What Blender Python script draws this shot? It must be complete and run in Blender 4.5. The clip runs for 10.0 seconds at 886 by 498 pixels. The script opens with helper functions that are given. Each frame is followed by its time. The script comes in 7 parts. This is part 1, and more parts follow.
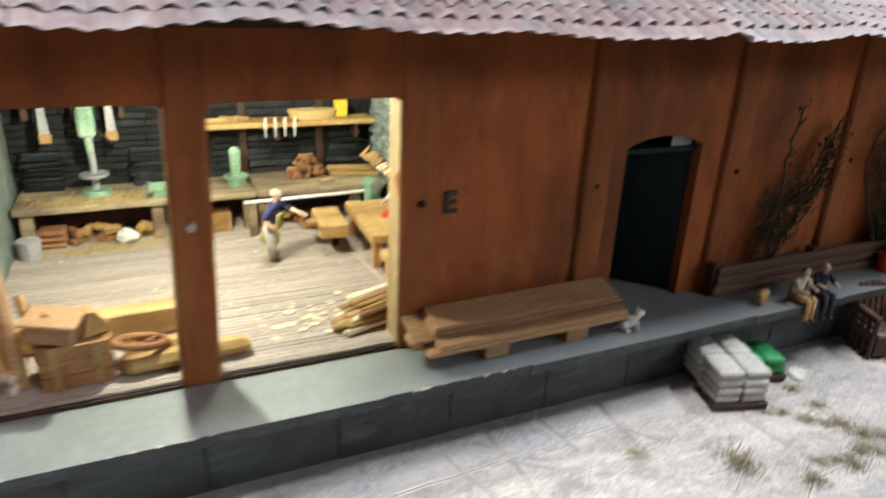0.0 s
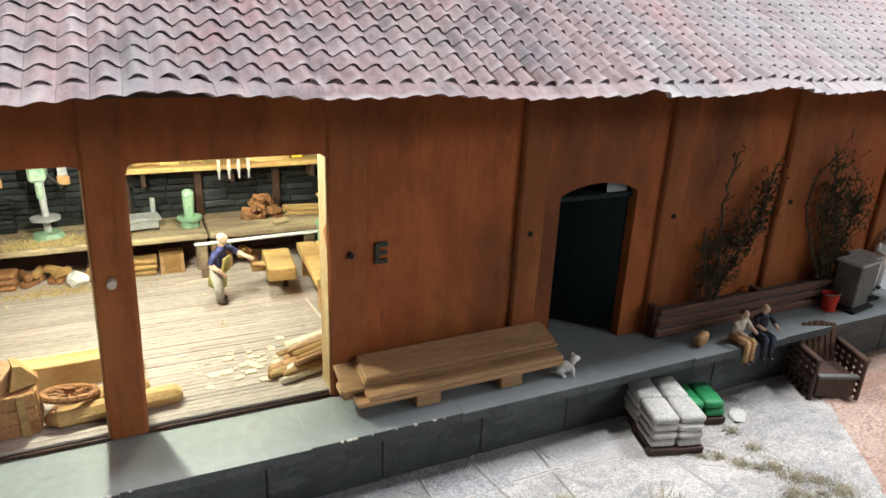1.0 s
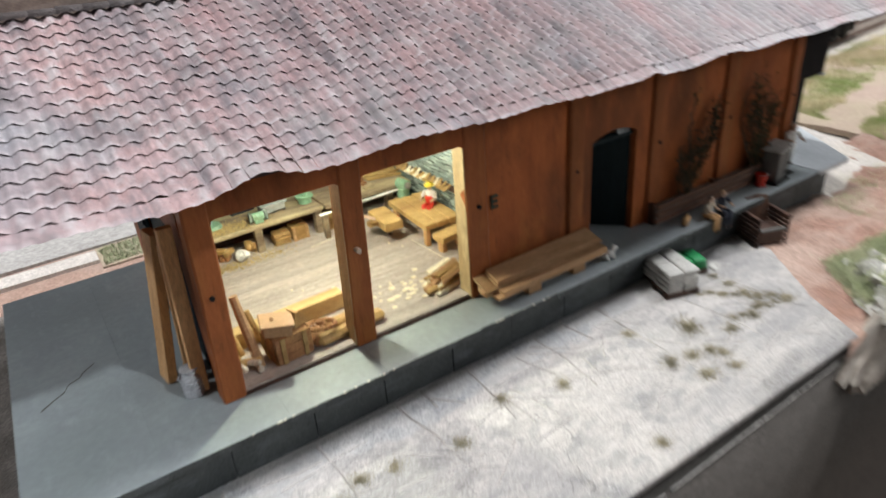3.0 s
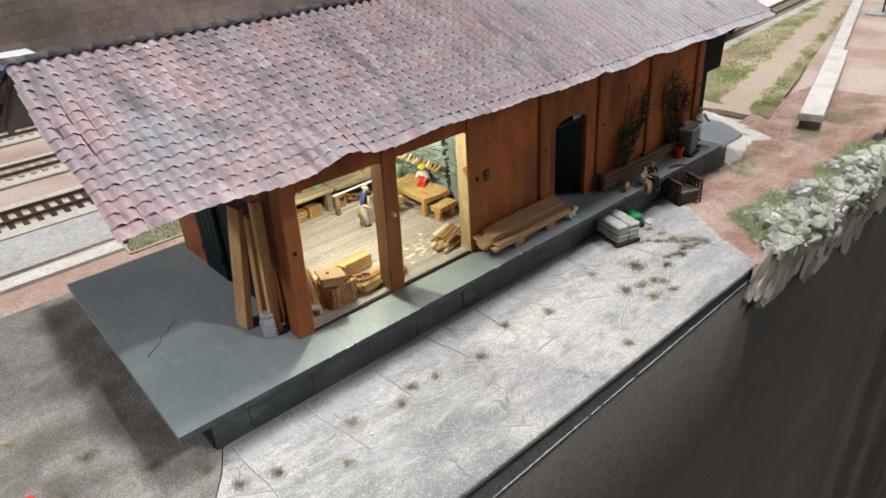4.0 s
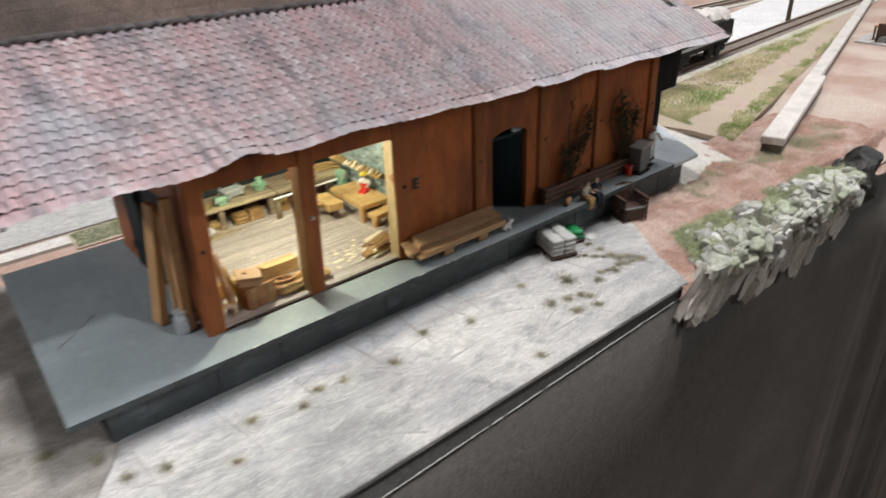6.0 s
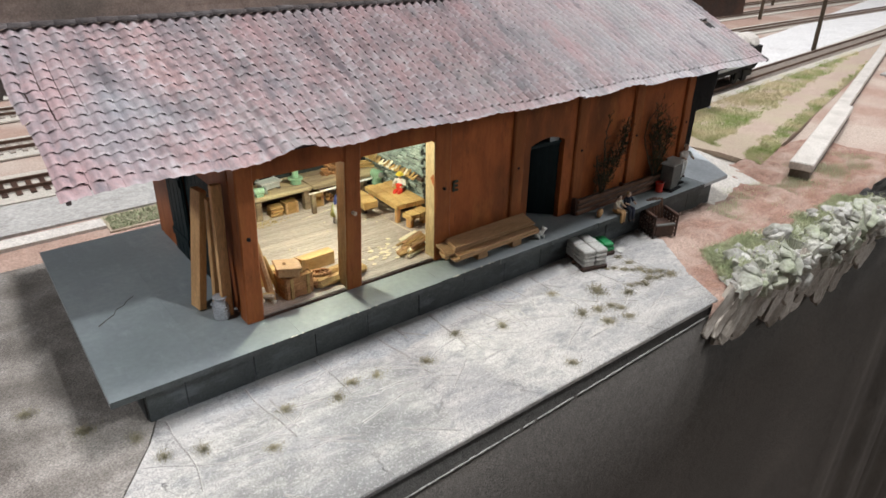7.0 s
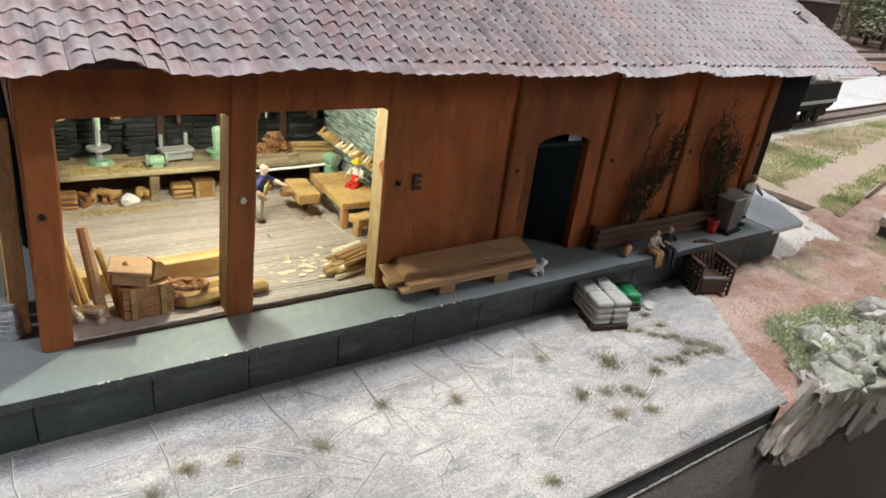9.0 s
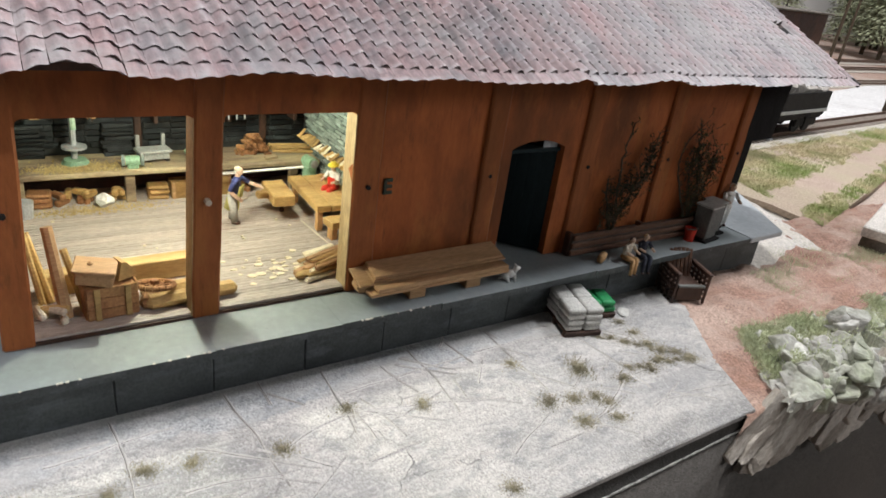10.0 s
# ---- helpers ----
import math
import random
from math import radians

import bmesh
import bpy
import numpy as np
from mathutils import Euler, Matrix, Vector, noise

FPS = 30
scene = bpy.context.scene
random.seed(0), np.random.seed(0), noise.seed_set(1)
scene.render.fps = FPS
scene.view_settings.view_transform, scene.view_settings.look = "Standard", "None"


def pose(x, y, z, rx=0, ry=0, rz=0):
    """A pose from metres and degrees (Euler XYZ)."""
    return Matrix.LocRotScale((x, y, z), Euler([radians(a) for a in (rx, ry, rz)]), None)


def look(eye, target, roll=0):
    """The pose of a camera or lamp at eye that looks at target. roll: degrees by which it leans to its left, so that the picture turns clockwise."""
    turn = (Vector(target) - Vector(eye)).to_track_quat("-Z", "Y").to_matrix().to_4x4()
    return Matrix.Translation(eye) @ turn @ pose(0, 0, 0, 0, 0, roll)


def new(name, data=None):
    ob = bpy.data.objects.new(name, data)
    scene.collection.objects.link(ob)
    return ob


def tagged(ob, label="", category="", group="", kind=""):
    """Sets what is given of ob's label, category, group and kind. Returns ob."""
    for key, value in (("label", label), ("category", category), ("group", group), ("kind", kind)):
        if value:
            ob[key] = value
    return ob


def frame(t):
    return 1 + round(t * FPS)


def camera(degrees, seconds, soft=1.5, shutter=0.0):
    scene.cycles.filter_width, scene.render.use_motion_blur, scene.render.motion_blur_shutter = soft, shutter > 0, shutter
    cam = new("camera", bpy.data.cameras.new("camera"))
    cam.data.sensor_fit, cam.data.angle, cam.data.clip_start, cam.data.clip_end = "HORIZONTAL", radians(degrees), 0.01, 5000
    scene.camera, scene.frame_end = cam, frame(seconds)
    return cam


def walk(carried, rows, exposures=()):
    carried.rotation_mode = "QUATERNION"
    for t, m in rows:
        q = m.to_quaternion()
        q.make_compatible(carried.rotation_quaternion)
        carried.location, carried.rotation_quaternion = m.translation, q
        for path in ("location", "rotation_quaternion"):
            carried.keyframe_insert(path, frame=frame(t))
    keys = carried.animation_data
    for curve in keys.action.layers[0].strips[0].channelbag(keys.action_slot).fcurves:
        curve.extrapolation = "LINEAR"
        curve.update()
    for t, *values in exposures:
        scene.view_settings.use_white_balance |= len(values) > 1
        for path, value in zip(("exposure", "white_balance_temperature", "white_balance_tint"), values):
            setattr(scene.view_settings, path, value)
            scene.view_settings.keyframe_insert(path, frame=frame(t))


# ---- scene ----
# one unit of the plan is K metres: a 1:87 model, whose figures are about 2 cm tall
K = 0.0165

cam = camera(67.7, 10.0, soft=1.6, shutter=0.5)
# seconds, eye and target in units of the plan, roll in degrees
PATH = [
    (0, (-2.568, -6.604, 4.166), (-1.781, -4.923, 3.421), 2.5),
    (0.2, (-1.896, -6.741, 4.096), (-1.152, -5.017, 3.407), 2.11),
    (0.5, (-1.984, -6.608, 4.432), (-1.212, -4.9, 3.736), 2.7),
    (1, (-1.857, -6.899, 4.581), (-1.053, -5.203, 3.89), 2.4),
    (1.2, (-2.122, -6.777, 4.380), (-1.322, -5.074, 3.702), 2.40),
    (1.5, (-2.792, -6.291, 5.029), (-1.973, -4.601, 4.342), 0.8),
    (1.7, (-3.464, -6.197, 5.049), (-2.631, -4.515, 4.357), -0.76),
    (2, (-3.791, -6.526, 5.454), (-2.944, -4.877, 4.705), -1.1),
    (2.5, (-4.343, -7.275, 5.782), (-3.528, -5.631, 4.987), -2.6),
    (2.7, (-5.552, -7.450, 5.821), (-4.596, -5.891, 5.011), -0.85),
    (3, (-6.13, -8.83, 6.699), (-5.188, -7.327, 5.774), -4.6),
    (3.2, (-7.266, -9.335, 6.904), (-6.18, -7.943, 5.965), -2.5),
    (4.3, (-9.606, -10.564, 7.958), (-8.471, -9.222, 7.005), -4.0),
    (4.5, (-9.51, -10.773, 8.003), (-8.37, -9.435, 7.049), -3.0),
    (5, (-7.198, -10.916, 7.289), (-5.991, -9.642, 6.33), -1.3),
    (5.2, (-6.450, -11.116, 7.035), (-5.270, -9.809, 6.087), -2.05),
    (5.5, (-6.825, -10.91, 7.294), (-5.693, -9.558, 6.35), -0.2),
    (6, (-8.148, -11.675, 7.543), (-7.028, -10.294, 6.629), -2.3),
    (6.2, (-8.908, -11.579, 7.505), (-7.815, -10.184, 6.577), -1.5),
    (7.3, (-8.764, -11.158, 7.409), (-7.633, -9.76, 6.532), 1.6),
    (7.5, (-7.38, -10.679, 6.967), (-6.257, -9.284, 6.077), 2.3),
    (8, (-4.836, -8.982, 5.305), (-3.762, -7.54, 4.429), 5.2),
    (8.5, (-4.478, -8.637, 5.359), (-3.418, -7.16, 4.527), 6.0),
    (8.6, (-4.608, -8.495, 5.366), (-3.542, -7.032, 4.515), 6.86),
    (9, (-4.898, -8.453, 5.343), (-3.828, -6.986, 4.505), 7.2),
    (9.2, (-4.949, -8.424, 5.450), (-3.864, -6.952, 4.640), 7.17),
    (9.5, (-4.587, -8.408, 5.539), (-3.514, -6.933, 4.718), 7.6),
    (10, (-4.519, -8.698, 5.442), (-3.443, -7.231, 4.611), 8.1),
]
walk(cam, [(t, look(K * Vector(eye), K * Vector(target), roll)) for t, eye, target, roll in PATH], exposures=((0, 0.24), (0.5, 0.36), (1, 0.42), (1.5, 0.3), (2, 0.16), (3, 0.08), (4.5, 0.0), (10, 0.0)))

# ---- light and world ----
world = bpy.data.worlds.new("world")
scene.world = world
world.use_nodes = True
world.node_tree.nodes["Background"].inputs[0].default_value = (0.9, 0.93, 1.0, 1)
world.node_tree.nodes["Background"].inputs[1].default_value = 0.014
scene.view_settings.exposure = 0.0


def area_lamp(name, eye, target, watts, sx, sy, colour):
    data = bpy.data.lights.new(name, "AREA")
    data.shape, data.size, data.size_y, data.energy, data.color = "RECTANGLE", sx * K, sy * K, watts, colour
    ob = new(name, data)
    ob.matrix_world = look(K * Vector(eye), K * Vector(target))
    return ob


def point_lamp(name, eye, watts, radius, colour):
    data = bpy.data.lights.new(name, "POINT")
    data.energy, data.shadow_soft_size, data.color = watts, radius * K, colour
    ob = new(name, data)
    ob.location = K * Vector(eye)
    return ob


area_lamp("ceiling_light_main", (6, -4, 118), (2, 0, 0), 32.5, 9, 4, (0.95, 0.96, 0.98))
area_lamp("ceiling_light_right", (75, -15, 112), (10, 2, 0), 26, 14, 9, (0.92, 0.95, 1.0))
area_lamp("ceiling_light_left", (-95, 8, 100), (-6, 2, 0), 21, 12, 9, (0.91, 0.95, 1.0))
# Added fill from the front for the facade; no window is known there.
area_lamp("hall_window_light", (78, -100, 52), (6, 0, 1), 14, 100, 26, (0.95, 0.97, 1.0))
# Unseen lamp aimed by the left end's shadow; its narrow cone is added.
spot = bpy.data.lights.new("gallery_spot", "SPOT")
spot.energy, spot.spot_size, spot.spot_blend, spot.shadow_soft_size, spot.color = 185, radians(5.2), 0.45, 4 * K, (0.91, 0.955, 1.0)
new("gallery_spot", spot).matrix_world = look(K * Vector((42, -88, 100)), K * Vector((-12.0, 3.0, 0)))
point_lamp("shed_bulb", (-2.38, 1.6, 3.15), 0.172, 0.08, (0.95, 1.0, 0.80))
point_lamp("shed_bulb", (-0.45, 3.3, 3.3), 0.068, 0.10, (0.95, 1.0, 0.80))

# ---- helpers ----
TO_METRES = Matrix.Scale(K, 4)


def at(x, y, z, rz=0, rx=0, ry=0):
    return pose(K * x, K * y, K * z, rx, ry, rz)


def thing(name, label, category, m=None, group="", kind=""):
    ob = new(name)
    ob.empty_display_size = 0.01
    if m is not None:
        ob.matrix_basis = m
    return tagged(ob, label, category, group, kind)


def finish(bm, name, mats, smooth=False):
    me = bpy.data.meshes.new(name)
    bmesh.ops.transform(bm, matrix=TO_METRES, verts=bm.verts)
    bmesh.ops.recalc_face_normals(bm, faces=bm.faces)
    if smooth:
        for f in bm.faces:
            f.smooth = True
    bm.to_mesh(me)
    bm.free()
    for m in mats if isinstance(mats, (list, tuple)) else (mats,):
        me.materials.append(m)
    return me


def part(name, bm, mats, parent, label="", smooth=False, kind=""):
    ob = new(name, finish(bm, name, mats, smooth))
    ob.parent = parent
    return tagged(ob, label, "", "", kind)


def solo(name, bm, mats, label, category, m=None, group="", kind="", smooth=False):
    ob = new(name, finish(bm, name, mats, smooth))
    if m is not None:
        ob.matrix_basis = m
    return tagged(ob, label, category, group, kind)


def piece(name, me, parent, m):
    ob = new(name, me)
    ob.parent = parent
    ob.matrix_basis = m
    return ob


def box(bm, x0, x1, y0, y1, z0, z1, bevel=0.0, m=None, mat=0, jitter=0.0):
    before = set(bm.verts) if bevel else ()
    geo = bmesh.ops.create_cube(bm, size=1)["verts"]
    for v in geo:
        v.co = Vector((x0 + (v.co.x + 0.5) * (x1 - x0), y0 + (v.co.y + 0.5) * (y1 - y0), z0 + (v.co.z + 0.5) * (z1 - z0)))
        if jitter:
            v.co += Vector([random.uniform(-jitter, jitter) for _ in range(3)])
    faces = {f for v in geo for f in v.link_faces}
    if bevel:
        edges = {e for v in geo for e in v.link_edges}
        bmesh.ops.bevel(bm, geom=list(edges), offset=bevel, segments=1, affect="EDGES")
        geo = [v for v in bm.verts if v not in before]
        faces = {f for v in geo for f in v.link_faces}
    for f in faces:
        f.material_index = mat
    if m is not None:
        bmesh.ops.transform(bm, matrix=m, verts=geo)
    return geo


def rod(bm, p0, p1, r0, r1=None, n=10, mat=0, caps=True):
    p0, p1 = Vector(p0), Vector(p1)
    r1 = r0 if r1 is None else r1
    d = p1 - p0
    m = Matrix.Translation((p0 + p1) / 2) @ d.to_track_quat("Z", "Y").to_matrix().to_4x4()
    geo = bmesh.ops.create_cone(bm, cap_ends=caps, segments=n, radius1=r0, radius2=r1, depth=d.length, matrix=m)["verts"]
    for f in {f for v in geo for f in v.link_faces}:
        f.material_index = mat
    return geo


def ball(bm, c, r, mat=0, sub=2, squash=(1, 1, 1), m=None):
    geo = bmesh.ops.create_icosphere(bm, subdivisions=sub, radius=1)["verts"]
    for v in geo:
        v.co = Vector((v.co.x * r * squash[0], v.co.y * r * squash[1], v.co.z * r * squash[2]))
        if m is not None:
            v.co = m @ v.co
        v.co += Vector(c)
    for f in {f for v in geo for f in v.link_faces}:
        f.material_index = mat
    return geo


def prism(bm, pts, y0, y1, mat=0):
    """A polygon in x and z, pulled out from y0 to y1."""
    a = [bm.verts.new((x, y0, z)) for x, z in pts]
    b = [bm.verts.new((x, y1, z)) for x, z in pts]
    faces = [bm.faces.new(a), bm.faces.new(b[::-1])]
    for i in range(len(pts)):
        j = (i + 1) % len(pts)
        faces.append(bm.faces.new((a[i], b[i], b[j], a[j])))
    for f in faces:
        f.material_index = mat
    return a + b


def slab(bm, pts, z0, z1, mat=0):
    """A polygon in x and y, pulled out from z0 to z1."""
    a = [bm.verts.new((x, y, z0)) for x, y in pts]
    b = [bm.verts.new((x, y, z1)) for x, y in pts]
    faces = [bm.faces.new(a[::-1]), bm.faces.new(b)]
    for i in range(len(pts)):
        j = (i + 1) % len(pts)
        faces.append(bm.faces.new((a[i], a[j], b[j], b[i])))
    for f in faces:
        f.material_index = mat
    return a + b


def rough_up(bm, verts, size, amount):
    for v in verts:
        v.co += Vector(noise.noise_vector(v.co * size)) * amount


# ---- materials ----
def material(name, a, b, size=3.0, rough=0.7, c=None, c_size=0.5, c_cut=0.55, bump=0.3, stretch=(1, 1, 1), metal=0.0, vary=0.12, spec=0.4, local=False, grit=0.18):
    """Two tones in fine noise, a third in broad patches, relief from the fine noise. Sizes are in units of the plan."""
    mt = bpy.data.materials.new(name)
    mt.use_nodes = True
    nt = mt.node_tree
    nd, ln = nt.nodes, nt.links
    bs = nd["Principled BSDF"]
    bs.inputs["Metallic"].default_value = metal
    bs.inputs["Specular IOR Level"].default_value = spec
    if local:
        co = nd.new("ShaderNodeTexCoord").outputs["Object"]
    else:
        co = nd.new("ShaderNodeNewGeometry").outputs["Position"]
    mp = nd.new("ShaderNodeMapping")
    mp.inputs["Scale"].default_value = [s / K for s in stretch]
    ln.new(co, mp.inputs["Vector"])
    info = nd.new("ShaderNodeObjectInfo")
    if local:
        add = nd.new("ShaderNodeVectorMath")
        add.operation = "MULTIPLY_ADD"
        ln.new(info.outputs["Random"], add.inputs[0])
        add.inputs[1].default_value = (31.0, 17.0, 23.0)
        ln.new(mp.outputs[0], add.inputs[2])
        vec = add.outputs[0]
    else:
        vec = mp.outputs[0]
    n1 = nd.new("ShaderNodeTexNoise")
    n1.inputs["Scale"].default_value, n1.inputs["Detail"].default_value, n1.inputs["Roughness"].default_value = size, 7, 0.65
    ln.new(vec, n1.inputs["Vector"])
    n2 = nd.new("ShaderNodeTexNoise")
    n2.inputs["Scale"].default_value, n2.inputs["Detail"].default_value = c_size, 5
    ln.new(vec, n2.inputs["Vector"])
    r1 = nd.new("ShaderNodeMapRange")
    r1.inputs["From Min"].default_value, r1.inputs["From Max"].default_value = 0.32, 0.68
    ln.new(n1.outputs["Fac"], r1.inputs["Value"])
    mx = nd.new("ShaderNodeMix")
    mx.data_type = "RGBA"
    mx.inputs["A"].default_value, mx.inputs["B"].default_value = (*a, 1), (*b, 1)
    ln.new(r1.outputs[0], mx.inputs["Factor"])
    col = mx.outputs["Result"]
    if c:
        r2 = nd.new("ShaderNodeMapRange")
        r2.inputs["From Min"].default_value, r2.inputs["From Max"].default_value = c_cut - 0.08, c_cut + 0.12
        ln.new(n2.outputs["Fac"], r2.inputs["Value"])
        m2 = nd.new("ShaderNodeMix")
        m2.data_type = "RGBA"
        ln.new(r2.outputs[0], m2.inputs["Factor"])
        ln.new(col, m2.inputs["A"])
        m2.inputs["B"].default_value = (*c, 1)
        col = m2.outputs["Result"]
    n3 = nd.new("ShaderNodeTexNoise")
    n3.inputs["Scale"].default_value, n3.inputs["Detail"].default_value = size * 7, 3
    ln.new(vec, n3.inputs["Vector"])
    if grit:
        g3 = nd.new("ShaderNodeMapRange")
        g3.inputs["From Min"].default_value, g3.inputs["From Max"].default_value = 0.34, 0.66
        g3.inputs["To Min"].default_value, g3.inputs["To Max"].default_value = 1 - grit, 1 + grit
        ln.new(n3.outputs["Fac"], g3.inputs["Value"])
        h3 = nd.new("ShaderNodeHueSaturation")
        ln.new(g3.outputs[0], h3.inputs["Value"])
        ln.new(col, h3.inputs["Color"])
        col = h3.outputs["Color"]
    if vary:
        hs = nd.new("ShaderNodeHueSaturation")
        mr = nd.new("ShaderNodeMapRange")
        mr.inputs["To Min"].default_value, mr.inputs["To Max"].default_value = 1 - vary, 1 + vary
        ln.new(info.outputs["Random"], mr.inputs["Value"])
        ln.new(mr.outputs[0], hs.inputs["Value"])
        ln.new(col, hs.inputs["Color"])
        col = hs.outputs["Color"]
    ln.new(col, bs.inputs["Base Color"])
    rr = nd.new("ShaderNodeMapRange")
    rr.inputs["To Min"].default_value, rr.inputs["To Max"].default_value = max(rough - 0.12, 0.05), min(rough + 0.12, 1)
    ln.new(n2.outputs["Fac"], rr.inputs["Value"])
    ln.new(rr.outputs[0], bs.inputs["Roughness"])
    if bump:
        bp = nd.new("ShaderNodeBump")
        bp.inputs["Strength"].default_value, bp.inputs["Distance"].default_value = bump, 0.06 * K
        sm = nd.new("ShaderNodeMath")
        sm.operation = "MULTIPLY_ADD"
        ln.new(n3.outputs["Fac"], sm.inputs[0])
        sm.inputs[1].default_value = 0.5
        ln.new(n1.outputs["Fac"], sm.inputs[2])
        ln.new(sm.outputs[0], bp.inputs["Height"])
        ln.new(bp.outputs[0], bs.inputs["Normal"])
    return mt


def crack_lines(mt, size, width, colour, depth, warp=0.25):
    """Adds a net of scratched cracks to a material: dark lines with a groove."""
    nt = mt.node_tree
    nd, ln = nt.nodes, nt.links
    bs = nd["Principled BSDF"]
    geo = nd.new("ShaderNodeNewGeometry")
    mp = nd.new("ShaderNodeMapping")
    mp.inputs["Scale"].default_value = (1 / K, 1 / K, 0)
    ln.new(geo.outputs["Position"], mp.inputs["Vector"])
    wn = nd.new("ShaderNodeTexNoise")
    wn.inputs["Scale"].default_value, wn.inputs["Detail"].default_value = 1.6, 4
    ln.new(mp.outputs[0], wn.inputs["Vector"])
    wa = nd.new("ShaderNodeVectorMath")
    wa.operation = "MULTIPLY_ADD"
    ln.new(wn.outputs["Color"], wa.inputs[0])
    wa.inputs[1].default_value = (warp, warp, 0)
    ln.new(mp.outputs[0], wa.inputs[2])
    vo = nd.new("ShaderNodeTexVoronoi")
    vo.feature = "DISTANCE_TO_EDGE"
    vo.inputs["Scale"].default_value = size
    ln.new(wa.outputs[0], vo.inputs["Vector"])
    mr = nd.new("ShaderNodeMapRange")
    mr.inputs["From Min"].default_value, mr.inputs["From Max"].default_value = width * 0.35, width
    ln.new(vo.outputs["Distance"], mr.inputs["Value"])
    # cracks fade out here and there
    fn = nd.new("ShaderNodeTexNoise")
    fn.inputs["Scale"].default_value = 0.75
    ln.new(mp.outputs[0], fn.inputs["Vector"])
    fr = nd.new("ShaderNodeMapRange")
    fr.inputs["From Min"].default_value, fr.inputs["From Max"].default_value = 0.40, 0.47
    ln.new(fn.outputs["Fac"], fr.inputs["Value"])
    mxx = nd.new("ShaderNodeMath")
    mxx.operation = "MAXIMUM"
    ln.new(mr.outputs[0], mxx.inputs[0])
    ln.new(fr.outputs[0], mxx.inputs[1])
    old = bs.inputs["Base Color"].links[0].from_socket
    mix = nd.new("ShaderNodeMix")
    mix.data_type = "RGBA"
    mix.inputs["A"].default_value = (*colour, 1)
    ln.new(old, mix.inputs["B"])
    ln.new(mxx.outputs[0], mix.inputs["Factor"])
    ln.new(mix.outputs["Result"], bs.inputs["Base Color"])
    bp = nd.new("ShaderNodeBump")
    bp.inputs["Strength"].default_value, bp.inputs["Distance"].default_value = 1.0, depth * K
    ln.new(mxx.outputs[0], bp.inputs["Height"])
    if bs.inputs["Normal"].links:
        ln.new(bs.inputs["Normal"].links[0].from_socket, bp.inputs["Normal"])
    ln.new(bp.outputs[0], bs.inputs["Normal"])
    return mt


M_WALL = material("stained_wood_wall", (0.38, 0.112, 0.034), (0.255, 0.071, 0.022), 2.2, 0.55, (0.15, 0.05, 0.018), 0.55, 0.58, 0.15, (1, 1, 0.35), vary=0.06, grit=0.06, spec=0.18)
M_POST = material("stained_wood_post", (0.32, 0.102, 0.033), (0.215, 0.066, 0.022), 2.6, 0.5, (0.19, 0.065, 0.02), 0.7, 0.60, 0.15, (1, 1, 0.3), vary=0.08, grit=0.06, spec=0.18)
M_RAW = material("sawn_timber", (0.44, 0.27, 0.14), (0.35, 0.20, 0.095), 3.0, 0.65, (0.29, 0.155, 0.07), 0.8, 0.62, 0.2, (0.35, 3, 3), vary=0.12)
M_RAW_UP = material("sawn_timber_upright", (0.66, 0.39, 0.18), (0.54, 0.30, 0.125), 3.0, 0.6, (0.44, 0.25, 0.105), 0.8, 0.62, 0.2, (3, 3, 0.35), vary=0.10)
M_YELLOW = material("fresh_pine", (0.52, 0.35, 0.14), (0.38, 0.235, 0.085), 3.0, 0.65, (0.27, 0.145, 0.05), 0.9, 0.58, 0.4, (0.6, 1.6, 1.6), vary=0.25, grit=0.14)
M_PINE = material("bright_pine", (0.66, 0.48, 0.22), (0.52, 0.35, 0.14), 3.0, 0.6, (0.44, 0.27, 0.09), 0.9, 0.6, 0.3, (0.4, 2, 2), vary=0.1, grit=0.1)
M_BARK = material("bark_brown_wood", (0.36, 0.175, 0.075), (0.19, 0.082, 0.035), 4.0, 0.8, (0.40, 0.22, 0.09), 1.2, 0.55, 0.6, vary=0.2)
M_FLOOR = material("worn_floorboard", (0.47, 0.405, 0.355), (0.35, 0.295, 0.255), 4.0, 0.5, (0.42, 0.36, 0.315), 0.9, 0.58, 0.5, (0.3, 2.0, 1), vary=0.12, grit=0.2)
M_BENCH = material("grimy_bench_wood", (0.29, 0.22, 0.15), (0.15, 0.10, 0.062), 3.0, 0.7, (0.46, 0.37, 0.22), 1.0, 0.55, 0.4, (0.4, 2, 2), vary=0.1)
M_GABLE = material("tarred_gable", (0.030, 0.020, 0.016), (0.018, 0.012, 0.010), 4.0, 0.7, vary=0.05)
M_ANNEX = material("black_tar_paint", (0.010, 0.009, 0.009), (0.006, 0.005, 0.005), 4.0, 0.75, vary=0.05, spec=0.12)
M_DARKWOOD = material("dark_brown_wood", (0.070, 0.034, 0.022), (0.035, 0.018, 0.013), 4.0, 0.55, (0.11, 0.05, 0.03), 1.2, 0.6, 0.3, vary=0.15)
M_STONE = material("slate_stone", (0.27, 0.325, 0.295), (0.16, 0.20, 0.18), 4.0, 0.7, (0.37, 0.41, 0.37), 1.5, 0.58, 0.6, vary=0.30)
M_BLACKSTONE = material("dark_slate_stone", (0.022, 0.025, 0.026), (0.010, 0.011, 0.012), 4.0, 0.6, (0.048, 0.056, 0.060), 1.5, 0.62, 0.6, vary=0.5, spec=0.25)
M_MORTAR = material("dark_mortar", (0.03, 0.032, 0.03), (0.015, 0.016, 0.015), 5.0, 0.9, vary=0)
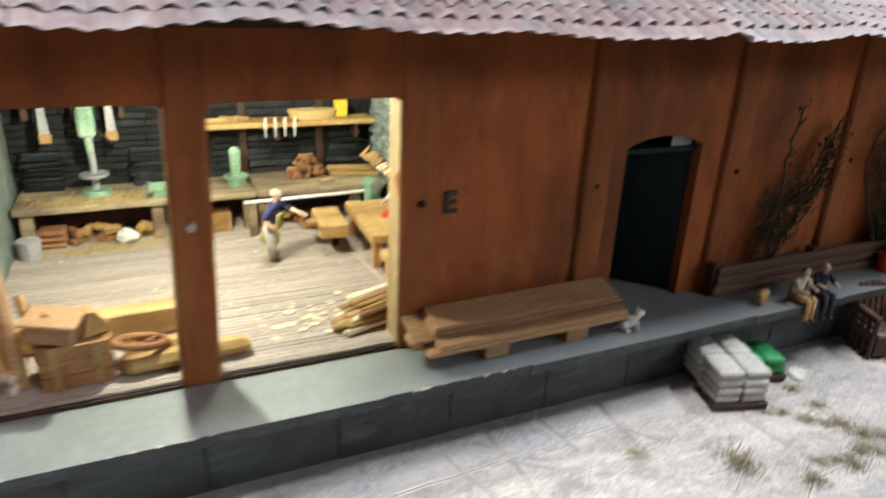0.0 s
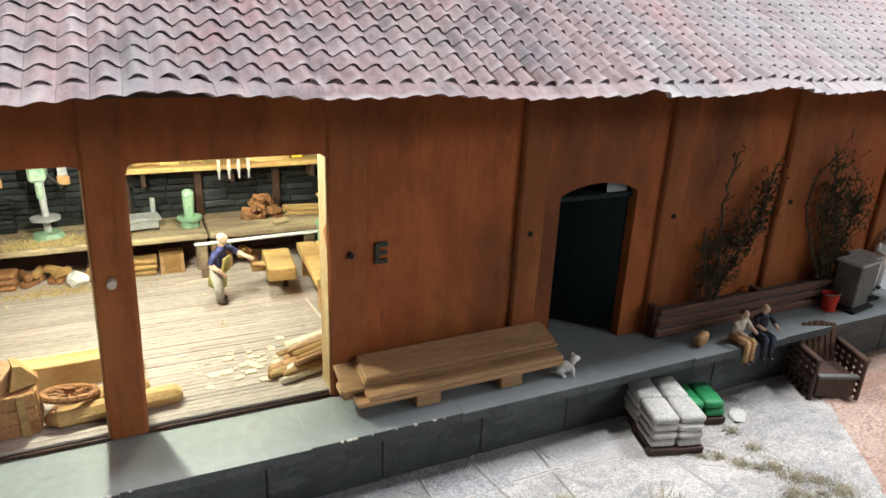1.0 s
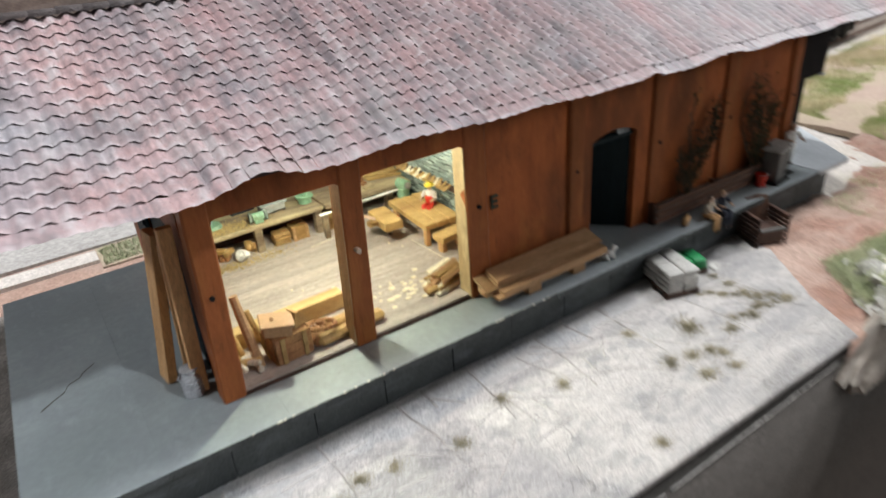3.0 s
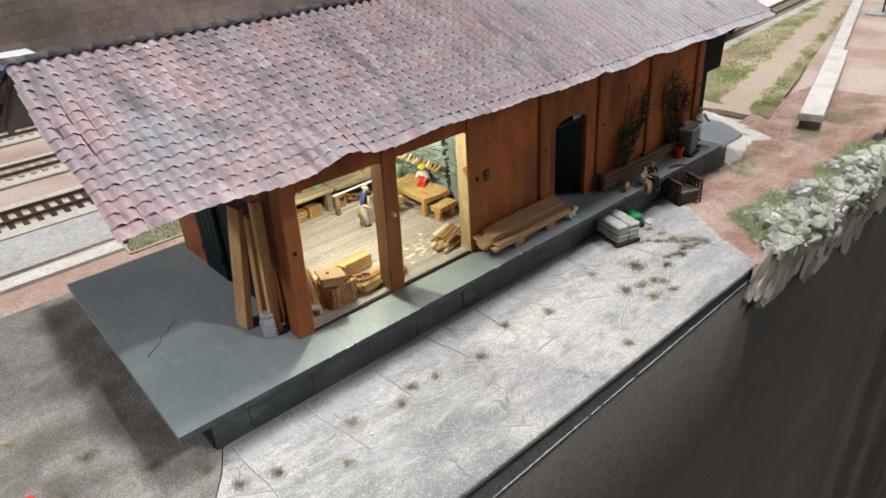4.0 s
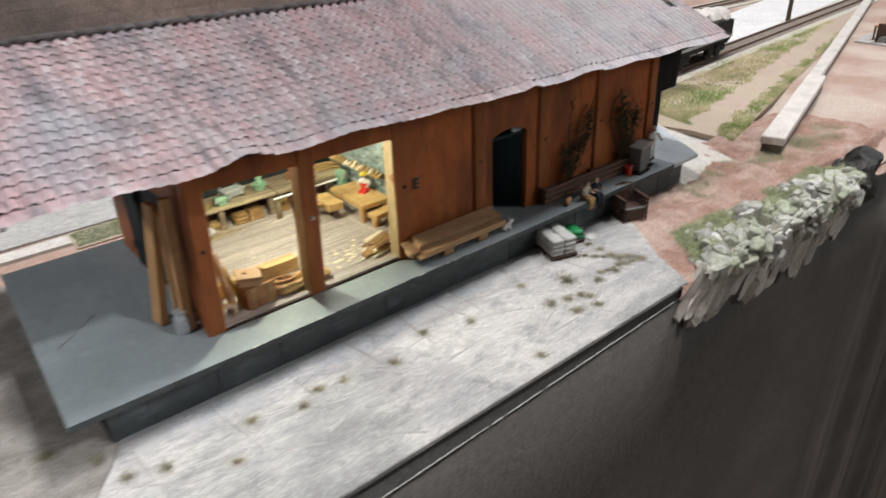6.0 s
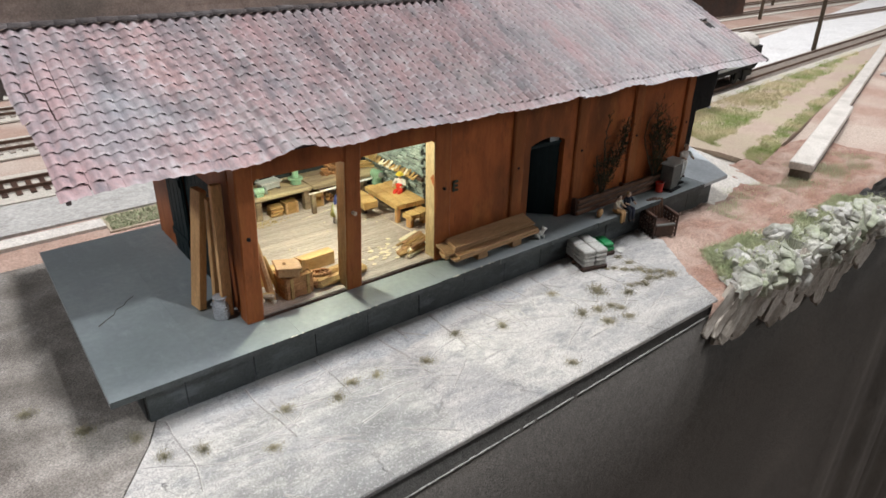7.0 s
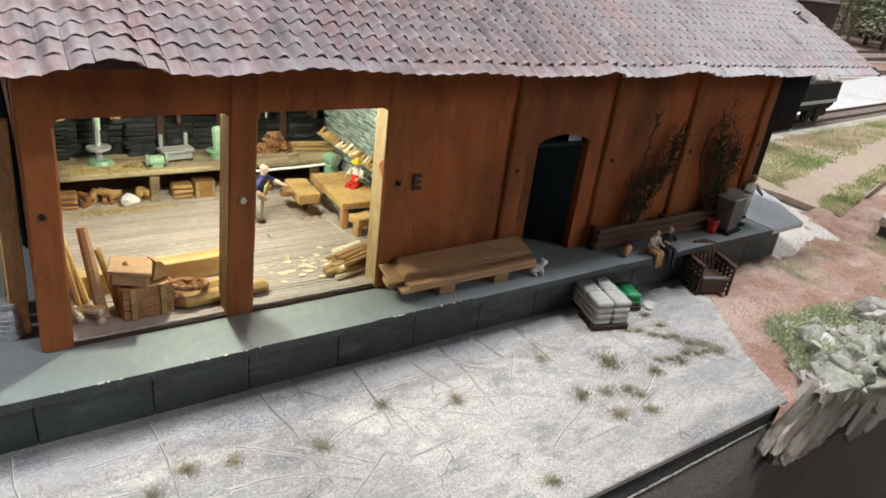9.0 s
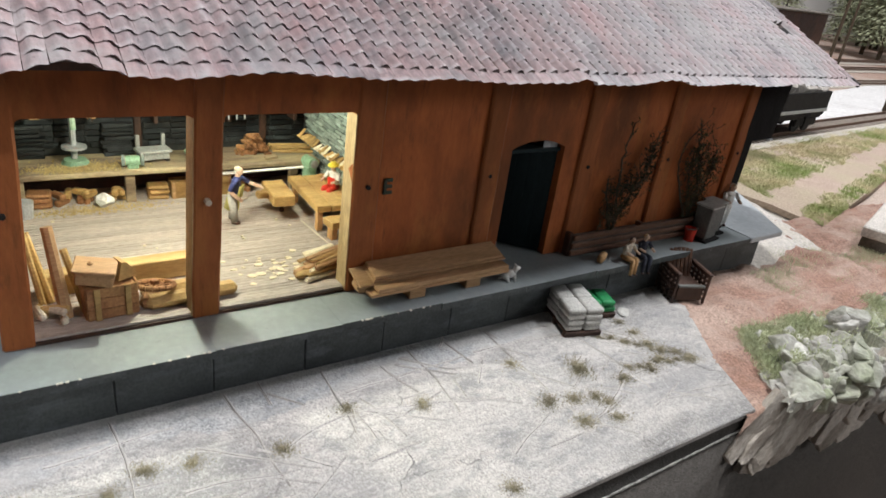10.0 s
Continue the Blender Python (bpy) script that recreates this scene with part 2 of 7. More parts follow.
M_SLAB = material("painted_concrete_platform", (0.285, 0.316, 0.318), (0.260, 0.289, 0.291), 1.2, 0.50, (0.225, 0.252, 0.254), 0.35, 0.55, 0.06, vary=0.04, spec=0.5, grit=0.05)
M_SLABEND = material("dusty_platform_end", (0.50, 0.525, 0.54), (0.42, 0.445, 0.46), 1.2, 0.5, (0.36, 0.385, 0.40), 0.5, 0.58, 0.1, vary=0.04, spec=0.5, grit=0.08)
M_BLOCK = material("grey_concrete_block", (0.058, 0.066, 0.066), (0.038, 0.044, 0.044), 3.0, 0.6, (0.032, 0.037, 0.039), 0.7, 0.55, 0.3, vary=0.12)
def blotch(mt, size, cut, soft, colour, amount, stretch=(1, 1, 1)):
    """Lays a further tone over a material in noise patches."""
    nd, ln = mt.node_tree.nodes, mt.node_tree.links
    bs = nd["Principled BSDF"]
    geo = nd.new("ShaderNodeNewGeometry")
    mp = nd.new("ShaderNodeMapping")
    mp.inputs["Scale"].default_value = [s / K for s in stretch]
    ln.new(geo.outputs["Position"], mp.inputs["Vector"])
    n = nd.new("ShaderNodeTexNoise")
    n.inputs["Scale"].default_value, n.inputs["Detail"].default_value, n.inputs["Roughness"].default_value = size, 6, 0.7
    ln.new(mp.outputs[0], n.inputs["Vector"])
    r = nd.new("ShaderNodeMapRange")
    r.inputs["From Min"].default_value, r.inputs["From Max"].default_value, r.inputs["To Max"].default_value = cut - soft, cut + soft, amount
    ln.new(n.outputs["Fac"], r.inputs["Value"])
    mx = nd.new("ShaderNodeMix")
    mx.data_type = "RGBA"
    ln.new(r.outputs[0], mx.inputs["Factor"])
    ln.new(bs.inputs["Base Color"].links[0].from_socket, mx.inputs["A"])
    mx.inputs["B"].default_value = (*colour, 1)
    ln.new(mx.outputs["Result"], bs.inputs["Base Color"])


blotch(M_WALL, 0.8, 0.58, 0.10, (0.115, 0.040, 0.015), 0.6, (1, 1, 0.6))
blotch(M_WALL, 5.0, 0.62, 0.05, (0.11, 0.042, 0.018), 0.45, (1.6, 1.6, 0.25))
blotch(M_WALL, 1.3, 0.62, 0.08, (0.42, 0.160, 0.045), 0.5, (1, 1, 0.5))
blotch(M_POST, 1.1, 0.60, 0.08, (0.36, 0.145, 0.042), 0.5, (1, 1, 0.4))
blotch(M_POST, 6.0, 0.62, 0.05, (0.10, 0.036, 0.014), 0.45, (1.6, 1.6, 0.25))
blotch(M_SLAB, 0.6, 0.56, 0.12, (0.215, 0.235, 0.250), 0.6)
blotch(M_SLAB, 2.2, 0.62, 0.07, (0.35, 0.375, 0.385), 0.45, (1.4, 0.6, 1))
blotch(M_SLAB, 9.0, 0.66, 0.04, (0.17, 0.185, 0.195), 0.5)
blotch(M_BLOCK, 2.0, 0.58, 0.07, (0.105, 0.118, 0.128), 0.55, (0.6, 1, 1.6))
blotch(M_BLOCK, 7.0, 0.64, 0.04, (0.020, 0.023, 0.026), 0.6)
M_YARD = material("weathered_yard_concrete", (0.55, 0.516, 0.482), (0.40, 0.375, 0.350), 6.5, 0.42, (0.395, 0.374, 0.354), 0.75, 0.55, 0.8, vary=0, grit=0.4, spec=0.5)
blotch(M_YARD, 1.0, 0.56, 0.06, (0.30, 0.288, 0.278), 0.55)
blotch(M_YARD, 5.0, 0.58, 0.04, (0.62, 0.585, 0.55), 0.55, (0.5, 1.6, 1))
blotch(M_YARD, 0.55, 0.54, 0.08, (0.26, 0.255, 0.258), 0.7, (0.45, 1.5, 1))
blotch(M_YARD, 0.35, 0.54, 0.06, (0.17, 0.164, 0.160), 0.8, (0.6, 1.4, 1))
blotch(M_YARD, 2.6, 0.59, 0.05, (0.20, 0.200, 0.203), 0.65, (0.7, 1.3, 1))
blotch(M_YARD, 14.0, 0.60, 0.04, (0.22, 0.21, 0.20), 0.6)
blotch(M_YARD, 24.0, 0.58, 0.04, (0.72, 0.70, 0.675), 0.45)
crack_lines(M_YARD, 0.9, 0.008, (0.27, 0.255, 0.245), 0.03, 1.1)
M_FOOTSHADE = material("bluish_old_paving", (0.36, 0.365, 0.375), (0.25, 0.255, 0.265), 5.0, 0.42, (0.46, 0.45, 0.44), 1.1, 0.52, 0.8, vary=0, grit=0.4)
blotch(M_FOOTSHADE, 0.9, 0.50, 0.10, (0.43, 0.405, 0.38), 0.9, (0.6, 1.2, 1))
blotch(M_FOOTSHADE, 12.0, 0.60, 0.05, (0.60, 0.58, 0.56), 0.5)
M_EARTH = material("reddish_earth", (0.365, 0.215, 0.163), (0.235, 0.135, 0.100), 3.2, 0.85, (0.40, 0.285, 0.23), 0.6, 0.55, 1.0, vary=0, grit=0.35)
blotch(M_EARTH, 1.4, 0.58, 0.06, (0.24, 0.130, 0.085), 0.55, (0.5, 1.8, 1))
blotch(M_EARTH, 0.9, 0.58, 0.08, (0.46, 0.345, 0.285), 0.6, (0.6, 1.6, 1))
M_SAND = material("pale_ballast_ground", (0.42, 0.285, 0.228), (0.32, 0.205, 0.16), 2.0, 0.9, (0.47, 0.375, 0.315), 0.22, 0.52, 0.8, vary=0)
M_MEADOW = material("meadow_soil", (0.46, 0.35, 0.285), (0.38, 0.285, 0.225), 2.0, 0.9, (0.42, 0.345, 0.25), 0.35, 0.55, 0.8, vary=0)
M_ROCK = material("plaster_rock", (0.54, 0.52, 0.48), (0.31, 0.295, 0.26), 1.5, 0.8, (0.29, 0.31, 0.21), 0.7, 0.51, 0.6, vary=0.22, grit=0.18)
blotch(M_ROCK, 1.3, 0.60, 0.05, (0.20, 0.18, 0.155), 0.6)
M_ROCKBED = material("mossy_rock_bed", (0.36, 0.37, 0.27), (0.22, 0.225, 0.16), 1.5, 0.85, (0.46, 0.44, 0.39), 0.8, 0.52, 0.7, vary=0, grit=0.2)
M_ROCKSLAB = material("grey_plaster_slab", (0.43, 0.38, 0.325), (0.25, 0.212, 0.175), 2.5, 0.8, (0.50, 0.455, 0.40), 0.9, 0.56, 0.9, vary=0.18, stretch=(0.5, 2, 2), local=True)
M_FASCIA = material("dark_skirt_cloth", (0.076, 0.067, 0.058), (0.050, 0.043, 0.037), 5.0, 0.7, (0.098, 0.085, 0.073), 0.2, 0.55, 0.6, vary=0, grit=0.5)
blotch(M_FASCIA, 3.0, 0.64, 0.03, (0.035, 0.031, 0.027), 0.6, (1, 1, 0.5))
blotch(M_FASCIA, 16.0, 0.68, 0.03, (0.20, 0.18, 0.16), 0.5)
M_BOARD = material("dark_board_edge", (0.06, 0.056, 0.05), (0.035, 0.032, 0.028), 6.0, 0.8, vary=0, grit=0.35, bump=0.8)
M_EDGE = material("raw_board_edge", (0.60, 0.58, 0.54), (0.20, 0.19, 0.175), 14.0, 0.6, vary=0, bump=0.8)
M_BLACK = material("black_paint", (0.018, 0.017, 0.017), (0.011, 0.010, 0.010), 4.0, 0.65, vary=0.1, spec=0.15)
M_DOOR = material("dark_green_door", (0.008, 0.018, 0.020), (0.005, 0.012, 0.014), 3.0, 0.65, vary=0.05, spec=0.2, bump=0.15, stretch=(3, 3, 0.4))
M_GREEN = material("machine_green", (0.27, 0.43, 0.29), (0.18, 0.32, 0.20), 4.0, 0.4, (0.42, 0.54, 0.42), 1.5, 0.6, 0.2, vary=0.1)
M_SIGN = material("dark_green_enamel", (0.030, 0.055, 0.033), (0.018, 0.030, 0.020), 5.0, 0.7, (0.06, 0.035, 0.018), 3.0, 0.54, vary=0)
M_STEEL = material("galvanised_steel", (0.50, 0.51, 0.53), (0.40, 0.41, 0.43), 5.0, 0.45, vary=0.1, metal=0.35, bump=0.15)
M_IRON = material("dull_iron", (0.11, 0.10, 0.095), (0.06, 0.055, 0.05), 5.0, 0.5, vary=0.1, metal=0.6)
M_RAIL = material("rusty_rail", (0.17, 0.10, 0.07), (0.09, 0.055, 0.04), 6.0, 0.6, vary=0.1, metal=0.3)
M_WHITE = material("white_paint", (0.78, 0.77, 0.74), (0.66, 0.65, 0.62), 5.0, 0.5, vary=0.05)
M_CREAM = material("cream_cloth", (0.62, 0.55, 0.45), (0.50, 0.44, 0.35), 5.0, 0.8, vary=0.05)
M_SKIN = material("figure_flesh_paint", (0.60, 0.42, 0.31), (0.52, 0.36, 0.26), 5.0, 0.6, vary=0)
M_BLUE = material("blue_paint", (0.06, 0.075, 0.22), (0.04, 0.05, 0.16), 5.0, 0.6, vary=0)
M_NAVY = material("navy_paint", (0.018, 0.022, 0.04), (0.012, 0.015, 0.028), 5.0, 0.6, vary=0)
M_APRON = material("olive_yellow_paint", (0.47, 0.43, 0.16), (0.38, 0.34, 0.11), 5.0, 0.7, vary=0)
M_TAN = material("tan_paint", (0.50, 0.30, 0.14), (0.42, 0.24, 0.10), 5.0, 0.7, vary=0)
M_HAT = material("yellow_paint", (0.75, 0.60, 0.06), (0.62, 0.48, 0.04), 5.0, 0.5, vary=0)
M_RED = material("red_paint", (0.62, 0.045, 0.022), (0.52, 0.03, 0.016), 5.0, 0.4, vary=0.06, bump=0.05)
M_SACK = material("grey_paper_sack", (0.50, 0.485, 0.45), (0.38, 0.37, 0.345), 4.0, 0.8, (0.27, 0.262, 0.245), 1.5, 0.6, 0.4, vary=0.10)
M_GREENSACK = material("green_plastic_sack", (0.02, 0.26, 0.085), (0.014, 0.19, 0.06), 4.0, 0.4, vary=0.12)
M_BOXGREY = material("grey_painted_box", (0.145, 0.145, 0.135), (0.105, 0.105, 0.098), 4.0, 0.6, vary=0.1)
M_CONCRETE = material("pale_concrete", (0.62, 0.57, 0.52), (0.50, 0.455, 0.41), 2.5, 0.7, (0.42, 0.38, 0.34), 0.5, 0.6, 0.3, vary=0.06)
M_APRONDUST = material("pale_dusty_apron", (0.58, 0.54, 0.50), (0.46, 0.42, 0.38), 2.2, 0.85, (0.50, 0.455, 0.40), 0.5, 0.55, 0.5, vary=0, grit=0.2)
M_DARKCONC = material("dark_concrete", (0.17, 0.145, 0.12), (0.10, 0.085, 0.07), 2.5, 0.8, vary=0.06)
M_TWIG = material("dry_twig", (0.085, 0.058, 0.034), (0.04, 0.028, 0.018), 6.0, 0.85, vary=0.15)
M_LEAF = material("dull_leaf", (0.075, 0.075, 0.028), (0.04, 0.042, 0.018), 5.0, 0.8, vary=0.3)
M_WEED = material("dry_weed", (0.38, 0.335, 0.235), (0.25, 0.222, 0.145), 6.0, 0.85, vary=0.25)
M_GRASS = material("meadow_grass", (0.54, 0.49, 0.28), (0.66, 0.58, 0.38), 0.9, 0.9, (0.27, 0.34, 0.11), 0.38, 0.50, 0.0, vary=0.1, grit=0)
M_MOSS = material("moss_flock", (0.32, 0.36, 0.20), (0.50, 0.50, 0.34), 1.1, 0.9, vary=0.2, bump=0.0)
M_SLEEPER = material("dusty_sleeper_wood", (0.33, 0.28, 0.24), (0.25, 0.21, 0.18), 4.0, 0.85, vary=0.1)
M_FOREST = material("olive_foliage", (0.46, 0.47, 0.31), (0.31, 0.33, 0.20), 2.0, 0.85, vary=0.35, bump=0)
M_MASONRY = material("brown_retaining_wall", (0.235, 0.185, 0.16), (0.15, 0.115, 0.10), 1.2, 0.85, (0.10, 0.085, 0.075), 0.16, 0.54, 0.5, vary=0)
M_ROOM = material("exhibition_wall", (0.14, 0.133, 0.13), (0.12, 0.113, 0.11), 0.05, 0.9, vary=0, bump=0)
M_CARPET = material("beige_carpet", (0.40, 0.32, 0.27), (0.32, 0.25, 0.21), 0.6, 0.95, vary=0)
M_SHAVING = material("wood_shaving", (0.82, 0.75, 0.58), (0.70, 0.61, 0.43), 3.0, 0.7, vary=0.1)
M_DUST = material("sawdust", (0.60, 0.47, 0.22), (0.44, 0.32, 0.13), 6.0, 0.9, vary=0, bump=0.8)
M_GLASS = bpy.data.materials.new("window_glass")
M_GLASS.use_nodes = True
_g = M_GLASS.node_tree.nodes["Principled BSDF"]
_g.inputs["Base Color"].default_value = (0.55, 0.6, 0.62, 1)
_g.inputs["Roughness"].default_value, _g.inputs["Transmission Weight"].default_value = 0.12, 0.5


def roof_material():
    """Clay tiles, dry-brushed: mauve, brick pink and blue-grey, paler and greyer to one end."""
    mt = material("weathered_roof_tile", (0.325, 0.230, 0.230), (0.228, 0.160, 0.162), 2.4, 0.52, (0.315, 0.208, 0.203), 0.5, 0.56, 0.40, vary=0.02, spec=0.35, stretch=(1, 0.4, 0.4))
    nt = mt.node_tree
    nd, ln = nt.nodes, nt.links
    bs = nd["Principled BSDF"]
    geo = nd.new("ShaderNodeNewGeometry")
    mp = nd.new("ShaderNodeMapping")
    mp.inputs["Scale"].default_value, mp.inputs["Location"].default_value = (1 / K, 0.45 / K, 0.45 / K), (7.3, 2.1, 0)
    ln.new(geo.outputs["Position"], mp.inputs["Vector"])
    for size, cut, colour, soft in ((0.55, 0.57, (0.185, 0.205, 0.225), 0.09), (4.5, 0.62, (0.38, 0.345, 0.345), 0.08), (2.0, 0.59, (0.10, 0.085, 0.088), 0.07)):
        n = nd.new("ShaderNodeTexNoise")
        n.inputs["Scale"].default_value, n.inputs["Detail"].default_value = size, 5
        ln.new(mp.outputs[0], n.inputs["Vector"])
        r = nd.new("ShaderNodeMapRange")
        r.inputs["From Min"].default_value, r.inputs["From Max"].default_value = cut - soft, cut + soft
        r.inputs["To Max"].default_value = 0.75
        ln.new(n.outputs["Fac"], r.inputs["Value"])
        mx = nd.new("ShaderNodeMix")
        mx.data_type = "RGBA"
        ln.new(r.outputs[0], mx.inputs["Factor"])
        ln.new(bs.inputs["Base Color"].links[0].from_socket, mx.inputs["A"])
        mx.inputs["B"].default_value = (*colour, 1)
        ln.new(mx.outputs["Result"], bs.inputs["Base Color"])
    # mauve-grey along the near verge, its colour darkened to offset the left lamp's light
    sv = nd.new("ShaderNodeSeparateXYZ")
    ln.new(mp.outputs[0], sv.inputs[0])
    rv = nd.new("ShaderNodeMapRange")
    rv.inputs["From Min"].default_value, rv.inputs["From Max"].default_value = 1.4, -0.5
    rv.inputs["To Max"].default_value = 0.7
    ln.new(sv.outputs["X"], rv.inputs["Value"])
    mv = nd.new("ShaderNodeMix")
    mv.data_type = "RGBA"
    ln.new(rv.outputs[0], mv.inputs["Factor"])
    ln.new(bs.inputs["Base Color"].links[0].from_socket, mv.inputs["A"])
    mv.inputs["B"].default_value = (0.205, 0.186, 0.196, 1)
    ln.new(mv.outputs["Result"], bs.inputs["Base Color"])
    # every tile weathered a little differently
    isl = nd.new("ShaderNodeMapRange")
    isl.inputs["To Min"].default_value, isl.inputs["To Max"].default_value = 0.97, 1.03
    ln.new(geo.outputs["Random Per Island"], isl.inputs["Value"])
    hv = nd.new("ShaderNodeHueSaturation")
    ln.new(isl.outputs[0], hv.inputs["Value"])
    ln.new(bs.inputs["Base Color"].links[0].from_socket, hv.inputs["Color"])
    ln.new(hv.outputs["Color"], bs.inputs["Base Color"])
    # lower lips dry-brushed pale, here and there
    uvn = nd.new("ShaderNodeUVMap")
    uvn.uv_map = "tile"
    su = nd.new("ShaderNodeSeparateXYZ")
    ln.new(uvn.outputs[0], su.inputs[0])
    lip = nd.new("ShaderNodeMapRange")
    lip.inputs["From Min"].default_value, lip.inputs["From Max"].default_value, lip.inputs["To Min"].default_value, lip.inputs["To Max"].default_value = 0.0, 0.30, 0.60, 0.0
    ln.new(su.outputs["Y"], lip.inputs["Value"])
    dn = nd.new("ShaderNodeTexNoise")
    dn.inputs["Scale"].default_value, dn.inputs["Detail"].default_value = 3.4, 6
    ln.new(mp.outputs[0], dn.inputs["Vector"])
    dr = nd.new("ShaderNodeMapRange")
    dr.inputs["From Min"].default_value, dr.inputs["From Max"].default_value = 0.42, 0.66
    ln.new(dn.outputs["Fac"], dr.inputs["Value"])
    mu = nd.new("ShaderNodeMath")
    mu.operation = "MULTIPLY"
    ln.new(lip.outputs[0], mu.inputs[0])
    ln.new(dr.outputs[0], mu.inputs[1])
    ml = nd.new("ShaderNodeMix")
    ml.data_type = "RGBA"
    ln.new(mu.outputs[0], ml.inputs["Factor"])
    ln.new(bs.inputs["Base Color"].links[0].from_socket, ml.inputs["A"])
    ml.inputs["B"].default_value = (0.50, 0.455, 0.46, 1)
    ln.new(ml.outputs["Result"], bs.inputs["Base Color"])
    # the newer tiles towards the far gable
    sx = nd.new("ShaderNodeSeparateXYZ")
    ln.new(mp.outputs[0], sx.inputs[0])
    r = nd.new("ShaderNodeMapRange")
    r.inputs["From Min"].default_value, r.inputs["From Max"].default_value = 9.5, 14.0
    r.inputs["To Max"].default_value = 0.75
    ln.new(sx.outputs["X"], r.inputs["Value"])
    mx = nd.new("ShaderNodeMix")
    mx.data_type = "RGBA"
    ln.new(r.outputs[0], mx.inputs["Factor"])
    ln.new(bs.inputs["Base Color"].links[0].from_socket, mx.inputs["A"])
    mx.inputs["B"].default_value = (0.42, 0.388, 0.39, 1)
    ln.new(mx.outputs["Result"], bs.inputs["Base Color"])
    return mt


M_TILE = roof_material()
blotch(M_TILE, 0.7, 0.56, 0.08, (0.365, 0.212, 0.210), 0.6, (1, 0.5, 0.5))
blotch(M_TILE, 1.3, 0.60, 0.06, (0.105, 0.095, 0.105), 0.7, (1.5, 0.4, 0.4))
blotch(M_TILE, 0.6, 0.57, 0.07, (0.275, 0.275, 0.268), 0.55, (1, 0.5, 0.5))
blotch(M_TILE, 1.1, 0.58, 0.09, (0.185, 0.180, 0.195), 0.45, (1, 0.6, 0.6))
blotch(M_TILE, 7.0, 0.66, 0.06, (0.40, 0.36, 0.36), 0.4)
blotch(M_TILE, 11.0, 0.64, 0.05, (0.11, 0.090, 0.092), 0.6)
M_RIDGE = material("dark_ridge_mortar", (0.075, 0.058, 0.055), (0.038, 0.030, 0.029), 4.0, 0.7, (0.16, 0.14, 0.14), 2.0, 0.6, 0.6, vary=0.2)

M_LUMP = material("black_painted_lump", (0.035, 0.033, 0.03), (0.02, 0.019, 0.018), 3.0, 0.7, (0.07, 0.065, 0.055), 1.0, 0.6, 0.6, vary=0)
M_CRACK = material("crack_dirt", (0.13, 0.12, 0.11), (0.07, 0.065, 0.06), 6.0, 0.9, vary=0, bump=0.2)
M_RIM = material("smoothed_concrete_rim", (0.60, 0.57, 0.54), (0.48, 0.455, 0.43), 8.0, 0.7, vary=0, bump=0.4)
M_PATH = material("pale_road", (0.44, 0.42, 0.395), (0.34, 0.32, 0.30), 1.5, 0.85, vary=0, bump=0.3)
M_PLANTER = material("reddish_brown_rail", (0.16, 0.070, 0.035), (0.085, 0.040, 0.024), 4.0, 0.6, (0.06, 0.03, 0.02), 1.0, 0.58, 0.4, vary=0.15)
M_GREYPAINT = material("worn_grey_paint", (0.34, 0.35, 0.34), (0.22, 0.23, 0.225), 4.0, 0.45, vary=0.1)
M_SHADEYARD = material("old_brownish_concrete", (0.33, 0.295, 0.265), (0.22, 0.195, 0.172), 5.0, 0.6, (0.15, 0.13, 0.112), 0.8, 0.53, 0.9, vary=0, grit=0.4)
M_JAMB = material("pale_bare_jamb", (0.50, 0.37, 0.20), (0.38, 0.26, 0.125), 3.0, 0.65, (0.30, 0.18, 0.08), 0.9, 0.58, 0.4, (2, 2, 0.4), vary=0.05)
M_BACKDROP = material("pale_backdrop", (0.74, 0.71, 0.68), (0.68, 0.65, 0.62), 0.08, 0.9, vary=0, bump=0, grit=0)
M_ROAD = material("white_dusty_road", (0.70, 0.675, 0.66), (0.60, 0.575, 0.56), 0.8, 0.85, vary=0, bump=0.3)
M_BALLAST = material("pale_cream_ballast", (0.56, 0.505, 0.435), (0.43, 0.385, 0.33), 4.0, 0.9, (0.50, 0.455, 0.40), 0.4, 0.55, 0.6, vary=0, grit=0.25)
M_COACH = material("pale_blue_coach_paint", (0.22, 0.33, 0.50), (0.17, 0.27, 0.43), 1.0, 0.4, vary=0, bump=0)

GROUND = -0.93

# ---- the room and the layout's boards ----
bm = bmesh.new()
box(bm, -115, 190, -120, 105, -58, -56)
solo("floor", bm, M_CARPET, "beige carpet floor of the exhibition room", "floor", kind="structure")
for n, b in (("wall_west", (-117, -115, -120, 105, -56, 125)), ("wall_east", (190, 192, -120, 105, -56, 125)), ("wall_south", (-117, 192, -122, -120, -56, 125)), ("wall_north", (-117, 192, 105, 107, -56, 125))):
    bm = bmesh.new()
    box(bm, *b)
    solo(n, bm, M_ROOM, "plain grey wall of the exhibition room", "wall", kind="structure")
bm = bmesh.new()
box(bm, -117, 192, -122, 107, 125, 127)
solo("ceiling", bm, M_ROOM, "plain grey ceiling of the exhibition room", "ceiling", kind="structure")


def front_y(x):
    """Where the sloping front board of the layout runs."""
    return -4.575 + 0.0185 * x


bm = bmesh.new()
